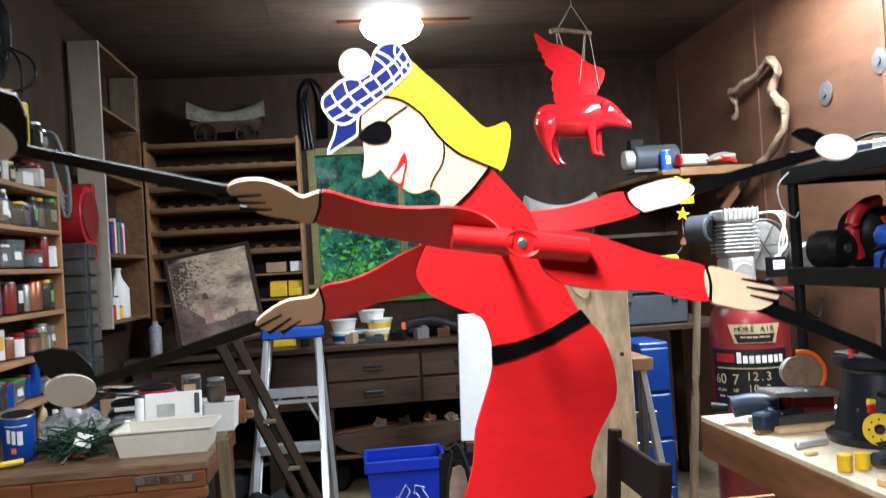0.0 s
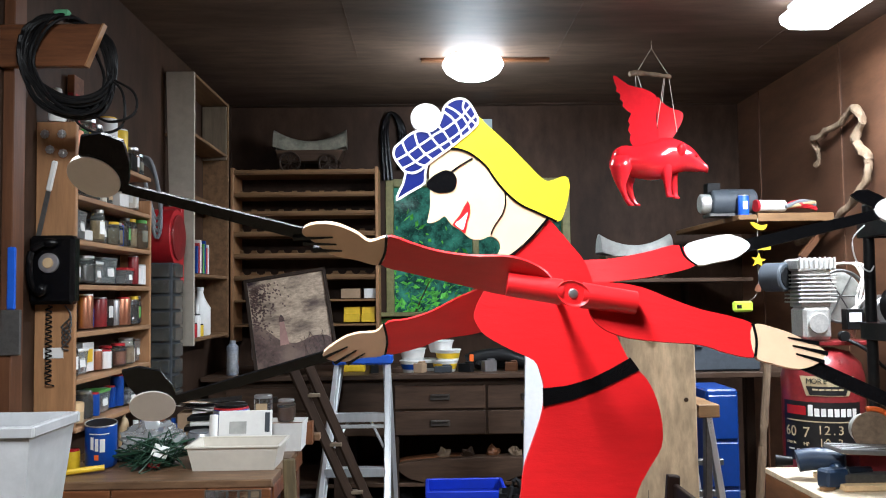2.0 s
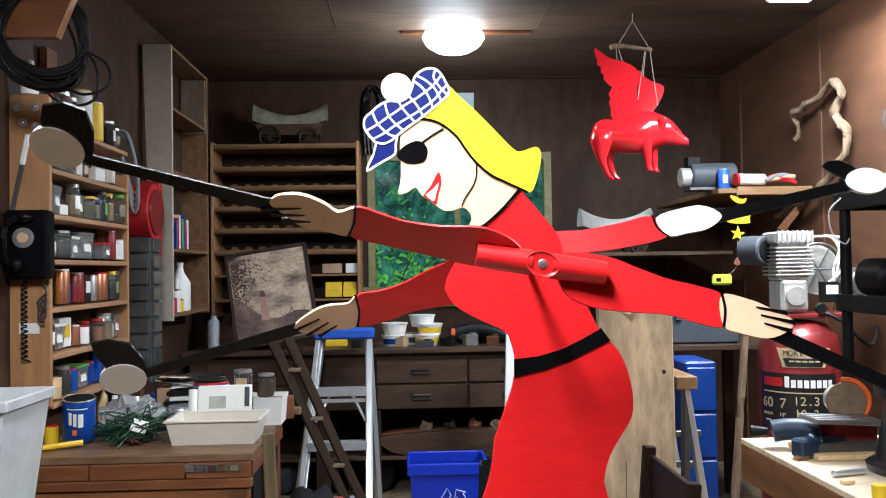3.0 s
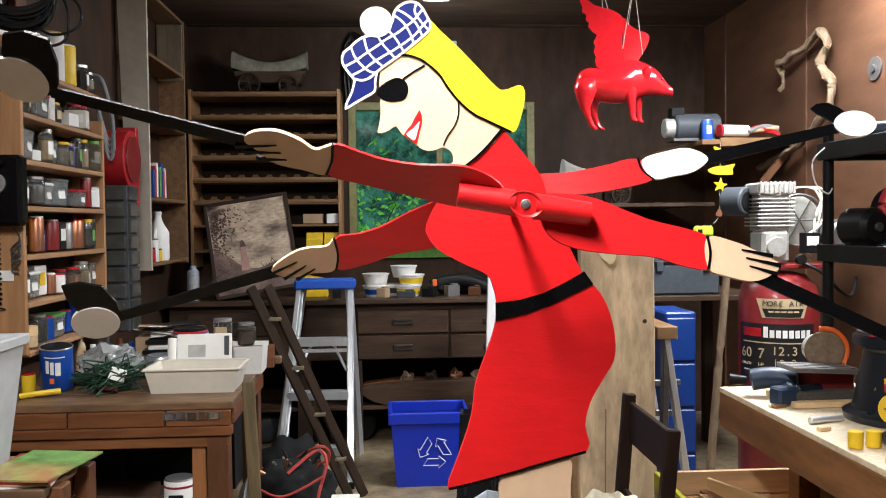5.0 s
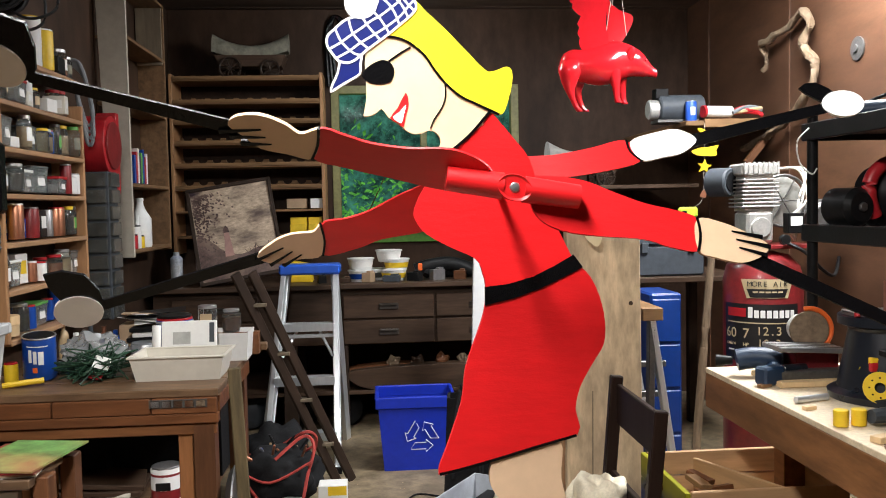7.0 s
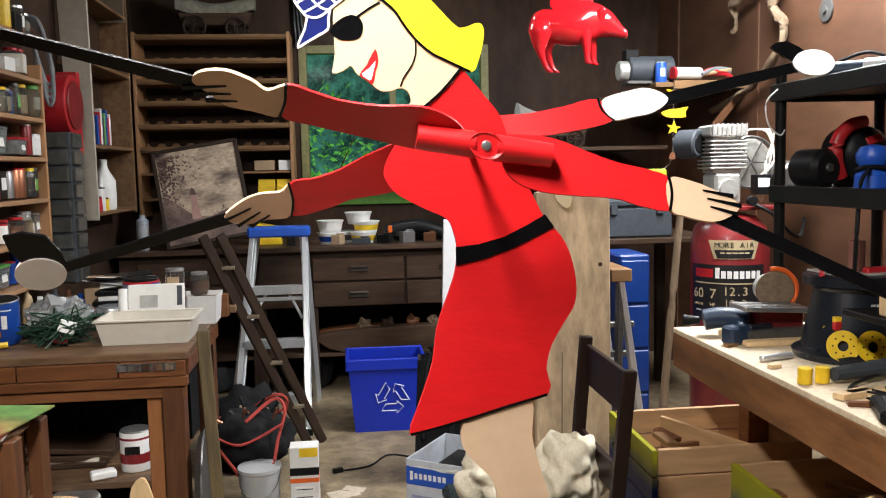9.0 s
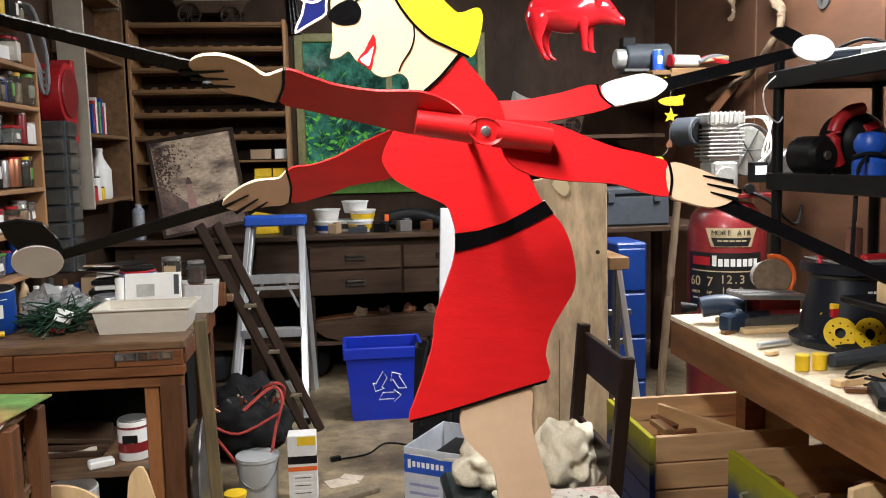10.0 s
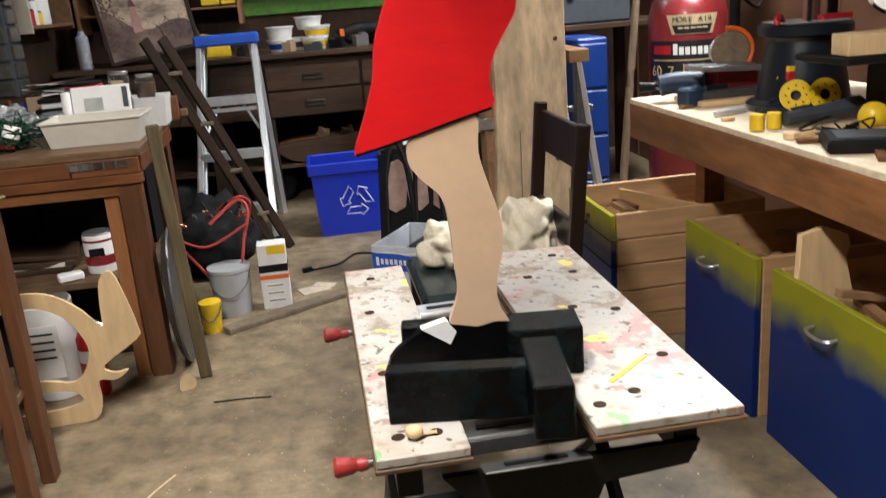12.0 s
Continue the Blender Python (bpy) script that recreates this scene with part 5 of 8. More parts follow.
kn = thing("putty_knife", pose(-1.145, 3.193, 1.92, 0, 12, 0), "long file with a white handle hung on the shelf end", "file")
boxpart("blade", (0, 0, -0.075), (0.02, 0.004, 0.21), dark_steel, kn)
boxpart("handle", (0, 0, 0.09), (0.022, 0.014, 0.12), white_pl, kn, bevel=0.005)
for x, z in ((-1.155, 2.17), (-1.09, 2.17), (-1.135, 2.11), (-1.085, 2.095)):
    bm = B()
    for k in range(4):
        bx(bm, (0, -0.005, 0), (0.034, 0.006, 0.009), (0, 45 * k, 0))
    cyl(bm, (0, -0.01, 0), 0.007, 0.02, (90, 0, 0), seg=10)
    solo("metal_knob", bm, steel, (x, 3.196, z), "small star-shaped metal tap knob on the shelf end", "knob", 0.001, group="tap knobs")
br = thing("blue_brush", (-1.148, 2.93, 1.42), "flat paint brush with a long blue handle on the wall", "brush")
boxpart("handle", (0, 0, 0.19), (0.03, 0.012, 0.22), bright_blue, br, bevel=0.004)
boxpart("bristles", (0, 0, 0.0), (0.07, 0.014, 0.16), dark_steel, br)
wbr = thing("wall_bracket", (-1.19, 2.92, 2.355), "brown wooden bracket board on the wall studs", "bracket")
bm = B()
slab(bm, [(0.002, 0), (0.3, 0), (0.362, 0.152), (0.002, 0.152)], -0.02, 0.012, 0, 1)
part("board", bm, oak_x, wbr, bevel=0.003)
bm = B()
slab(bm, [(0.3, 0.0), (0.306, 0.0), (0.368, 0.152), (0.362, 0.152)], -0.022, 0.012, 0, 1)
part("pale_edge", bm, pine_z, wbr, "paler sawn edge")
cb = thing("cable_coil", (0, 2.92, 0), "bundle of black cables draped over a wooden bracket", "cable")
rc = random.Random(8)
for k in range(15):
    u, v, w = rc.uniform(-0.045, 0.045), rc.uniform(-0.05, 0.03), rc.uniform(-0.02, 0.02)
    bm = B()
    tube(bm, [(-0.99 + u, -0.035, 2.525 + 0.3 * w), (-1.05 + u, -0.045 + w, 2.47), (-1.075 + 0.6 * u, -0.045 + w, 2.36), (-1.02 + 0.7 * u, -0.04, 2.265 + v), (-0.93 + u * 0.3, -0.01 + w, 2.215 + v),
              (-0.855 - 0.3 * u, 0.02 + w, 2.24 + v), (-0.825 - 0.5 * u, 0.04, 2.34 + 0.5 * v), (-0.86 - u, 0.04, 2.46), (-0.93 + u * 0.3, 0.02, 2.53 + 0.3 * w)], rc.choice((0.0045, 0.006, 0.0075)), 6, 5, closed=True)
    part("loop", bm, black_pl, cb)
for x, z in ((-0.76, 2.16), (-0.8, 2.12)):
    bm = B()
    tube(bm, [(-0.83, 0.04, 2.33), (x + 0.03, 0.02, 2.27), (x + 0.035, 0.01, z + 0.03), (x - 0.05, 0.0, z), (x - 0.13, 0.01, z + 0.05), (-0.9, 0.0, 2.24)], 0.005, 6, 6)
    part("loop", bm, black_pl, cb)
bm = B()
bx(bm, (0, 0, 0), (0.055, 0.03, 0.032))
solo("green_tape", bm, mat("mint_tape", (0.12, 0.4, 0.2), 0.5), (-0.975, 2.915, 2.545), "scrap of green tape on the bracket", "tape", 0.006)
for at, r, h, m, l in (((-1.11, 3.36, 2.13), 0.04, 0.08, copper, copper), ((-1.1, 3.68, 2.13), 0.05, 0.2, card_w, yel_pl), ((-1.09, 3.8, 2.13), 0.045, 0.17, yel_pl, white_pl)):
    tin((at[0] + 0.0, at[1], at[2]), r * 0.9, h, m, l, "tall printed tin on the top shelf", group="top shelf tins")
carton((-1.165, 3.5, 2.13), (0.03, 0.1, 0.34), oak_x, "tall red-brown picture box on the top shelf", 0, red_pl)
hz = thing("garden_hose", (-1.12, 4.2, 2.1), "loops of pale grey hose on the shelf end", "hose")
for k in range(4):
    bm = B()
    tube(bm, [(-0.02, 0.0, 0.14), (0.05, 0.02 * k, 0.12 - 0.02 * k), (0.09, 0.03, -0.1 - 0.03 * k), (0.06, 0.03, -0.16 - 0.03 * k), (0.02, 0.0, 0.02)], 0.009, 7, 6)
    part("loop", bm, grey_pl, hz)
rr = thing("hose_reel", (-1.12, 4.42, 1.6), "red air hose reel on the wall", "hose reel")
cylpart("drum", (0.06, 0, 0.25), 0.15, 0.12, red_pl, rr, rot=(0, 90, 0))
cylpart("drum_face", (0.125, 0, 0.25), 0.12, 0.01, red_tank, rr, rot=(0, 90, 0))
boxpart("bracket", (0.05, 0.16, 0.22), (0.1, 0.05, 0.42), red_pl, rr)
smoke = mat("smoky_clear_plastic", (0.13, 0.135, 0.125), 0.15, glass=0.5, scale=24, var=0.5, stain=0.6, bump=0.03)
dw = thing("parts_cabinet", (-1.11, 4.2, 0.99), "narrow tower of clear parts drawers", "parts cabinet")
boxpart("frame", (0.07, 0.08, 0.36), (0.15, 0.15, 0.72), dgrey_pl, dw)
for k in range(9):
    boxpart("drawer", (0.07, -0.003, 0.04 + 0.08 * k), (0.13, 0.02, 0.066), smoke, dw)
    boxpart("drawer", (0.15, 0.08, 0.04 + 0.08 * k), (0.02, 0.13, 0.066), smoke, dw)

# things in the tall shelf
for k in range(8):
    carton((-1.09, 4.93 + 0.035 * k, 1.675), (0.12, 0.028, 0.16 + 0.02 * (k % 3)), (blue_can, red_pl, card_w, dgrey_pl, green_pl)[k % 5], "thin upright book on the tall shelf", name="book", group="books")
jg = thing("plastic_jug", (-1.09, 5.2, 1.3), "white plastic jug with a handle", "jug")
bm = B()
lathe(bm, [(0.06, 0), (0.066, 0.01), (0.066, 0.17), (0.03, 0.23), (0.022, 0.26), (0.022, 0.28)], seg=20)
tube(bm, [(0.0, -0.06, 0.19), (0.0, -0.075, 0.13), (0.0, -0.062, 0.08)], 0.012, 8, 5)
part("body", bm, white_pl, jg, smooth=True)
cylpart("cap", (0, 0, 0.285), 0.024, 0.02, white_pl, jg)
for k, (m, h) in enumerate(((card_w, 0.1), (red_pl, 0.08), (card_w, 0.13), (yel_pl, 0.07))):
    tin((-1.07, 4.88 + 0.07 * k, 1.3), 0.032, h, m, black_pl, "small paint tin on the tall shelf", group="paint tins")
# things in the bottle rack and on it
for x, w, m in ((-0.24, 0.12, yel_pl), (-0.12, 0.1, yel_pl)):
    t = thing("parts_bin", (x, 6.2, 1.338), "yellow open parts bin on the rack", "parts bin", "yellow bins")
    bm = B()
    slab(bm, [(-w / 2, 0), (w / 2, 0), (w / 2, 0.11), (-w / 2, 0.11)], 0, 0.15, 0, 1)
    part("body", bm, m, t, bevel=0.004)
    boxpart("front_lip", (0, -0.012, 0.03), (w, 0.025, 0.06), m, t)
for x, w, m in ((-0.25, 0.14, card_k), (-0.1, 0.1, card_w)):
    carton((x, 6.25, 1.513), (w, 0.12, 0.07), m, "small carton on the bottle rack", group="rack cartons")
t = thing("parts_bin", (-0.2, 5.8, 1.01), "yellow open parts bin on the chest", "parts bin", "yellow bins")
bm = B()
slab(bm, [(-0.08, 0), (0.08, 0), (0.06, 0.12), (-0.1, 0.15)], 0, 0.15, 0, 1)
part("body", bm, yel_pl, t, bevel=0.004)


def wagon(at, s, label, canvas_mat, rotz=0):
    t = thing("model_wagon", pose(*at, 0, 0, rotz), label, "model wagon", "model wagons")
    bm = B()
    n = 12
    rows = []
    for i in range(n + 1):
        u = i / n * 2 - 1
        sag = 0.06 * u * u * s
        rows.append([bm.verts.new((u * 0.27 * s, 0.08 * s * math.cos(math.pi * j / 8), 0.15 * s + sag * 0.8 + (0.1 * s + sag * 0.6) * math.sin(math.pi * j / 8))) for j in range(9)])
    for a, b in zip(rows, rows[1:]):
        for j in range(8):
            bm.faces.new((a[j], a[j + 1], b[j + 1], b[j]))
    bm.faces.new(rows[0])
    bm.faces.new(rows[-1][::-1])
    part("canvas_cover", bm, canvas_mat, t, "pale canvas cover", smooth=True)
    bm = B()
    slab(bm, [(-0.22 * s, 0.09 * s), (0.22 * s, 0.09 * s), (0.25 * s, 0.17 * s), (-0.25 * s, 0.17 * s)], -0.08 * s, 0.08 * s, 0, 1)
    part("wagon_bed", bm, dark_x, t)
    for x, r in ((-0.14, 0.075), (0.14, 0.065)):
        for y in (-0.1, 0.1):
            bm = B()
            tube(bm, [(r * s * math.cos(2 * math.pi * k / 12), 0, r * s * math.sin(2 * math.pi * k / 12)) for k in range(12)], 0.009 * s, 6, 2, closed=True)
            for k in range(5):
                a = math.pi * k / 5
                tube(bm, [(-r * s * math.cos(a), 0, -r * s * math.sin(a)), (r * s * math.cos(a), 0, r * s * math.sin(a))], 0.004 * s, 5, 1)
            part("wheel", bm, dark_z, t, at=pose(x * s, y * s, r * s))
    return t


wagon((-0.55, 6.28, 2.445), 1.0, "dusty model covered wagon on top of the rack", canvas)
canvas_w = mat("clean_canvas", (0.4, 0.4, 0.37), 0.85, scale=14, var=0.2, bump=0.6)
wagon((1.72, 5.65, 1.62), 0.92, "model covered wagon with a pale canvas top", canvas_w, 6)
bs = thing("back_shelf", (1.45, 5.35, 1.62), "dark board shelf on the back wall", "shelf")
boxpart("board", (0.45, 0.55, -0.0125), (1.0, 1.15, 0.025), dark_x, bs)
for x in (0.05, 0.85):
    boxpart("bracket", (x, 1.1, -0.12), (0.03, 0.1, 0.2), dark_z, bs)

# framed picture leaning at the back
fp = thing("framed_picture", pose(-0.83, 5.6, 1.012, -14, -9, 4), "dark-framed sepia seascape picture leaning on the rack", "picture")
PW, PH = 0.56, 0.66
for c, s in (((PW / 2, 0, 0.012), (PW, 0.02, 0.024)), ((PW / 2, 0, PH - 0.012), (PW, 0.02, 0.024)), ((0.012, 0, PH / 2), (0.024, 0.02, PH)), ((PW - 0.012, 0, PH / 2), (0.024, 0.02, PH))):
    boxpart("frame", c, s, dark_z, fp)
pm = mat("sepia_sky", (0.44, 0.34, 0.25), 0.5, scale=50, var=0.4, stain=1.0, stain_col=(0.035, 0.02, 0.026), stretch=(0.7, 1, 1.7), bump=0, spec=0.2)
pdark = mat("sepia_dark", (0.075, 0.04, 0.035), 0.5, scale=50, var=0.8, bump=0, stain=0.8, stain_col=(0.25, 0.17, 0.13))
ptan = mat("sepia_light", (0.36, 0.2, 0.17), 0.5, scale=20, var=0.2, bump=0)
boxpart("print", (PW / 2, 0.004, PH / 2), (PW - 0.04, 0.006, PH - 0.04), pm, fp, bevel=0)
bm = B()
slab(bm, [(0.03, 0.03), (PW - 0.03, 0.03), (PW - 0.03, 0.17), (0.42, 0.2), (0.3, 0.17), (0.19, 0.21), (0.12, 0.28), (0.03, 0.33)], -0.0006, 0.002, 0, 3)
part("printed_shore", bm, pdark, fp)
bm = B()
slab(bm, [(0.19, 0.17), (0.25, 0.17), (0.235, 0.33), (0.205, 0.33)], -0.0018, 0.002, 0, 1)
part("printed_tower", bm, ptan, fp)
bm = B()
slab(bm, [(0.2, 0.33), (0.24, 0.33), (0.235, 0.36), (0.22, 0.38), (0.205, 0.36)], -0.0022, 0.002, 0, 1)
part("printed_lantern", bm, pdark, fp)
bm = B()
for k in range(9):
    x = 0.34 + 0.02 * k
    tube(bm, [(x, -0.001, 0.06), (x + rnd.uniform(-0.03, 0.03), -0.001, 0.14), (x + rnd.uniform(-0.05, 0.05), -0.001, rnd.uniform(0.16, 0.24))], 0.002, 4, 4)
for k in range(330):
    bx(bm, (min(PW - 0.05, 0.03 + abs(rnd.gauss(0, 0.075))), -0.0008, max(0.06, PH - 0.05 - abs(rnd.gauss(0, 0.17)))), (0.013, 0.001, 0.009), (0, rnd.uniform(0, 90), 0))
tagged(part("printed_foliage", bm, pdark, fp), kind="stuff")

# ---- on the west bench ----
BZ = 0.87
tb = thing("plastic_tray", (-0.44, 3.33, BZ), "translucent milky plastic storage tray on the bench", "tray")
bm = B()
tub_mesh(bm, 0.31, 0.2, 0.35, 0.235, 0.095, 0.004)
part("body", bm, milky, tb, bevel=0.004)
bm = B()
for c, s in (((0, -0.118, 0.092), (0.365, 0.012, 0.008)), ((0, 0.118, 0.092), (0.365, 0.012, 0.008)), ((-0.177, 0, 0.092), (0.012, 0.236, 0.008)), ((0.177, 0, 0.092), (0.012, 0.236, 0.008))):
    bx(bm, c, s)
part("rim", bm, milky, tb, bevel=0.002)
t2 = thing("plastic_tray", (-0.34, 3.7, BZ), "small white plastic tub behind the tray", "tray")
bm = B()
tub_mesh(bm, 0.2, 0.16, 0.22, 0.18, 0.12, 0.004)
part("body", bm, white_pl, t2, bevel=0.004)
mn = thing("instruction_manual", pose(-0.45, 3.49, BZ + 0.078, -12, 0, 3), "white instruction manual propped in the tray", "manual")
boxpart("page_block", (0, 0, 0.02), (0.22, 0.008, 0.19), paper, mn)
boxpart("title_strip", (0.09, -0.0045, 0.065), (0.02, 0.001, 0.08), dgrey_pl, mn, bevel=0)
boxpart("drawing", (-0.03, -0.0045, 0.045), (0.07, 0.001, 0.05), canvas_w, mn, bevel=0)
cylpart("roll", (-0.13, 0, 0.05), 0.018, 0.1, paper, mn)
pc = tin((-0.545, 3.66, BZ), 0.075, 0.185, blue_can, dark_steel, "blue paint can with lids stacked on it", "paint_can", group="bench cans")
for k in range(3):
    cylpart("stacked_lid", (0, 0, 0.172 + 0.012 * k), 0.078 - 0.004 * k, 0.01, (steel, red_pl, black_pl)[k], pc)
cf = tin((-0.985, 3.34, BZ + 0.012), 0.06, 0.165, blue_can, black_pl, "dented blue coffee can leaning on the bench", "coffee_can", 20, 8, "bench cans")
bm = B()
tube(bm, [(0.06 * math.cos(k * 0.5236), 0.06 * math.sin(k * 0.5236), 0.166) for k in range(12)], 0.003, 6, 2, closed=True)
part("rim", bm, steel, cf, smooth=True)
for a0, a1, z0, z1, mm in ((232, 244, 0.075, 0.125, white_pl), (249, 261, 0.07, 0.12, white_pl), (266, 284, 0.066, 0.118, white_pl), (246, 262, 0.035, 0.056, orange), (225, 300, 0.135, 0.139, white_pl)):
    bm = B()
    lo, hi = ([bm.verts.new((0.0612 * math.cos(radians(a0 + (a1 - a0) * i / 5)), 0.0612 * math.sin(radians(a0 + (a1 - a0) * i / 5)), z)) for i in range(6)] for z in (z0, z1))
    for i in range(5):
        bm.faces.new((lo[i], lo[i + 1], hi[i + 1], hi[i]))
    part("print_panel", bm, mm, cf, "brand print drawn as plain shapes")
tin((-1.09, 3.33, BZ), 0.026, 0.07, yel_pl, red_pl, "small yellow printed tin on the bench", group="bench cans")
tin((-0.66, 3.62, BZ), 0.06, 0.09, steel, grey_pl, "open tin of brushes on the bench", group="bench cans")
bm = B()
tube(bm, [(0, 0, 0), (0.06, 0.02, 0.005), (0.13, 0.05, 0.008)], 0.011, 8, 4)
solo("screwdriver", bm, yel_pl, (-1.06, 3.18, BZ + 0.012), "yellow tool handle on the bench", "tool", smooth=True)
gl = thing("wire_garland", (-0.77, 3.33, BZ), "tangled dark green fairy light wire", "string lights")
bm = B()
for k in range(60):
    p = [Vector((rnd.gauss(0, 0.055), rnd.gauss(0, 0.05), abs(rnd.gauss(0.045, 0.032)))) for j in range(5)]
    tube(bm, [tuple(q) for q in p], 0.003, 4, 4)
tagged(part("wire", bm, garland, gl), kind="stuff")
boxpart("tag", (0.04, -0.06, 0.07), (0.06, 0.003, 0.05), paper, gl, rot=(-30, 20, 10))
boxpart("tag", (0.02, -0.075, 0.025), (0.05, 0.003, 0.03), red_pl, gl, rot=(-40, 10, -10))
bm = B()
bmesh.ops.create_icosphere(bm, subdivisions=4, radius=1.0)
for v in bm.verts:
    c = v.co * (1 + 0.35 * noise.noise(v.co * 2.3) + 0.28 * abs(noise.noise(v.co * 5)) + 0.1 * noise.noise(v.co * 11))
    v.co = Vector((c.x * 0.12, c.y * 0.08, (max(-0.6, c.z) + 0.6) * 0.085))
bag_pl = mat("clear_bag", (0.8, 0.82, 0.82), 0.15, glass=0.7, scale=14, var=0.1, bump=0.9)
solo("plastic_bag", bm, bag_pl, (-0.86, 3.58, BZ), "crumpled clear plastic bag on the bench", "bag", smooth=True)
for k in range(7):
    w = rnd.uniform(0.18, 0.3)
    bm = B()
    bx(bm, (0, 0, 0), (w, 0.16, 0.018))
    solo("folder", bm, (paper, card_w, dark_steel, card_k, black_pl, paper, black_pl)[k], pose(-0.64 + rnd.uniform(-0.04, 0.04), 3.76, BZ + 0.01 + 0.021 * k, 0, 0, rnd.uniform(-12, 12)),
         "flat folder and papers stacked on the bench", "papers", 0.003, group="papers on the bench")
pcx = carton((-0.68, 3.83, BZ), (0.26, 0.14, 0.15), card_k, "open brown carton of loose papers on the bench", 4, None, "paper_box", "bench boxes")
for k in range(7):
    bm = B()
    bx(bm, (0, 0, 0), (0.2, 0.14, 0.003))
    solo("loose_paper", bm, (paper, card_w, black_pl, canvas_w, paper, card_k, black_pl)[k], pose(-0.68 + rnd.uniform(-0.05, 0.05), 3.8, BZ + 0.165 + 0.006 * k, rnd.uniform(-6, 6), rnd.uniform(-5, 5), rnd.uniform(-25, 25)),
         "loose sheet of paper lying on a carton" if k not in (2, 6) else "thin black folder lying on a carton", "paper", group="papers on the carton")
jp = thing("candle_jar", (-0.44, 3.84, BZ), "tall glass jar with a printed picture", "jar")
carton((-0.4, 3.78, BZ), (0.1, 0.06, 0.1), card_k, "small brown box under a jar", group="bench boxes")
carton((-0.28, 3.8, BZ), (0.14, 0.06, 0.1), oak_x, "brown wooden box under a jar", group="bench boxes")
jp.location = (-0.43, 3.78, 0.972)
cylpart("body", (0, 0, 0.055), 0.042, 0.11, glass, jp)
boxpart("picture", (0, -0.0405, 0.05), (0.05, 0.004, 0.075), tan_pl, jp, bevel=0)
cylpart("lid", (0, 0, 0.115), 0.04, 0.014, steel, jp)
jar((-0.33, 3.8, 0.972), 0.042, 0.1, oak_x, steel, "glass jar of small parts on the bench")
bm = B()
lathe(bm, [(0.038, 0), (0.04, 0.005), (0.04, 0.19), (0.026, 0.205), (0.02, 0.208), (0.02, 0.23)], seg=18)
solo("spray_can", bm, mat("silver_blue_print", (0.5, 0.52, 0.55), 0.35, 0.3, scale=45, var=0.3, stain=0.9, stain_col=(0.03, 0.12, 0.4)), (-1.0, 5.7, 1.01), "silver and blue spray can on the chest", "spray can", smooth=True)

# under the west bench
bc = tin((-0.5, 3.25, 0.39), 0.058, 0.15, card_w, steel, "paint can with a red and white label", "paint_can", 0, 0, "cans under the bench")
cylpart("label_band", (0, 0, 0.05), 0.0585, 0.04, red_tank, bc)
cylpart("label_band", (0, 0, 0.125), 0.0585, 0.012, red_tank, bc)
boxpart("brand_panel", (0.0, -0.0585, 0.085), (0.055, 0.003, 0.03), black_pl, bc, bevel=0)
bm = B()
bx(bm, (0, 0, 0.015), (0.09, 0.05, 0.03))
solo("white_block", bm, white_pl, pose(-0.6, 3.16, 0.388, 0, 0, 25), "white foam block under the bench", "block", 0.006)
bm = B()
tube(bm, [(0, 0, 0.02), (0.1, 0.01, 0.022), (0.2, 0, 0.02)], 0.018, 8, 3)
solo("caulk_tube", bm, milky, (-0.85, 3.3, 0.388), "used caulk tube under the bench", "tube", smooth=True)
for k in range(3):
    bm = B()
    bx(bm, (0, 0, 0), (0.45, 0.25, 0.02))
    solo("dark_board", bm, dark_x, pose(-0.85, 3.4, 0.4 + 0.03 * k, 0, 4 * k, 6 * k), "dark scrap board under the bench", "board", 0.003, group="scrap boards")
w1 = tin((-0.68, 3.05, 0), 0.095, 0.36, card_w, steel, "tall white and blue paint pail under the bench", "paint_pail", 0, 0, "cans under the bench")
boxpart("label", (0.0, -0.0955, 0.19), (0.12, 0.003, 0.2), paper, w1, bevel=0)
for k in range(4):
    boxpart("print_bar", (-0.005, -0.098, 0.26 - 0.03 * k), (0.09, 0.002, 0.008), dgrey_pl, w1, bevel=0)
fx = thing("fire_extinguisher", (-0.53, 2.98, 0), "small red fire extinguisher with a pale label", "fire extinguisher")
bm = B()
lathe(bm, [(0.04, 0), (0.045, 0.01), (0.045, 0.22), (0.03, 0.255), (0.014, 0.27), (0.014, 0.29)], seg=22)
part("body", bm, red_pl, fx, smooth=True)
cylpart("label", (0, 0, 0.16), 0.0455, 0.05, card_w, fx)
bm = B()
tube(bm, [(0.0, 0, 0.285), (0.03, -0.02, 0.29), (0.08, -0.03, 0.26)], 0.009, 8, 3)
part("nozzle", bm, chrome, fx, smooth=True)

# plywood scroll cut-out leaning on the bench
bm = B()
slab(bm, [(-0.72, 0.47), (-0.62, 0.48), (-0.54, 0.46), (-0.464, 0.4), (-0.414, 0.335), (-0.405, 0.42), (-0.392, 0.5), (-0.352, 0.523), (-0.322, 0.43), (-0.3, 0.32), (-0.31, 0.28),
          (-0.43, 0.2), (-0.4, 0.17), (-0.355, 0.175), (-0.4, 0.145), (-0.456, 0.148), (-0.46, 0.07), (-0.49, 0.01), (-0.6, 0.003), (-0.74, 0.003), (-0.74, 0.05), (-0.6, 0.06),
          (-0.52, 0.08), (-0.54, 0.12), (-0.64, 0.13), (-0.74, 0.11), (-0.74, 0.15), (-0.63, 0.17), (-0.53, 0.155), (-0.474, 0.23), (-0.475, 0.3), (-0.53, 0.39), (-0.62, 0.43), (-0.72, 0.42)], 2.74, 2.755, 0, 3)
solo("scroll_cutout", bm, birch, (0, 0, 0), "curved birch plywood cut-out leaning on the bench", "cut-out")

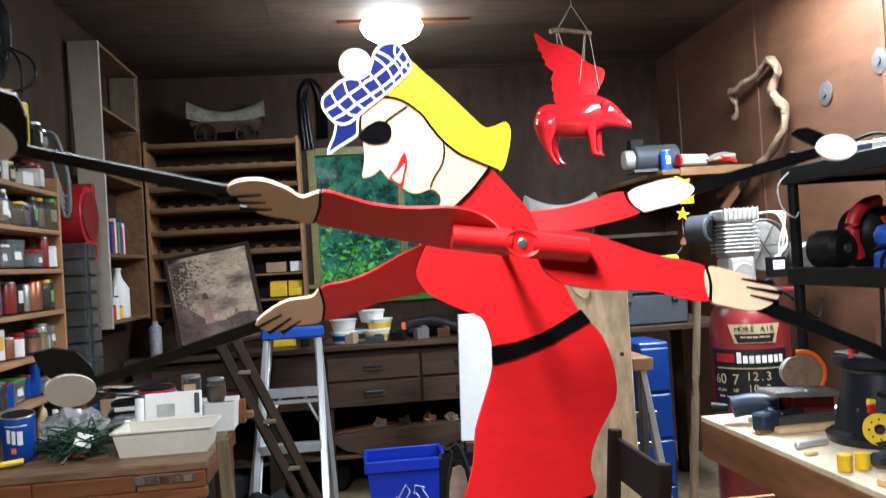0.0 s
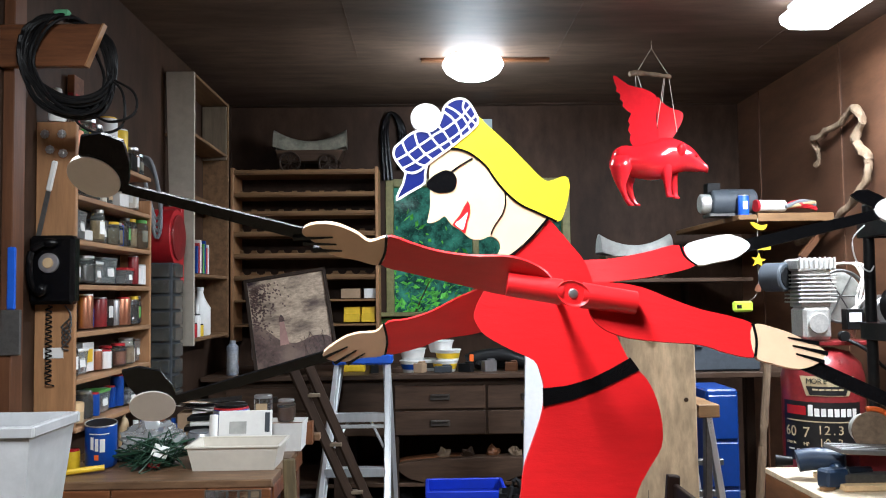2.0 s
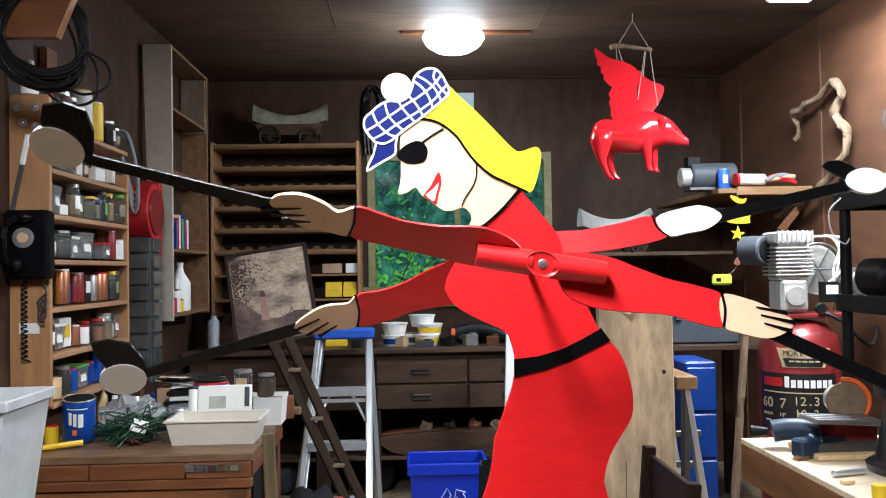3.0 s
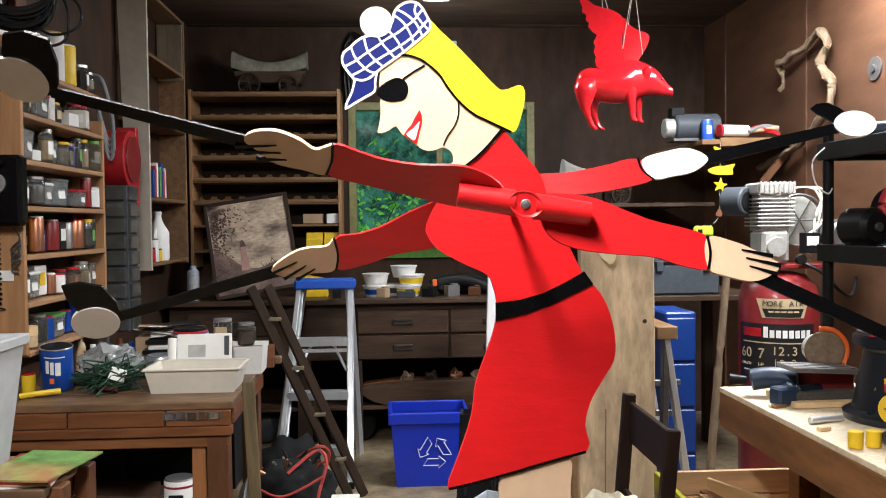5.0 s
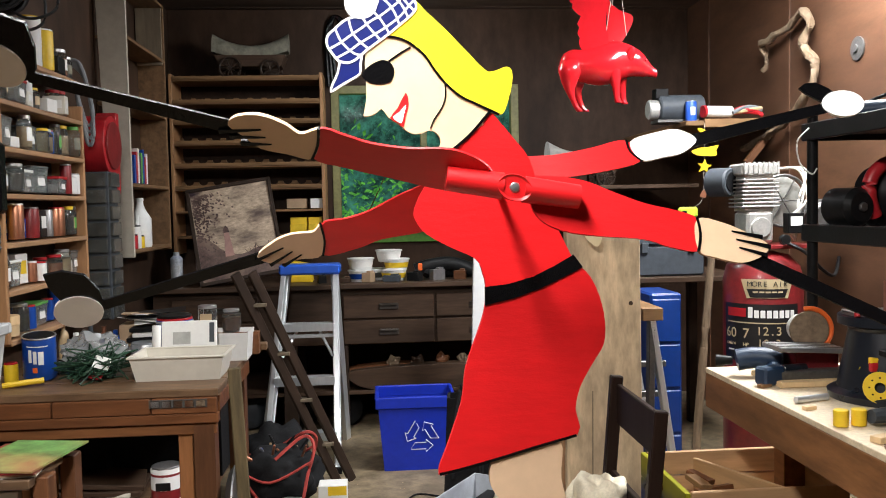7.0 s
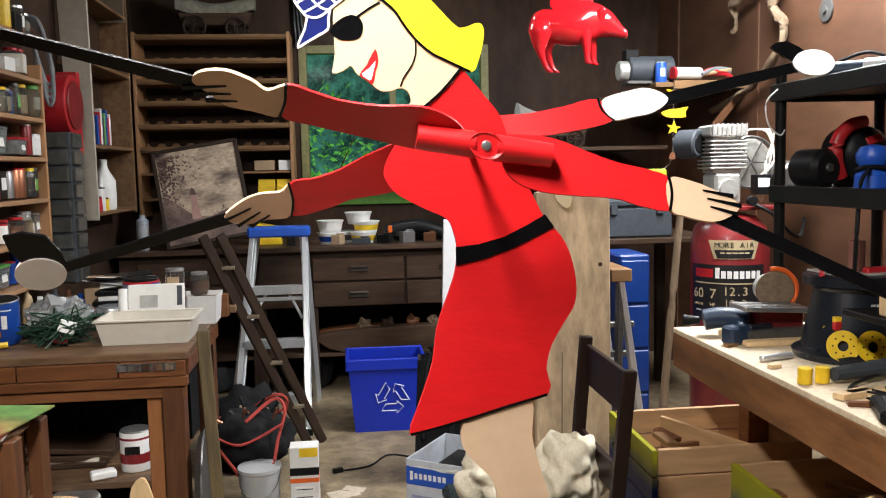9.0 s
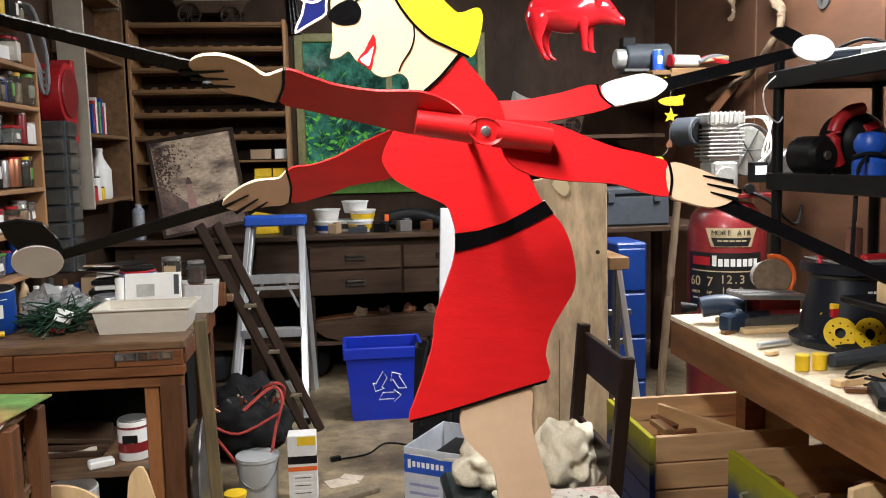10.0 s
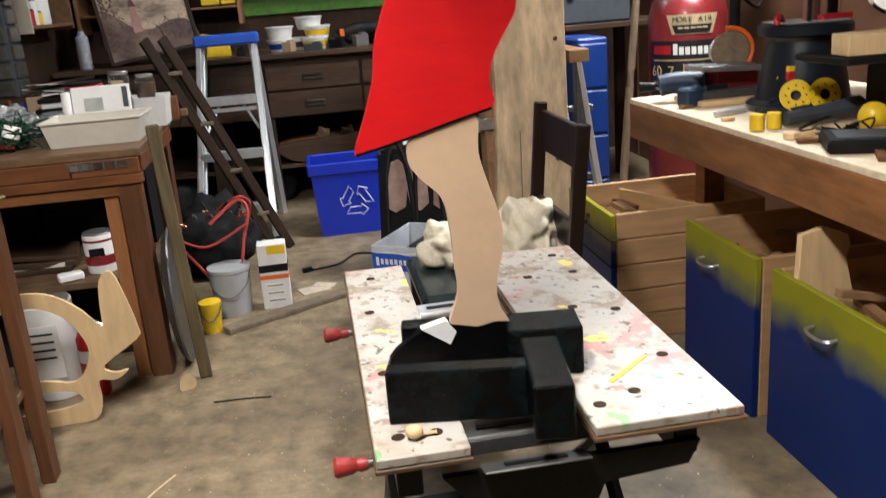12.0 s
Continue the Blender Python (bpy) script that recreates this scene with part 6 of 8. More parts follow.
# ---- near west rack ----
nr = thing("low_rack", (-1.185, 2.12, 0), "low brown wooden rack with open shelves", "rack")
for z in (0.3, 0.62, 0.835):
    boxpart("shelf_board", (0.32, 0.15, z), (0.62, 0.28, 0.025), oak_top, nr)
for x, y in ((0.03, 0.03), (0.64, 0.08), (0.03, 0.27), (0.64, 0.27)):
    boxpart("post", (x, y, 0.42), (0.04, 0.06, 0.84), oak_z, nr)
boxpart("upright", (0.6, 0.16, 0.73), (0.02, 0.2, 0.19), pine_z, nr)
bxw = carton((-0.665, 2.27, 0.633), (0.12, 0.18, 0.17), card_w, "white carton with a blue panel on the low rack", 0, blue_can, group="rack cartons")
for k in range(4):
    bm = B()
    bx(bm, (0, 0, 0), (0.21, 0.28, 0.005))
    solo("magazine", bm, (paper, card_k, red_tank, mat("green_cover", (0.12, 0.25, 0.07), 0.4, scale=18, var=0.6, stain=0.9, stain_col=(0.5, 0.12, 0.08)))[k], pose(-0.67 + 0.015 * k, 2.28, 0.851 + 0.006 * k, 0, 0, 8 - 6 * k), "printed magazine lying on the low rack", "magazine", group="magazines")
gt = thing("grey_tub", (-0.92, 2.25, 0.863), "scuffed pale grey plastic tub on the low rack", "tub")
scuff = mat("scuffed_grey_plastic", (0.42, 0.43, 0.44), 0.45, scale=12, var=0.12, stain=0.5, stain_col=(0.18, 0.18, 0.18))
bm = B()
tub_mesh(bm, 0.36, 0.22, 0.44, 0.28, 0.35, 0.006)
part("body", bm, scuff, gt, bevel=0.004)
bm = B()
for c, s in (((0, -0.142, 0.335), (0.46, 0.014, 0.03)), ((0, 0.142, 0.335), (0.46, 0.014, 0.03)), ((-0.222, 0, 0.335), (0.014, 0.27, 0.03)), ((0.222, 0, 0.335), (0.014, 0.27, 0.03))):
    bx(bm, c, s)
part("rim", bm, scuff, gt, bevel=0.004)

# ---- between bench and ladder ----
bm = B()
bx(bm, (0, 0, 0.475), (0.045, 0.03, 0.95))
solo("leaning_post", bm, olive_wood, pose(-0.149, 3.0, 0, -2, -2.5, 8), "rough mossy brown wooden post leaning on the bench", "post", 0.004)
bm = B()
lathe(bm, [(0.05, 0.0), (0.24, 0.006), (0.27, 0.03), (0.265, 0.036), (0.05, 0.014)], seg=36)
solo("round_metal_tray", bm, dark_steel, pose(-0.255, 3.2, 0.273, 0, 88, 3), "round dark metal tray leaning on the bench leg", "tray", smooth=True)
dl = thing("wooden_steps", (0.03, 4.6, 0), "dark weathered pair of leaning wooden step rails", "ladder")
for dx, dy in ((0.05, 0), (0.125, 0.05)):
    bm = B()
    d = Vector((-0.455, -0.403, 1.2))
    bx(bm, (0, 0, 0), (0.022, 0.052, d.length))
    part("rail", bm, dark_z, dl, bevel=0.004, at=Matrix.Translation((dx + d.x / 2, dy + d.y / 2, d.z / 2)) @ d.to_track_quat("Z", "Y").to_matrix().to_4x4())
for u in (0.2, 0.42, 0.64, 0.86):
    boxpart("tread", (-0.455 * u + 0.087, -0.403 * u + 0.025, 1.2 * u), (0.075, 0.05, 0.018), grey_wood, dl, rot=(0, 0, 5))
bm = B()
bx(bm, (0, 0, 0), (0.26, 0.07, 0.03))
solo("short_beam", bm, oak_top, pose(-0.32, 3.9, 0.885, 0, 0, 3), "brown beam end lying on the bench", "beam", 0.004)
bg = thing("tool_bag", (-0.15, 3.85, 0.2), "open black tool bag with red straps", "tool bag")
bm = B()
bmesh.ops.create_icosphere(bm, subdivisions=4, radius=1.0)
for v in bm.verts:
    c = v.co * (1 + 0.3 * noise.noise(v.co * 1.9 + Vector((4, 0, 0))) + 0.18 * noise.noise(v.co * 5))
    v.co = Vector((c.x * 0.18, c.y * 0.13, min(0.95, max(-0.8, c.z)) * 0.13 + 0.1))
part("body", bm, black_soft, bg, smooth=2)
for y in (-0.12, 0.12):
    bm = B()
    tube(bm, [(-0.14, y, 0.12), (-0.06, y * 1.3, 0.02), (0.03, y * 1.45, -0.05 + y * 0.3), (0.11, y * 1.3, 0.0), (0.14, y, 0.12), (0.17, y * 0.6, 0.24), (0.12, y * 0.3, 0.28), (0.0, y * 0.9, 0.2)], 0.008, 5, 6)
    part("strap", bm, salmon, bg)
    bm = B()
    tube(bm, [(-0.15, y * 1.1, 0.16), (-0.02, y * 1.25, 0.11), (0.16, y * 1.1, 0.19)], 0.006, 5, 5)
    part("piping", bm, salmon, bg)
for k in range(14):
    bm = B()
    tube(bm, [(rnd.uniform(-0.1, 0.1), rnd.uniform(-0.07, 0.07), 0.1), (rnd.uniform(-0.14, 0.14), rnd.uniform(-0.1, 0.1), rnd.uniform(0.2, 0.27))], 0.006, 6, 1)
    part("tool", bm, rnd.choice((copper, steel, black_pl, tan_pl)), bg)
b2 = thing("sports_bag", (-0.22, 4.35, 0), "slumped black sports bag beneath the steps", "bag")
bm = B()
bmesh.ops.create_icosphere(bm, subdivisions=4, radius=1.0)
for v in bm.verts:
    n = 0.32 * noise.noise(v.co * 1.6) + 0.2 * noise.noise(v.co * 4.2)
    c = v.co * (1 + n)
    v.co = Vector((c.x * 0.2, c.y * 0.17, (max(-0.7, c.z) + 0.7) * 0.24))
part("body", bm, black_soft, b2, smooth=2)
for at, r, m, l in (((-0.165, 3.47, 0), 0.045, yel_pl, "small yellow plastic bucket beside a grey one"), ((-0.09, 3.68, 0), 0.09, scuff, "scuffed grey plastic bucket beneath a tool bag")):
    t = thing("bucket", at, l, "bucket", "buckets")
    bm = B()
    h = min(0.22, 3 * r)
    lathe(bm, [(r * 0.85, 0), (r * 0.87, 0.005), (r, h - 0.02), (r * 1.06, h - 0.015), (r * 1.06, h), (r * 0.95, h)], seg=24)
    part("body", bm, m, t, smooth=True)
    bm = B()
    tube(bm, [(-r, 0, h - 0.02), (-r * 0.8, -r * 0.8, h * 0.65), (0, -r * 1.15, h * 0.45), (r * 0.8, -r * 0.8, h * 0.65), (r, 0, h - 0.02)], 0.0025, 6, 5)
    part("bail", bm, dark_steel, t)
pb = thing("grout_box", (0.105, 3.7, 0), "tall white, yellow and orange grout carton", "box")
boxpart("body", (0, 0, 0.15), (0.125, 0.09, 0.3), card_w, pb)
boxpart("band", (0, 0, 0.19), (0.1262, 0.0912, 0.035), black_pl, pb, bevel=0)
boxpart("band", (0, 0, 0.15), (0.1262, 0.0912, 0.02), orange, pb, bevel=0)
boxpart("band", (0.02, 0, 0.275), (0.08, 0.0912, 0.04), yel_pl, pb, bevel=0)
for k in range(3):
    boxpart("print_panel", (0, -0.0456, 0.11 - 0.035 * k), (0.09, 0.001, 0.025), paper, pb, bevel=0)
    boxpart("print_line", (0, -0.0462, 0.11 - 0.035 * k), (0.07, 0.001, 0.004), dgrey_pl, pb, bevel=0)
bm = B()
bx(bm, (0, 0, 0.012), (0.62, 0.07, 0.024))
solo("floor_board", bm, grey_wood, pose(0.16, 3.58, 0, 0, 0, 30), "weathered board lying on the floor", "board", 0.004)
bm = B()
bx(bm, (0, 0, 0.002), (0.14, 0.1, 0.004), (0, 0, 20))
bx(bm, (0.05, 0.05, 0.003), (0.1, 0.06, 0.004), (0, 3, -20))
solo("paper_scrap", bm, mat("torn_kraft_paper", (0.5, 0.42, 0.33), 0.8, scale=30, var=0.2), (0.27, 3.85, 0), "torn white paper on the floor", "paper")
# Black boxes added to imitate the deep shade under the bench.
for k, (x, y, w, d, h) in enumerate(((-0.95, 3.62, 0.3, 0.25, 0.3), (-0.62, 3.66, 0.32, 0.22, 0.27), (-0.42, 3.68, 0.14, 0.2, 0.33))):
    carton((x, y, 0.388), (w, d, h), black_soft, "black filler box added for the dark deep under the bench", name="dark_filler_box", group="black storage boxes")
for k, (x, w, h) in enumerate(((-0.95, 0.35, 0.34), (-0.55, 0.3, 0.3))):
    carton((x, 3.5, 0), (w, 0.3, h), black_soft, "black filler box added for shade on the floor under the bench", name="dark_filler_box", group="black storage boxes")
bm = B()
tube(bm, [(0.25, 4.15, 0.006), (0.4, 4.2, 0.006), (0.5, 4.35, 0.006), (0.62, 4.3, 0.006)], 0.005, 6, 6)
bx(bm, (0.24, 4.145, 0.012), (0.05, 0.022, 0.022), (0, 0, 20))
solo("extension_cable", bm, black_pl, (0, 0, 0), "black power cord with a plug on the floor", "cord")
for k, (x, y, l, a, m) in enumerate(((-0.22, 2.2, 0.22, 62, birch), (0.0, 2.75, 0.2, -5, dark_z), (-0.25, 1.98, 0.09, 15, birch), (0.02, 1.9, 0.07, -8, dark_z), (-0.1, 1.9, 0.05, 5, oak_x))):
    bm = B()
    tube(bm, [(-l / 2, 0, 0.003), (0, 0.004, 0.004), (l / 2, 0, 0.003)], 0.003, 5, 3)
    solo("wood_sliver", bm, m, pose(x, y, 0, 0, 0, a), "thin wood sliver on the concrete floor", "wood scrap", group="floor slivers")

# ---- under and on the back chest ----
for k, (x, l, y) in enumerate(((0.55, 0.9, 5.62), (1.0, 0.7, 5.7), (0.35, 0.5, 5.7))):
    bm = B()
    slab(bm, [(-l / 2, 0.1), (-l * 0.3, 0.0), (l * 0.3, 0.0), (l / 2, 0.12), (l * 0.3, 0.16), (-l * 0.35, 0.14)], -0.06, 0.06, 0, 3)
    solo("log_slab", bm, (dark_x, dark_x, oak_x)[k], (x, y + 0.05, 0.293 + 0.0 * k), "rough wood slab under the chest", "wood slab", 0.006, group="wood slabs")
for k in range(5):
    bm = B()
    ball(bm, (0, 0, 0.03), 0.032, (1.5, 0.8, 1), u=10, v=7)
    for v in bm.verts:
        v.co *= 1 + 0.7 * noise.noise(v.co * 40 + Vector((k, 0, 0)))
    solo("wood_chunk", bm, (drift_mat, dark_x, oak_x)[k % 3], (0.42 + 0.16 * k, 5.7, 0.43), "small rough chunk of wood under the chest", "wood chunk", group="wood chunks")
for k in range(6):
    bm = B()
    ball(bm, (0, 0, 0.13), 0.13, (0.9, 0.8, 1), u=12, v=8)
    for v in bm.verts:
        v.co *= 1 + 0.12 * noise.noise(v.co * 12 + Vector((k, 3, 0)))
    solo("stuffed_sack", bm, (black_soft, dgrey_pl, black_pl)[k % 3], (-0.9 + 0.33 * k, 5.85, 0), "dark filled sack under the chest", "sack", smooth=True, group="dark sacks")
for k, (x, y, z) in enumerate(((0.21, 5.75, 1.01), (0.21, 5.75, 1.09), (0.43, 5.75, 1.01), (0.45, 5.76, 1.08), (0.4, 5.77, 1.14), (0.32, 5.85, 1.01))):
    t = thing("margarine_tub", (x, y, z), "white plastic food tub with a printed band", "tub", "food tubs")
    bm = B()
    lathe(bm, [(0.068, 0), (0.072, 0.004), (0.086, 0.07), (0.092, 0.072), (0.092, 0.08), (0.08, 0.08)], seg=28)
    part("body", bm, white_pl, t, smooth=True)
    bm = B()
    lathe(bm, [(0.076, 0.02), (0.0836, 0.055)], seg=28)
    part("printed_band", bm, (blue_can, paper, yel_pl, yel_pl, paper, dark_steel)[k], t, smooth=True)
pt = thing("power_tool_case", (0.78, 5.78, 1.01), "black power tools piled on the chest", "power tool")
bm = B()
tube(bm, [(-0.2, 0, 0.06), (-0.1, 0, 0.09), (0.05, 0.0, 0.1), (0.2, 0, 0.05)], 0.05, 12, 5)
tube(bm, [(-0.1, 0, 0.09), (-0.13, -0.06, 0.03)], 0.025, 10, 1)
part("body", bm, black_pl, pt, smooth=True)
boxpart("badge", (-0.17, -0.055, 0.09), (0.03, 0.01, 0.05), orange, pt, bevel=0.006)
bm = B()
bx(bm, (0, 0, 0.05), (0.45, 0.16, 0.1))
solo("tool_case", bm, black_pl, pose(0.95, 5.95, 1.01, 0, 0, -4), "long black plastic tool case on the chest", "case", 0.015)
bm = B()
bx(bm, (0, 0, 0), (0.2, 0.03, 0.76))
solo("painted_board", bm, white_pt, pose(0.99, 5.1, 0.81, 0, 2, 0), "white painted panel standing near the chest", "panel", 0.003)
bm = B()
bx(bm, (0, 0, 0.215), (0.18, 0.12, 0.43))
solo("plinth_box", bm, dark_x, (0.99, 5.1, 0.0), "dark wooden box under a white panel", "box", 0.004)
bm = B()
bx(bm, (0, 0, 0), (0.15, 0.004, 0.13))
solo("window_note", bm, mat("pale_blue_card", (0.5, 0.62, 0.66), 0.6, var=0.05), (0.76, 6.492, 2.83), "pale blue card on the wall over the window", "card")
sp = thing("bridle_strap", (0.05, 6.47, 2.4), "black leather straps hung by the window", "strap")
for k in range(3):
    bm = B()
    tube(bm, [(-0.06 + 0.03 * k, 0, 0.02), (-0.07 + 0.02 * k, -0.01, 0.4), (0.0, -0.02, 0.54), (0.1 - 0.02 * k, -0.01, 0.42), (0.11 - 0.03 * k, 0, 0.1)], 0.014, 6, 5)
    part("strap", bm, black_gloss, sp)

# ---- chair, cloth, boxes behind the workbench ----
chr_ = thing("dining_chair", (0.82, 2.45, 0), "espresso-stained wooden chair with a black seat", "chair")
boxpart("seat", (0, 0, 0.455), (0.43, 0.43, 0.05), mat("black_vinyl", (0.012, 0.02, 0.022), 0.25, scale=40, var=0.2), chr_, "black vinyl seat", 0.018)
def post(p, q, nm, r=0.02):
    d = Vector(q) - Vector(p)
    bm = B()
    bx(bm, (0, 0, 0), (r * 1.5, r * 2, d.length))
    part(nm, bm, espresso, chr_, bevel=0.004, at=Matrix.Translation((Vector(p) + Vector(q)) / 2) @ d.to_track_quat("Z", "Y").to_matrix().to_4x4())
post((0.19, -0.2, 0), (0.28, -0.2, 0.93), "back_post")
post((0.19, 0.2, 0), (0.27, 0.2, 0.95), "back_post")
for y in (-0.19, 0.19):
    post((-0.19, y, 0), (-0.19, y, 0.45), "leg")
for z, h in ((0.86, 0.13), (0.6, 0.09)):
    boxpart("back_slat", (0.2 + 0.085 * z, 0, z), (0.018, 0.37, h), espresso, chr_)
for y in (-0.19, 0.19):
    boxpart("side_rail", (0, y, 0.41), (0.36, 0.022, 0.05), espresso, chr_)


def cloth_heap(at, rx, ry, rz, seed, label):
    bm = B()
    bmesh.ops.create_icosphere(bm, subdivisions=5, radius=1.0)
    for v in bm.verts:
        n = noise.noise(v.co * 1.6 + Vector((seed, 0, 0))) * 0.34 + noise.noise(v.co * 3.4 + Vector((0, seed, 0))) * 0.14
        n += 0.07 * math.sin(7 * v.co.x - 6 * v.co.z + 5 * noise.noise(v.co * 1.5))
        c = v.co * (1 + n)
        v.co = Vector((c.x * rx, c.y * ry, max(-0.55, c.z) * rz + 0.55 * rz))
    solo("knit_blanket", bm, cloth, at, label, "blanket", smooth=2, group="knit cloths")


cloth_heap((0.99, 2.5, 0.48), 0.1, 0.13, 0.13, 2, "rumpled cream knitted cloth on the chair")
cloth_heap((0.74, 2.55, 0.48), 0.09, 0.1, 0.085, 5, "cream knitted cloth spilling over the chair seat")
cloth_heap((0.83, 2.36, 0.48), 0.08, 0.09, 0.04, 8, "fold of cream knitted cloth on the seat")
mb = thing("tool_carton", pose(0.78, 3.37, 0, 0, 0, -33), "open pale grey tool carton with a blue printed band", "box")
bm = B()
tub_mesh(bm, 0.36, 0.36, 0.36, 0.36, 0.34, 0.005)
part("body", bm, mat("blue_grey_card", (0.5, 0.53, 0.58), 0.5, scale=14, var=0.15), mb)
# Black block added inside so that the open carton looks dark within.
boxpart("black_case", (0.02, 0.02, 0.15), (0.28, 0.28, 0.28), black_pl, mb, "black filler block added for the carton's dark inside", 0.02)
band = boxpart("brand_band", (0, -0.1805, 0.275), (0.358, 0.002, 0.075), bright_blue, mb, "blue band for a brand name", 0)
for k in range(8):
    boxpart("brand_stroke", (-0.155 + 0.021 * k, -0.0015, 0.0), (0.013, 0.002, 0.022 if k else 0.036), paper, band, bevel=0)
bm = B()
slab(bm, [(-0.17, 0.036), (-0.1, 0.042), (-0.02, 0.03), (0.0, 0.04), (0.05, 0.05), (0.17, 0.046), (0.17, 0.037)], -0.0012, 0.001, 0, 1)
part("brand_wave", bm, paper, band)
for k in range(4):
    boxpart("print_bar", (-0.09, -0.1812, 0.19 - 0.035 * k), (0.13, 0.002, 0.012), mat("pale_violet_print", (0.3, 0.3, 0.5), 0.6), mb, bevel=0)
tg = thing("tote_bag", pose(0.8, 4.05, 0, 0, 0, -6), "black and dusty pink canvas tote bag on the floor", "bag")
bm = B()
tub_mesh(bm, 0.34, 0.24, 0.3, 0.16, 0.58, 0.012)
for v in bm.verts:
    v.co += 0.03 * noise.noise_vector(v.co * 6)
part("body", bm, black_soft, tg, bevel=0.02)
pink = mat("dusty_pink_canvas", (0.34, 0.22, 0.18), 0.9, scale=18, var=0.3, stain=0.5)
for x, w, a in ((-0.085, 0.09, 7), (0.03, 0.09, -4), (0.125, 0.06, 5)):
    bm = B()
    slab(bm, [(-w / 2, 0), (w / 2, 0.01), (w / 2 - 0.008, 0.2), (-w / 2 + 0.012, 0.22)], -0.006, 0.01, 0, 2)
    part("panel", bm, pink, tg, at=pose(x, -0.116, 0.33, -6, a, 0))
for x in (-0.09, 0.05):
    bm = B()
    tube(bm, [(x - 0.045, -0.135, 0.22), (x - 0.03, -0.12, 0.5), (x + 0.02, -0.09, 0.66), (x + 0.075, -0.12, 0.5), (x + 0.09, -0.135, 0.22)], 0.013, 6, 5)
    part("strap", bm, black_soft, tg)

# ---- planks and back right corner ----
pk = thing("rough_plank", pose(1.25, 3.3, 0, -2, 0, 3), "tall rough-sawn plank standing upright", "plank")
bm = B()
slab(bm, [(-0.18, 0), (0.145, 0), (0.14, 0.7), (0.145, 1.41), (0.0, 1.43), (-0.165, 1.4), (-0.16, 0.9), (-0.18, 0.5)], 0, 0.04, 0, 1)
part("board", bm, plank_mat, pk, bevel=0.004)
bm = B()
bx(bm, (-0.075, 0.002, 0.4), (0.004, 0.008, 0.7), (0, 1.2, 0))
part("split", bm, grey_wood, pk)
for x, z, r in ((0.1, 1.1, 0.009), (0.09, 0.62, 0.012)):
    cylpart("knot", (x, -0.0005, z), r, 0.003, dark_x, pk, rot=(90, 0, 0), bevel=0, seg=14)
bm = B()
bx(bm, (0, 0, 0.52), (0.085, 0.085, 1.04))
solo("square_post", bm, fir_y, pose(1.1, 3.42, 0, 0, -1, 5), "square timber post standing by a plank", "post", 0.004)
hg = thing("steel_bracket", (1.06, 3.36, 0.78), "galvanised steel bracket on a timber post", "bracket")
boxpart("plate", (0.02, 0.005, 0), (0.13, 0.008, 0.045), steel, hg)
boxpart("plate", (-0.04, 0.02, 0), (0.02, 0.03, 0.06), steel, hg)
bd = thing("bird_ornament", (1.2, 3.36, 1.3), "pale cut-out bird ornament behind the figure", "ornament")
bm = B()
slab(bm, [(-0.04, 0.0), (-0.015, -0.03), (0.012, -0.045), (0.03, -0.01), (0.015, 0.02), (0.03, 0.045), (0.0, 0.035), (-0.02, 0.05)], -0.09, -0.08, 0, 2)
part("body", bm, cream, bd)
bd.matrix_basis = pose(1.19, 3.385, 1.38)
sk = thing("walking_stick", (1.83, 3.95, 0), "long peeled wooden stick leaning upright", "stick")
bm = B()
tube(bm, [(0, 0, 0), (0.03, 0.01, 0.4), (0.06, 0, 0.8), (0.11, 0.02, 1.27)], 0.022, 10, 5, 0.8)
part("shaft", bm, drift_mat, sk, smooth=True)
sh = thing("saw_stand", (1.62, 4.0, 0), "folding wooden saw stand with steel legs", "saw horse")
boxpart("top", (0, 0.1, 0.975), (0.1, 0.42, 0.06), pine_x, sh)
for y in (-0.08, 0.3):
    for s in (-0.02, 0.14):
        bm = B()
        d = Vector((s, 0, -0.95))
        bx(bm, (0, 0, 0), (0.05, 0.03, d.length))
        part("leg", bm, alu if s > 0 else dark_steel, sh, bevel=0.003, at=Matrix.Translation(Vector((0, y, 0.95)) + d / 2) @ d.to_track_quat("Z", "Y").to_matrix().to_4x4())
for z in (0.35, 0.55, 0.7):
    boxpart("rung", (0.05, 0.1, z), (0.16, 0.03, 0.03), dark_steel, sh)
bd2 = thing("blue_drawer_tower", (1.85, 4.55, 0), "blue plastic drawer tower", "drawer tower")
boxpart("body", (0, 0, 0.51), (0.17, 0.35, 1.02), blue_cab, bd2, bevel=0.01)
for k in range(4):
    boxpart("drawer", (0, -0.178, 0.14 + 0.245 * k), (0.155, 0.012, 0.23), blue_cab, bd2, bevel=0.006)
tt = thing("corner_table", (1.5, 4.75, 0), "dark wooden corner table", "table")
boxpart("top", (0.5, 0.45, 1.055), (1.0, 0.9, 0.03), dark_x, tt)
for x, y in ((0.05, 0.05), (0.95, 0.85), (0.05, 0.85)):
    boxpart("leg", (x, y, 0.52), (0.06, 0.06, 1.04), dark_z, tt)
bx1 = thing("grey_tool_box", (2.02, 4.95, 1.07), "dark grey plastic tool box on the corner table", "tool box")
boxpart("body", (0, 0, 0.09), (0.44, 0.24, 0.18), dgrey_pl, bx1, bevel=0.012)
boxpart("lid", (0, 0, 0.205), (0.46, 0.26, 0.045), dgrey_pl, bx1, bevel=0.012)
for x in (-0.14, 0.14):
    boxpart("latch", (x, -0.132, 0.17), (0.04, 0.012, 0.06), dgrey_pl, bx1)
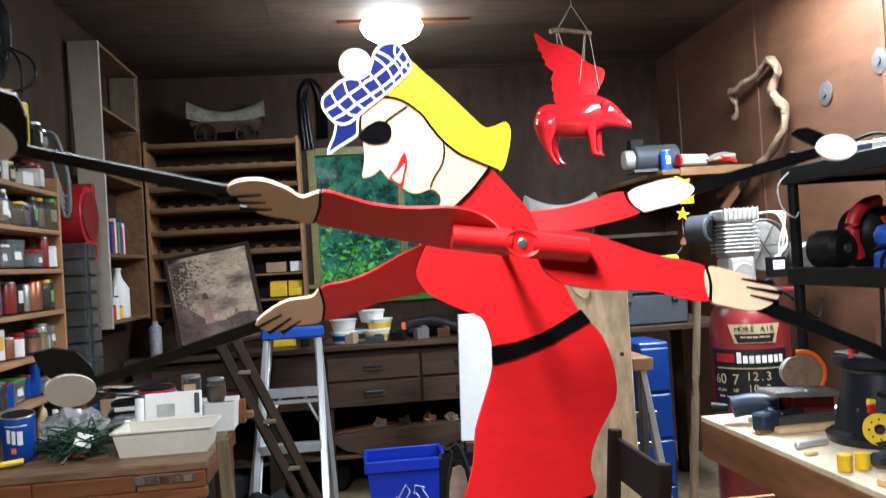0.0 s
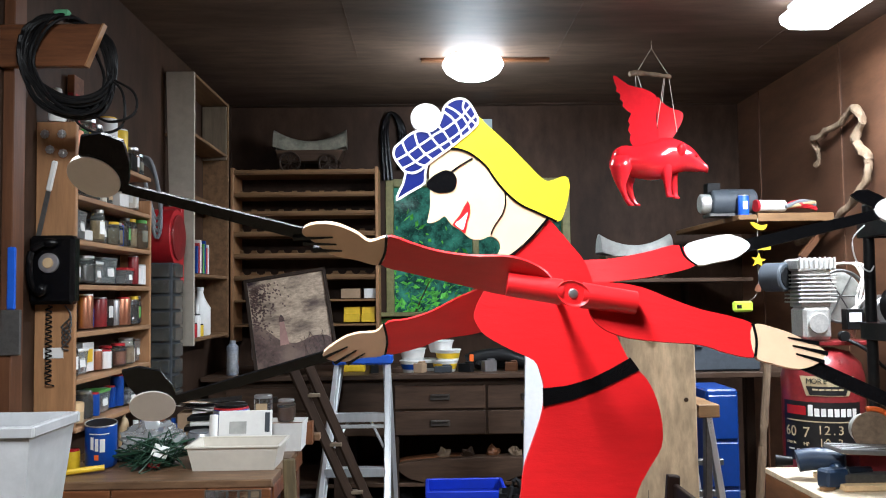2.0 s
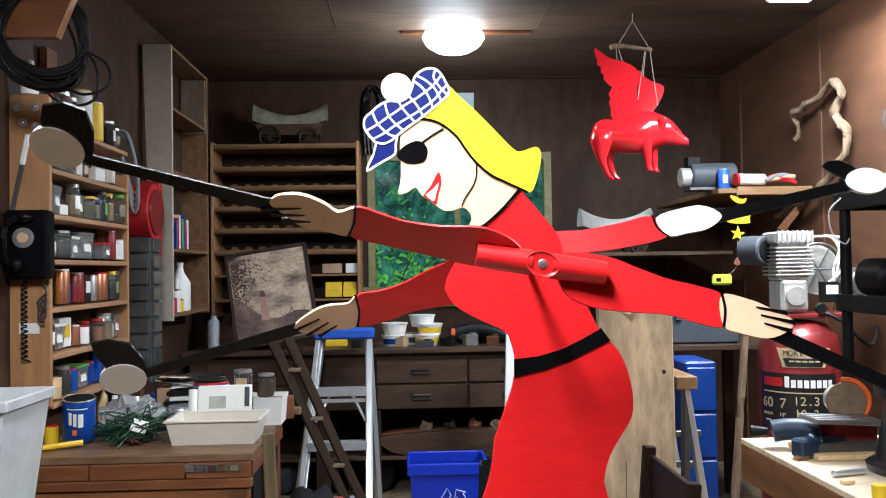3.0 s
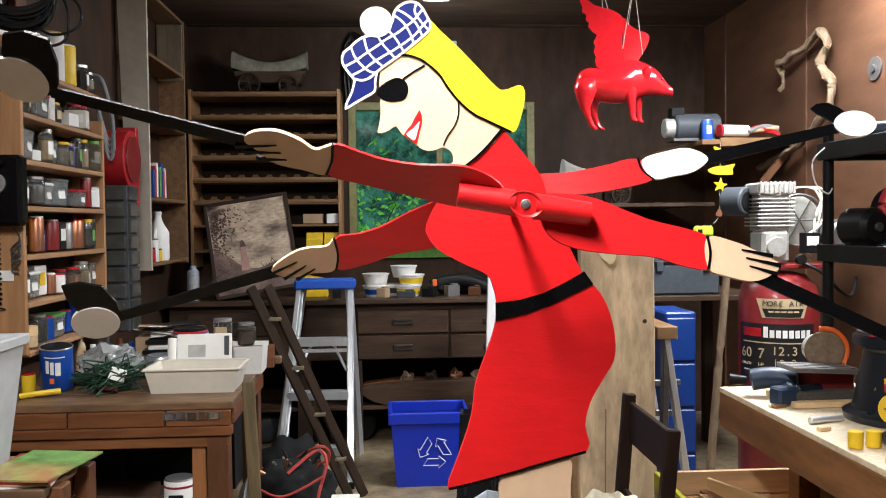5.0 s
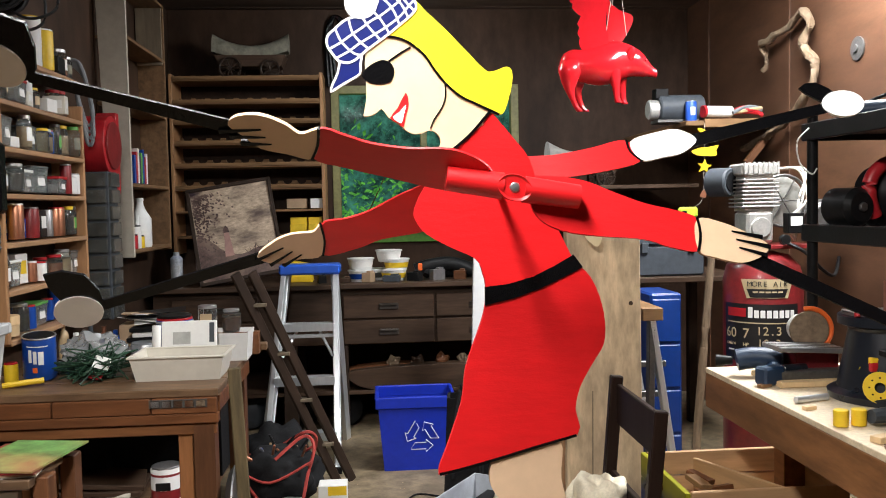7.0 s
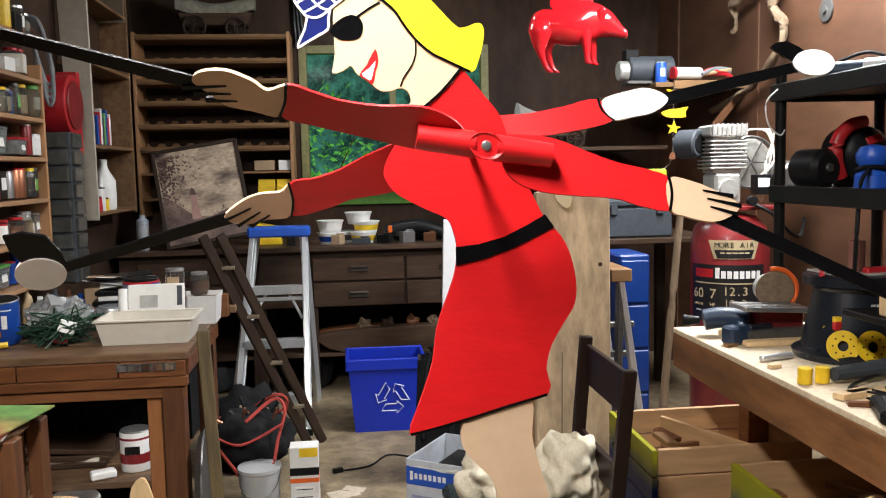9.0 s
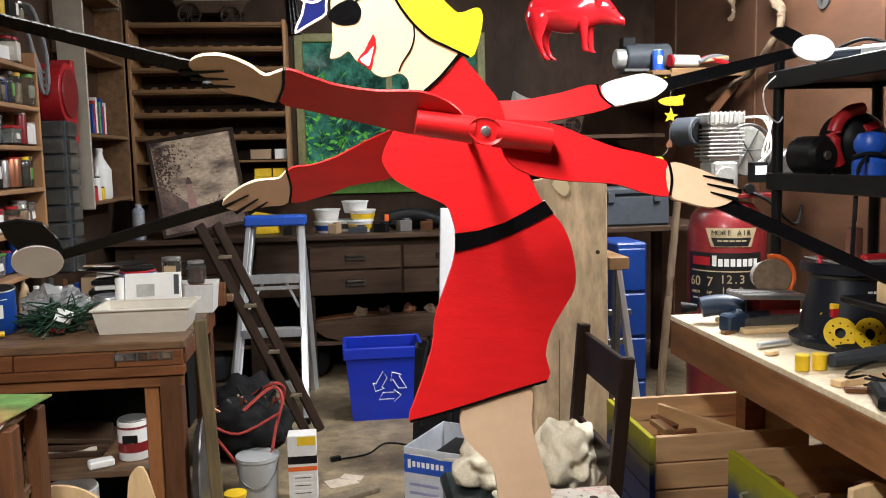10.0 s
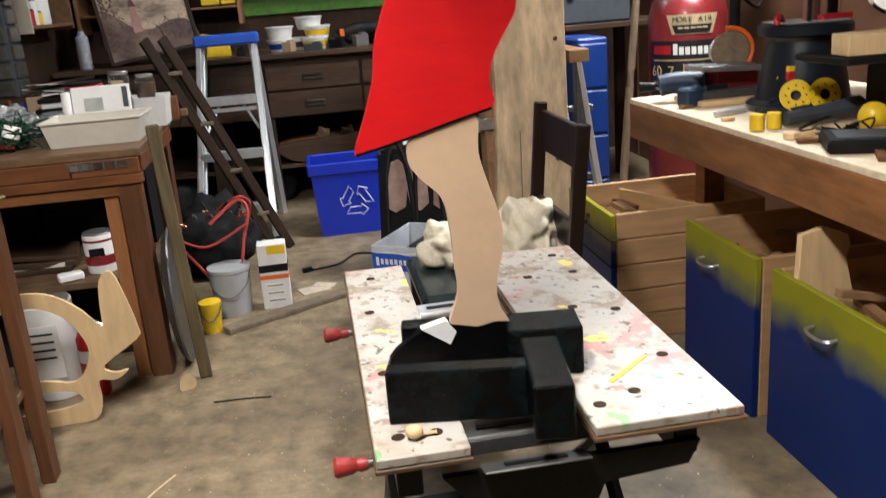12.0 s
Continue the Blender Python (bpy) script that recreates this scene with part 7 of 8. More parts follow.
for k, (x, m) in enumerate(((1.6, orange), (1.68, white_pl), (1.56, black_pl))):
    bm = B()
    tube(bm, [(0, 0, 0.02), (0.04, 0.02, 0.07), (0.09, 0, 0.09)], 0.02, 8, 4)
    solo("clamp_tool", bm, m, (x, 4.9, 1.07), "small hand clamp on the corner table", "clamp", smooth=True, group="hand clamps")

# fish mobile and lime box
fm = thing("fish_mobile", (2.29, 4.96, 1.42), "hanging string of yellow wooden sea shapes and a lime tag", "mobile")
bm = B()
tube(bm, [(0.006, 0, 0.55), (0.003, 0, 0.4), (0.0, 0, 0.25), (-0.01, 0, 0.1), (-0.07, 0, 0.045)], 0.001, 4, 4)
part("string", bm, rope_mat, fm)
CRESCENT = [(-0.055, 0.012), (-0.03, -0.016), (0.01, -0.028), (0.045, -0.022), (0.06, 0.008), (0.03, -0.002), (0.0, 0.004), (-0.03, 0.014)]
FISH = [(-0.06, -0.006), (-0.02, 0.012), (0.02, 0.018), (0.065, 0.03), (0.055, 0.008), (0.06, -0.012), (0.02, -0.018), (-0.03, -0.02)]
for nm, pts, c, r in (("moon", CRESCENT, (0.005, -0.006, 0.505), (0, 4, 15)), ("fish", [(x * 1.35, z * 1.5) for x, z in FISH], (0.0, -0.006, 0.385), (0, 6, 5)),
                      ("starfish", [(0.05 * (1 if k % 2 == 0 else 0.42) * math.sin(k * math.pi / 5), 0.044 * (1 if k % 2 == 0 else 0.42) * math.cos(k * math.pi / 5)) for k in range(10)], (0, -0.006, 0.293), (0, 8, 10)),
                      ("bell", [(-0.018, -0.02), (0.018, -0.02), (0.012, 0.01), (0.0, 0.022), (-0.012, 0.01)], (-0.006, -0.006, 0.13), (0, 10, 0))):
    bm = B()
    slab(bm, pts, -0.005, 0.005, 0, 2)
    part(nm, bm, copper if nm == "bell" else yel_pl, fm, at=pose(*c, *r))
boxpart("tag", (-0.1, 0, 0.02), (0.12, 0.03, 0.065), lime, fm, "lime green plastic tag", 0.012)
boxpart("tag_slot", (-0.125, -0.0155, 0.02), (0.028, 0.002, 0.022), black_pl, fm, bevel=0)

# ---- corner shelf and driftwood ----
cs = thing("corner_shelf", (2.2, 4.98, 1.975), "pine board shelf in the corner", "shelf")
boxpart("board", (0.28, 0.65, 0), (0.58, 1.3, 0.03), pine_x, cs)
boxpart("front_edge", (0.33, -0.008, -0.002), (0.46, 0.016, 0.05), pine_x, cs)
boxpart("bracket", (0.5, 0.1, -0.13), (0.04, 0.04, 0.3), oak_z, cs, rot=(0, 40, 0))
mo = thing("electric_motor", (2.15, 5.15, 1.99), "blue-grey electric motor on the shelf", "motor")
cylpart("body", (0.06, 0, 0.09), 0.085, 0.28, dgrey_pl, mo, rot=(0, 90, 0), bevel=0.01)
cylpart("end_bell", (-0.1, 0, 0.085), 0.06, 0.08, cast, mo, rot=(0, 90, 0), bevel=0.008)
boxpart("terminal_box", (-0.06, 0, 0.18), (0.08, 0.08, 0.06), black_pl, mo)
boxpart("base", (0.03, 0, 0.01), (0.26, 0.14, 0.02), dark_steel, mo)
bcn = tin((2.24, 5.03, 1.99), 0.033, 0.12, bright_blue, steel, "blue and white drink can on the shelf", "drink_can", group="drink cans")
boxpart("white_panel", (0, -0.0325, 0.06), (0.03, 0.004, 0.05), white_pl, bcn)
ca = thing("caulk_gun", (2.4, 5.06, 2.04), "red and white caulk cartridge on the shelf", "caulk gun")
cylpart("cartridge", (0.02, 0, 0.01), 0.035, 0.18, white_pl, ca, rot=(0, 90, 10))
cylpart("end", (-0.075, -0.015, 0.01), 0.037, 0.02, red_pl, ca, rot=(0, 90, 10))
for k in range(7):
    bm = B()
    tube(bm, [(0.1, rnd.uniform(-0.03, 0.03), 0), (0.2, rnd.uniform(-0.03, 0.03), rnd.uniform(0, 0.06)), (0.3, rnd.uniform(-0.03, 0.03), rnd.uniform(-0.02, 0.03))], 0.012, 7, 4)
    part("nozzle", bm, (red_pl, grey_pl, tan_pl)[k % 3], ca)
bm = B()
tube(bm, [(0, 5.07, 2.30), (0, 5.03, 2.34), (0, 5.1, 2.45), (-0.02, 4.98, 2.46), (0, 4.74, 2.5), (0, 4.58, 2.55), (0, 4.5, 2.44)], 0.015, 10, 6, 1.6)
tube(bm, [(0, 4.5, 2.46), (0, 4.58, 2.36), (0.01, 4.47, 2.25), (0, 4.5, 2.12), (0, 4.72, 1.98), (0, 5.0, 1.9), (-0.02, 5.3, 1.83)], 0.026, 10, 6, 0.8)
for v in bm.verts:
    v.co += 0.02 * noise.noise_vector(v.co * 11) + 0.008 * noise.noise_vector(v.co * 40)
solo("driftwood", bm, drift_mat, (2.71, 0, 0), "twisted pale driftwood branch on the wall", "driftwood", smooth=True)
for y, z in ((4.13, 2.26), (3.67, 2.32)):
    bm = B()
    lathe(bm, [(0.0601, 0), (0.06, 0.008), (0.02, 0.012), (0.0195, 0.02)], seg=24, rot=(0, -90, 0))
    solo("saw_disc", bm, dark_steel, (2.768, y, z), "round metal grinding disc hung on the wall", "disc", smooth=True, group="wall discs")

# ---- flying pig ----
PX = 0.00322
pig = thing("pig_ornament", pose(1.638, 4.8, 2.294, 0, 0, -4), "glossy red flying pig ornament hung from the ceiling", "ornament")


def skin_along(bm, rows, seg=28):
    """A closed skin round sections (x, centre height, half height, half width, bulge to the side)."""
    rings = [[bm.verts.new((x, y + w * math.cos(a), z + h * math.sin(a))) for a in (2 * math.pi * k / seg for k in range(seg))] for x, z, h, w, y in rows]
    for p, q in zip(rings, rings[1:]):
        for k in range(seg):
            bm.faces.new((p[k], p[(k + 1) % seg], q[(k + 1) % seg], q[k]))
    bm.faces.new(rings[0][::-1])
    bm.faces.new(rings[-1])


bm = B()
prof = [(-80, -7, 5, 5), (-76, -3, 14, 12), (-70, 1, 21, 19), (-55, 2, 27, 26), (-36, -1, 30, 30), (-10, 0, 36, 34), (15, 4, 38, 33), (34, 7, 33, 28), (49, 6, 28, 24),
        (61, 2, 24, 20), (70, -3, 20, 16), (77, -8, 15, 12), (83, -13, 11, 9), (88, -16, 8.5, 8), (91, -18, 8, 8), (92, -18.5, 5, 5)]
line = smooth_line([(x, z, h) for x, z, h, w in prof], 4)
wide = smooth_line([(x, w, 0) for x, z, h, w in prof], 4)
skin_along(bm, [(p.x * PX, p.y * PX, max(1, p.z) * PX, max(1, q.y) * PX, -0.036 * max(0, p.x - 40) / 50) for p, q in zip(line, wide)])


def limb(bm, rows, seg=14):
    """Rings of (x, y, height, radius) from top to hoof."""
    rings = [[bm.verts.new((x + r * math.cos(a), y + 0.85 * r * math.sin(a), z)) for a in (2 * math.pi * k / seg for k in range(seg))] for x, y, z, r in rows]
    for p, q in zip(rings, rings[1:]):
        for k in range(seg):
            bm.faces.new((p[k], p[(k + 1) % seg], q[(k + 1) % seg], q[k]))
    bm.faces.new(rings[0][::-1])
    bm.faces.new(rings[-1])


for x, y, lift in ((14, -18, 0), (32, 14, 1)):
    limb(bm, [(a * PX, y * PX, b * PX, r * PX) for a, b, r in ((x, 2, 15), (x + 1, -14, 14), (x + 3, -28, 10), (x + 5, -42, 7), (x + 6, -56, 5.5), (x + 7, -63, 5.5), (x + 9, -67 + lift, 6.5), (x + 9, -69 + lift, 6))])
for x, y, lift in ((-66, -18, 0), (-48, 16, 3)):
    limb(bm, [(a * PX, y * PX, b * PX, r * PX) for a, b, r in ((x + 4, 6, 18), (x + 4, -14, 20), (x + 3, -30, 15), (x + 3, -44, 9), (x + 8, -60, 5.5), (x + 14, -74, 5), (x + 19, -80 + lift, 6), (x + 20, -83 + lift, 5.5))])
for s in (-1, 1):
    ball(bm, (43 * PX, (-5 + 22 * s) * PX, 14 * PX), 0.0359, (0.75, 0.3, 1.15), (-14 * s, 18, 10 * s), 16, 10)
for s in (-1, 1):
    ball(bm, (71 * PX, (-9 + 14 * s) * PX, 4 * PX), 0.0072, u=10, v=8)
part("body", bm, red_gloss, pig, smooth=2)
WING = [(6, 34), (3, 60), (2, 78), (4, 100), (1, 115), (-20, 127), (-46, 134), (-70, 152), (-73, 146), (-67, 130), (-69, 124), (-61, 118), (-62, 110), (-56, 104), (-57, 97), (-46, 86), (-42, 82), (-48, 70),
        (-44, 64), (-48, 54), (-43, 46), (-45, 38), (-38, 24), (-10, 20)]
FAR_WING = [(8, 30), (6, 80), (7, 119), (15, 109), (30, 97), (46, 91), (53, 84), (50, 70), (41, 54), (32, 40), (24, 28)]
for nm, pts, m in (("wing", WING, pose(0, -0.04, 0, 4, 0, 0)), ("wing", FAR_WING, pose(0.02, 0.055, 0.012, -4, 0, 0))):
    bm = B()
    slab(bm, [(x * PX, z * PX) for x, z in pts], -0.006, 0.006, 0, 2, m)
    part(nm, bm, red_gloss, pig, "flat scalloped red wing", 0.002)
hs = thing("hanging_rig", (1.627, 4.8, 2.801), "driftwood stick and strings that hold the pig", "hanger")
bm = B()
tube(bm, [(-0.12, 0, 0.002), (-0.06, 0, 0.01), (0.025, 0, -0.002), (0.12, 0, -0.015)], 0.017, 8, 4, 0.8)
for v in bm.verts:
    v.co += 0.007 * noise.noise_vector(v.co * 34)
part("stick", bm, drift_mat, hs, smooth=True)
JOIN = 2.985 - 2.801
for a, b in (((-0.085, 0, 0), (0.012, 0, JOIN - 0.03)), ((0.105, 0, 0), (0.012, 0, JOIN - 0.03)), ((0.012, 0, JOIN - 0.03), (0.012, 0, JOIN + 0.015)), ((-0.085, 0, 0), (-0.09, -0.03, -0.11)), ((-0.075, 0, 0), (-0.05, -0.03, -0.12)),
             ((0.085, 0, 0), (0.035, 0.045, -0.36)), ((0.11, 0, -0.01), (0.165, 0.05, -0.33)), ((0.09, 0, 0), (0.08, 0.045, -0.16))):
    bm = B()
    tube(bm, [a, b], 0.0018, 5, 1)
    part("string", bm, rope_mat, hs)

# ---- on the east bench and black rack ----
EZ = 0.851
dr = thing("cordless_drill", pose(1.745, 2.99, EZ + 0.05, 0, 0, 4), "dark blue power drill lying on the bench", "drill")
bm = B()
tube(bm, [(-0.085, 0.05, 0.01), (-0.03, 0.03, 0.02), (0.03, 0, 0.02), (0.06, -0.02, 0.02)], 0.04, 12, 5)
part("body", bm, blue_tool, dr, smooth=True)
bm = B()
tube(bm, [(0.03, 0, 0), (0.0, -0.07, -0.02), (-0.05, -0.12, -0.022)], 0.027, 10, 5)
part("grip", bm, blue_tool, dr, smooth=True)
cylpart("chuck", (-0.13, 0.06, 0.01), 0.022, 0.06, black_pl, dr, rot=(0, 90, -25), r2=0.015)
boxpart("battery", (-0.05, -0.125, -0.015), (0.09, 0.06, 0.065), blue_tool, dr, "dark blue battery pack", rot=(0, 0, 12), bevel=0.008)
cylpart("nose", (0.05, -0.11, 0.0), 0.018, 0.1, navy, dr, rot=(0, 90, 10))
ds = thing("disc_sander", (1.865, 2.94, EZ), "bench disc sander with an orange disc guard", "sander")
boxpart("base_board", (0, -0.02, 0.01), (0.3, 0.24, 0.02), birch, ds)
boxpart("base", (0.0, 0, 0.035), (0.26, 0.2, 0.03), dark_steel, ds)
boxpart("pedestal", (0.03, 0, 0.08), (0.16, 0.1, 0.07), red_tank, ds)
boxpart("table", (-0.02, -0.05, 0.125), (0.25, 0.14, 0.018), steel, ds, "grooved steel table", rot=(0, 3, 0))
for k in range(4):
    boxpart("groove", (-0.02, -0.1 + 0.035 * k, 0.1345), (0.25, 0.004, 0.002), dark_steel, ds, bevel=0, rot=(0, 3, 0))
cylpart("disc", (0.04, 0.03, 0.175), 0.07, 0.012, drift_mat, ds, "worn sanding disc", rot=(90, 0, -12))
bm = B()
tube(bm, [(0.078 * math.cos(0.2 * k - 1.2), 0, 0.078 * math.sin(0.2 * k - 1.2)) for k in range(16)], 0.01, 8, 2)
part("guard", bm, orange, ds, "orange plastic guard", smooth=True, at=pose(0.043, 0.036, 0.175, 0, 0, -12))
cylpart("motor", (0.075, 0.12, 0.16), 0.055, 0.14, cast, ds, rot=(90, 0, -12))
tp = cylpart("pipe", (1.72, 2.6, EZ + 0.011), 0.011, 0.13, alu, None, rot=(0, 90, 15))
tagged(tp, "short piece of bright metal pipe on the bench", "pipe")
vc = thing("oscillating_sander", (1.985, 2.62, EZ), "dark navy bench spindle sander with red clamps", "sander")
bm = B()
lathe(bm, [(0.175, 0), (0.18, 0.022), (0.168, 0.03), (0.15, 0.036), (0.115, 0.225), (0.12, 0.235), (0.148, 0.245), (0.148, 0.272), (0.14, 0.278), (0.02, 0.278)], seg=36)
part("body", bm, navy, vc, smooth=True)
bm = B()
tube(bm, [(-0.135, -0.06, 0.278), (-0.13, -0.05, 0.3), (-0.11, -0.03, 0.306), (-0.09, -0.01, 0.3), (-0.08, 0, 0.28)], 0.009, 8, 4)
part("clamp", bm, red_pl, vc, "red plastic clamp", smooth=True)
boxpart("clamp", (0.08, -0.04, 0.29), (0.13, 0.03, 0.022), red_pl, vc, "red plastic clamp", rot=(0, 0, 10), bevel=0.006)
boxpart("table", (0.0, 0.0, 0.281), (0.2, 0.2, 0.006), cast, vc, "cast metal table")
cylpart("spindle", (0.02, 0.0, 0.335), 0.026, 0.1, mat("sandpaper_brown", (0.18, 0.07, 0.05), 0.9), vc)
cylpart("shaft", (0.02, 0.0, 0.41), 0.005, 0.06, steel, vc)
boxpart("switch", (-0.098, -0.09, 0.12), (0.024, 0.02, 0.03), red_pl, vc)
boxpart("switch_plate", (-0.096, -0.087, 0.138), (0.026, 0.02, 0.024), yel_pl, vc)
for k in range(4):
    boxpart("brand_stroke", (0.0 + 0.02 * k, -0.126 + 0.001 * k, 0.18), (0.014, 0.004, 0.022), silver, vc, bevel=0, rot=(8, 0, 6))
for x, y, r, a in ((-0.1, -0.13, 0.05, -22), (-0.02, -0.165, 0.052, -4)):
    bm = B()
    n = 28
    loops = [[bm.verts.new((q * math.cos(2 * math.pi * k / n), yy, q * math.sin(2 * math.pi * k / n))) for k in range(n)] for q, yy in ((r, 0), (r, 0.005), (r * 0.33, 0.005), (r * 0.33, 0))]
    for p, q in zip(loops, loops[1:] + loops[:1]):
        for k in range(n):
            bm.faces.new((p[k], p[(k + 1) % n], q[(k + 1) % n], q[k]))
    ring = part("insert_ring", bm, yel_pl, vc, "yellow plastic insert", at=pose(x, y, 0.062, -14, 0, a))
    for k in range(8):
        cylpart("hole", (r * 0.62 * math.cos(0.785 * k), -0.0006, r * 0.62 * math.sin(0.785 * k)), 0.003, 0.002, black_pl, ring, rot=(90, 0, 0), bevel=0, seg=8)
bm = B()
slab(bm, [(-0.008, 0.03), (0.008, 0.03), (0.012, 0.12), (-0.004, 0.12)], -0.004, 0.01, 0, 1)
part("side_strip", bm, yel_pl, vc, "yellow plastic strip", 0.002, at=pose(-0.142, -0.04, 0.0, -6, 12, -60))
hc = thing("hole_saws", (1.65, 2.3, EZ), "yellow hole saw cups lying on the bench", "hole saw")
for x in (0, 0.055):
    cylpart("cup", (x, 0.02 * x, 0.024), 0.021, 0.048, yel_pl, hc)
cylpart("arbor", (0.11, 0.0, 0.02), 0.016, 0.05, dark_steel, hc, rot=(0, 90, 0))
hdg = thing("heat_gun", (1.83, 2.3, EZ), "black and grey hand tool with a cord on the bench", "hand tool")
bm = B()
tube(bm, [(-0.1, -0.02, 0.03), (0.05, 0.0, 0.035), (0.16, 0.02, 0.04)], 0.02, 10, 5, 1.6)
part("body", bm, dgrey_pl, hdg, smooth=True)
bm = B()
tube(bm, [(0.1, 0, 0.03), (-0.06, -0.06, 0.01), (-0.1, -0.12, 0.008), (0.0, -0.16, 0.008), (0.14, -0.12, 0.05), (0.2, -0.05, 0.1)], 0.005, 6, 6)
part("cord", bm, black_pl, hdg)
bm = B()
ball(bm, (0, 0, 0.04), 0.042, (1, 1, 1), u=18, v=12)
solo("yellow_ball", bm, yel_pl, (1.9, 2.12, EZ), "yellow plastic ball-shaped tool end on the bench", "tool", smooth=True)
for k, (x, y, l, a) in enumerate(((1.78, 2.15, 0.2, 10), (1.82, 2.07, 0.22, -4), (1.7, 2.14, 0.12, 20))):
    bm = B()
    bx(bm, (0, 0, 0.009), (l, 0.035, 0.018))
    solo("wood_strip", bm, birch, pose(x, y, EZ + 0.0, 0, 0, a), "pale wood strip on the bench", "wood strip", 0.002, group="wood strips")
bk = thing("black_case", pose(1.75, 1.92, EZ, 0, 0, -24), "open black plastic tool tray on the bench", "case")
boxpart("body", (0, 0, 0.018), (0.22, 0.17, 0.036), black_pl, bk, bevel=0.008)
boxpart("inset", (0, 0, 0.037), (0.17, 0.12, 0.004), dgrey_pl, bk, bevel=0)
bst = thing("bench_stand", (1.98, 2.2, EZ), "black tool table with a pale wood block on it", "tool table")
boxpart("table", (0, 0.05, 0.195), (0.34, 0.26, 0.02), black_pl, bst)
boxpart("column", (0.1, 0.1, 0.1), (0.1, 0.1, 0.18), black_pl, bst)
bm = B()
bx(bm, (0, 0, 0.03), (0.2, 0.1, 0.06))
solo("pale_block", bm, birch, pose(1.93, 2.18, EZ + 0.207, 0, 0, -6), "pale planed wood block on a black table", "wood block", 0.003)
R1, R2 = 0.85 + 0.541, 0.85 + 0.921
cs2 = thing("circular_saw", (2.13, 2.95, R1), "black and red circular saw on the rack", "circular saw")
cylpart("guard", (0.03, 0, 0.12), 0.11, 0.06, black_pl, cs2, rot=(90, 0, 20), bevel=0.008)
mtr = cylpart("motor", (-0.11, -0.03, 0.085), 0.07, 0.14, black_pl, cs2, "black motor end", rot=(90, 0, 15), bevel=0.018)
cylpart("bolt", (0, 0, 0.074), 0.018, 0.012, dark_steel, mtr, seg=6)
boxpart("shoe", (0, -0.02, 0.008), (0.3, 0.14, 0.008), steel, cs2)
bm = B()
tube(bm, [(-0.02, -0.05, 0.05), (-0.045, -0.06, 0.12), (-0.035, -0.06, 0.19), (0.01, -0.06, 0.235), (0.07, -0.05, 0.25)], 0.028, 12, 6, 0.8)
part("handle", bm, red_pl, cs2, "glossy red handle", smooth=True)
bm = B()
ball(bm, (0.08, -0.03, 0.13), 0.1, (1.0, 0.6, 1.05), u=22, v=14)
part("blade_housing", bm, black_pl, cs2, "black blade housing", smooth=True)
boxpart("badge", (0.085, -0.088, 0.185), (0.06, 0.008, 0.03), red_pl, cs2, "red badge drawn plain", rot=(-24, -18, 0))
bm = B()
tube(bm, [(0.02, -0.09, 0.02), (0.08, -0.12, 0.015), (0.16, -0.1, 0.03), (0.2, -0.06, 0.05)], 0.006, 6, 5)
part("lever", bm, steel, cs2, smooth=True)
ps = thing("palm_sander", (2.08, 2.66, R1), "blue palm sander on the rack", "sander")
bm = B()
lathe(bm, [(0.052, 0.012), (0.058, 0.02), (0.056, 0.06), (0.044, 0.075), (0.042, 0.09), (0.052, 0.105), (0.054, 0.13), (0.04, 0.155), (0.012, 0.162)], seg=24)
part("body", bm, bright_blue, ps, smooth=True)
bm = B()
tube(bm, [(0.05 * math.cos(k * 0.5236), 0.05 * math.sin(k * 0.5236), 0.082 + 0.006 * math.sin(k)) for k in range(12)], 0.008, 8, 3, closed=True)
part("grip_ring", bm, black_pl, ps, "black rubber ring", smooth=True)
boxpart("pad", (0, 0, 0.006), (0.13, 0.11, 0.012), white_pl, ps)
bm = B()
tube(bm, [(0.0, 0, 0.09), (-0.06, -0.06, 0.07), (-0.1, -0.09, 0.03), (-0.12, -0.11, -0.1), (-0.125, -0.11, -0.24), (-0.12, -0.1, -0.3)], 0.007, 6, 6)
part("cord", bm, black_pl, ps)
bw = thing("grease_gun", (2.1, 2.68, R2), "blue and silver long hand tool on the rack's top", "tool")
for k, (m, r) in enumerate(((blue_tool, 0.03), (silver, 0.034), (bright_blue, 0.026))):
    cylpart("section", (-0.09 + 0.1 * k, 0.05 - 0.1 * k, 0.035), r, 0.15, m, bw, rot=(0, 90, -45))
bm = B()
tube(bm, [(-0.12, 0.1, 0.05), (-0.03, 0.02, 0.09), (0.04, -0.06, 0.06), (0.12, -0.12, 0.08)], 0.006, 6, 6)
part("cable", bm, black_pl, bw)
hk = thing("wire_hook", (1.93, 3.02, 1.62), "bent pale wire hook on the rack post", "hook")
bm = B()
tube(bm, [(0, 0, 0.15), (-0.05, -0.01, 0.1), (-0.045, -0.02, 0.02), (0.0, -0.02, -0.02), (0.02, -0.02, 0.0)], 0.003, 6, 6)
part("wire", bm, silver, hk)

# ---- small clutter on the benches and the chest ----
rnd = random.Random(33)
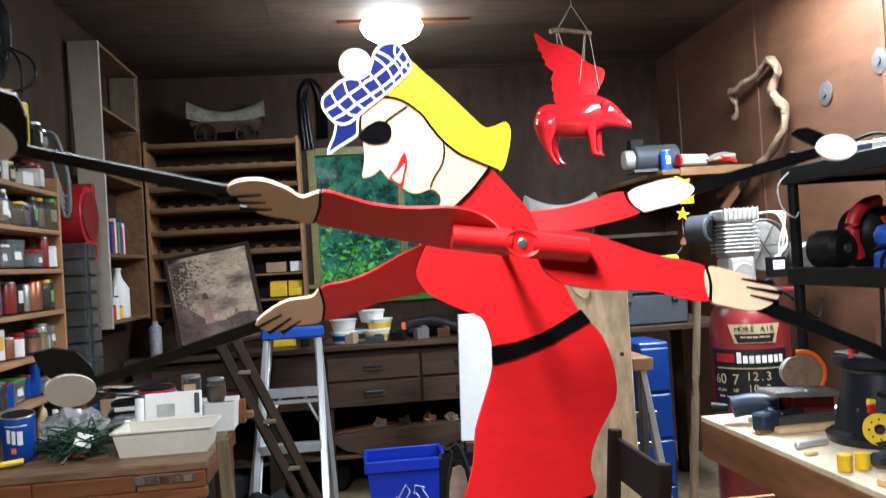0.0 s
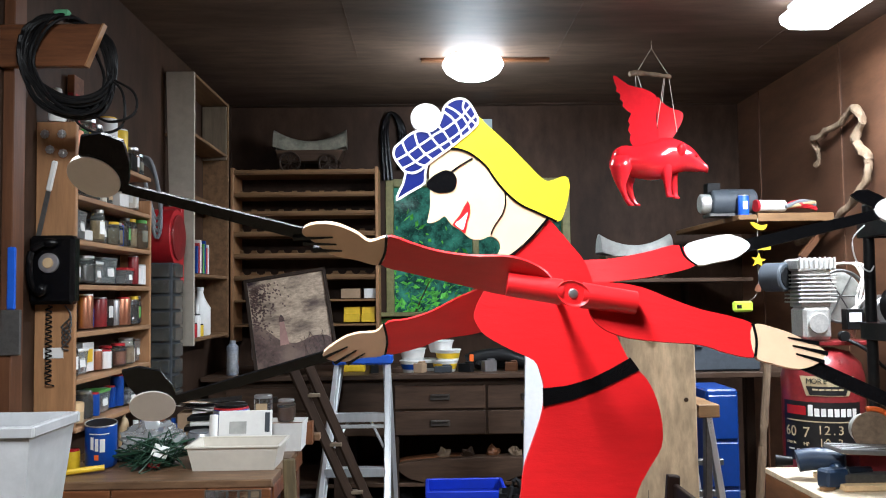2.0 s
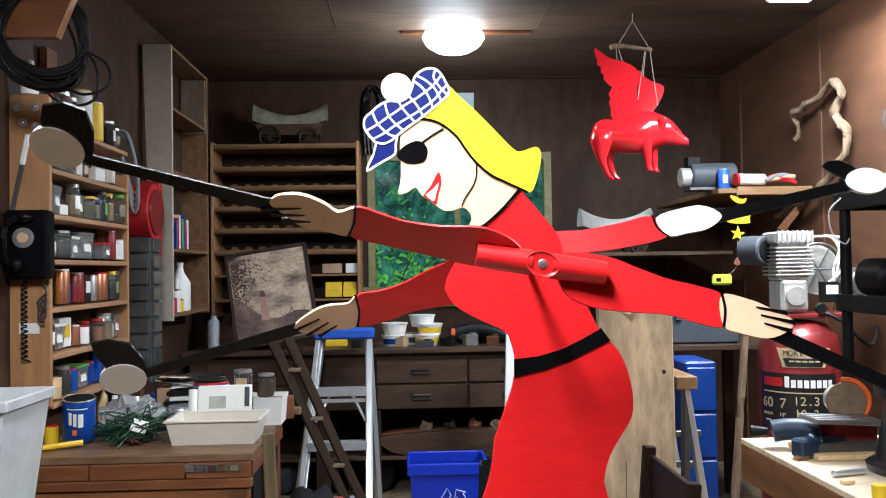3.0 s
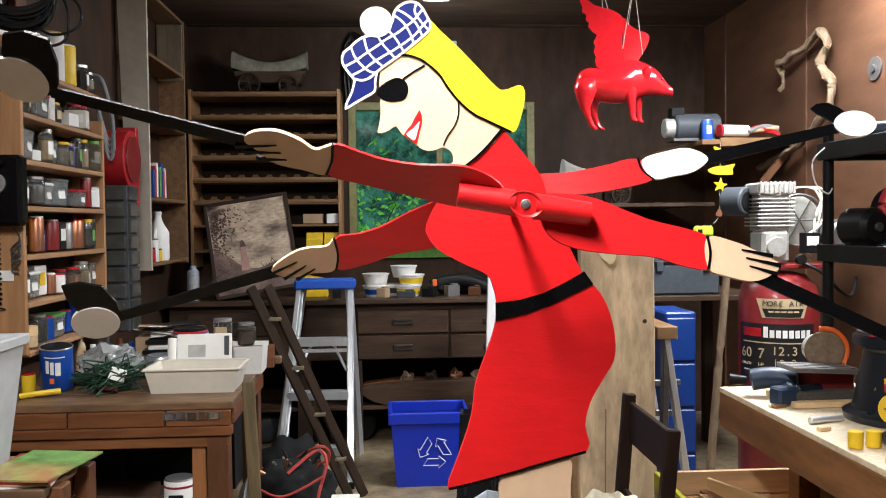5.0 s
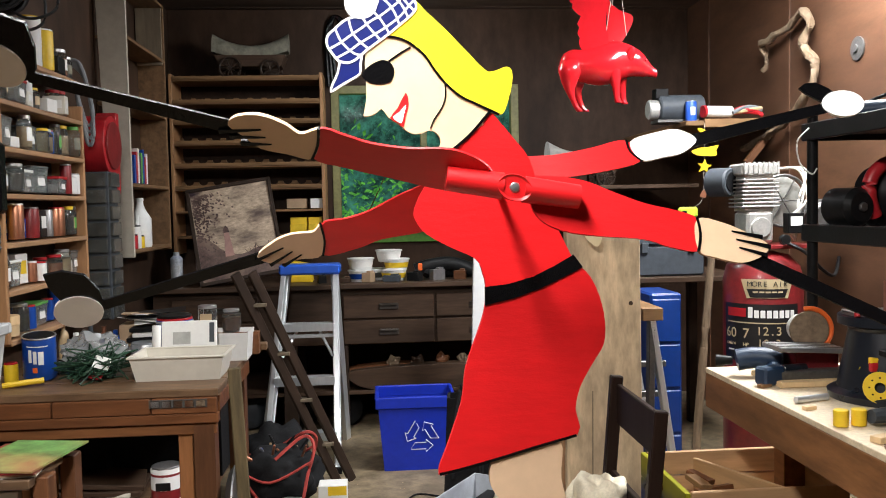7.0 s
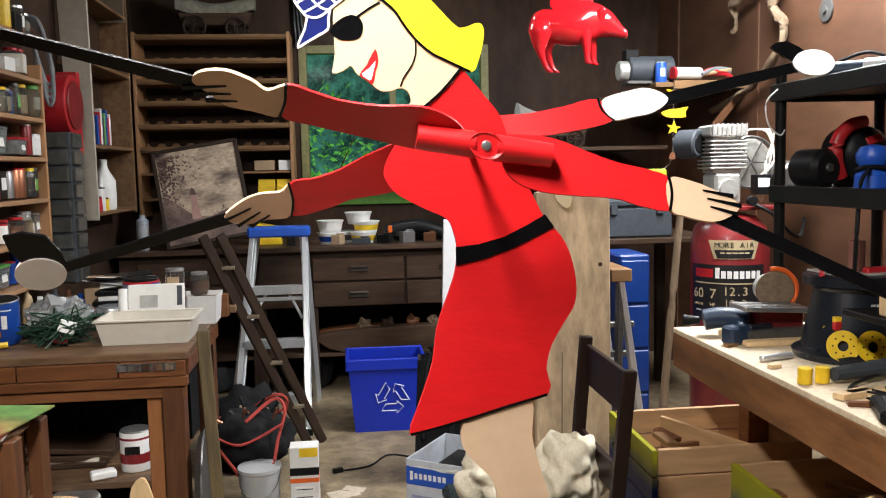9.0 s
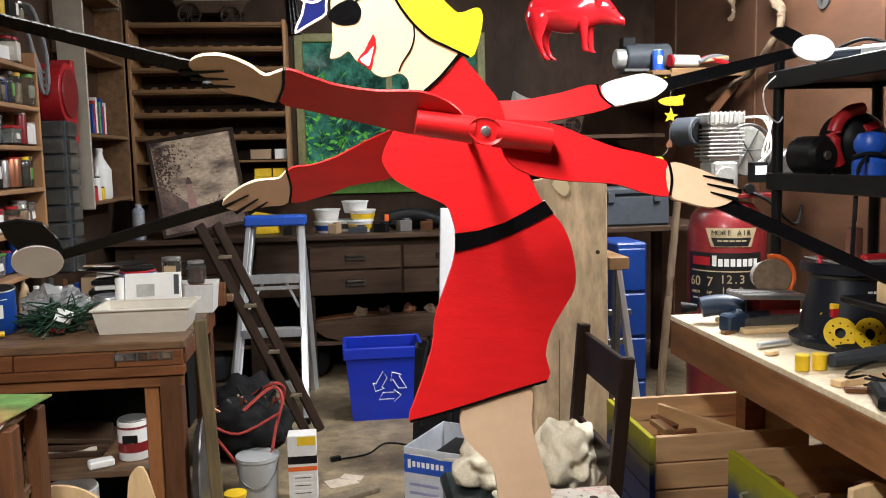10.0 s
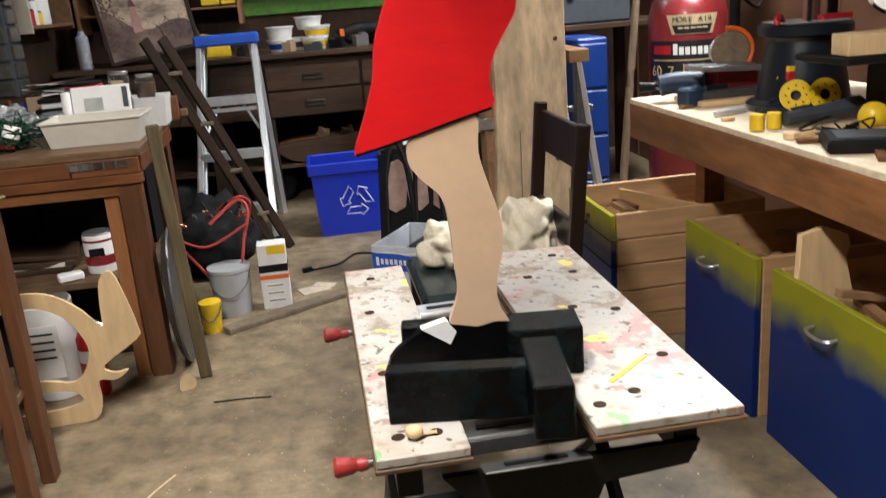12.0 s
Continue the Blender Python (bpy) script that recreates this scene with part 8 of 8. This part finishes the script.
for k in range(7):
    r, h = rnd.uniform(0.018, 0.034), rnd.uniform(0.1, 0.19)
    bm = B()
    lathe(bm, [(r * 0.9, 0), (r, 0.006), (r, h * 0.62), (r * 0.8, h * 0.74), (r * 0.36, h * 0.82), (r * 0.36, h), (0.001, h)], seg=18)
    solo("small_bottle", bm, (black_pl, tan_pl, white_pl, dgrey_pl, copper, blue_can, black_pl)[k], (-1.12 + 0.058 * k, 3.79 + rnd.uniform(-0.025, 0.025), BZ),
         ("dark plastic bottle at the back of the bench", "tan plastic bottle at the back of the bench", "white plastic bottle at the back of the bench", "grey plastic bottle at the back of the bench",
          "coppery tin bottle at the back of the bench", "blue tin bottle at the back of the bench", "dark plastic bottle at the back of the bench")[k], "bottle", smooth=True, group="bottles on the bench")
for x, y, n, z0, lab in ((-0.93, 3.47, 9, BZ, "tangle of thin black wire on the brown bench"), (1.78, 2.02, 6, EZ, "loose black cord on the particle board bench")):
    bm = B()
    for k in range(n):
        tube(bm, [(rnd.gauss(0, 0.05), rnd.gauss(0, 0.045), 0.008 + abs(rnd.gauss(0, 0.018))) for j in range(6)], 0.003, 5, 5)
    solo("wire_tangle", bm, black_pl, (x, y, z0), lab, "wire", smooth=True, group="wire tangles", kind="stuff")
for k, (x, y, a, l) in enumerate(((1.72, 2.42, 40, 0.06), (1.68, 2.05, -20, 0.09), (1.86, 2.42, 75, 0.05), (1.66, 2.5, 15, 0.04), (1.7, 1.8, 60, 0.1), (1.67, 2.83, 20, 0.05))):
    bm = B()
    bx(bm, (0, 0, 0.006), (l, 0.022, 0.012))
    solo("wood_scrap", bm, (birch, oak_x, pine_x)[k % 3], pose(x, y, EZ, 0, 0, a), ("pale", "brown", "tan")[k % 3] + " sawn wood scrap lying on the bench", "wood scrap", 0.001, group="bench scraps")
for k in range(9):
    x, y = -0.05 + 0.155 * k, 5.68 + rnd.uniform(-0.03, 0.08)
    w, d, h = rnd.uniform(0.05, 0.13), rnd.uniform(0.04, 0.08), rnd.uniform(0.025, 0.08)
    bm = B()
    bx(bm, (0, 0, h / 2), (w, d, h))
    bx(bm, (w * 0.2, 0, h + 0.006), (w * 0.45, d * 0.7, 0.012))
    solo("hardware_box", bm, (black_pl, dark_x, card_k, dgrey_pl, black_pl, steel, oak_x, navy, black_pl)[k], pose(x, y, 1.01, 0, 0, rnd.uniform(-35, 35)),
         "small lidded hardware box on the dark chest", "box", 0.003, group="hardware boxes")

# ---- chips and dust on the floor ----
bm = B()
rnd = random.Random(21)
for k in range(1100):
    px, py, s = rnd.uniform(-0.3, 1.5), rnd.uniform(1.0, 4.6), rnd.uniform(0.0015, 0.006)
    a = rnd.uniform(0, 3.14)
    c, d = math.cos(a) * s, math.sin(a) * s
    bm.faces.new([bm.verts.new(q) for q in ((px - c, py - d, 0.002), (px + d * 0.4, py - c * 0.4, 0.003), (px + c, py + d, 0.002), (px - d * 0.4, py + c * 0.4, 0.003))])
solo("wood_chips", bm, birch, (0, 0, 0), "pale wood chips scattered over the concrete floor", "wood chips", kind="stuff")
bm = B()
slab(bm, [(-0.025, 0), (0.02, 0.002), (0.03, 0.03), (0.01, 0.055), (-0.02, 0.05), (-0.03, 0.02)], 0, 0.006, 0, 3)
solo("dry_leaf", bm, tan_pl, pose(-0.2, 2.9, 0.0, -10, 0, 20), "dry brown leaf by the bench leg", "leaf")
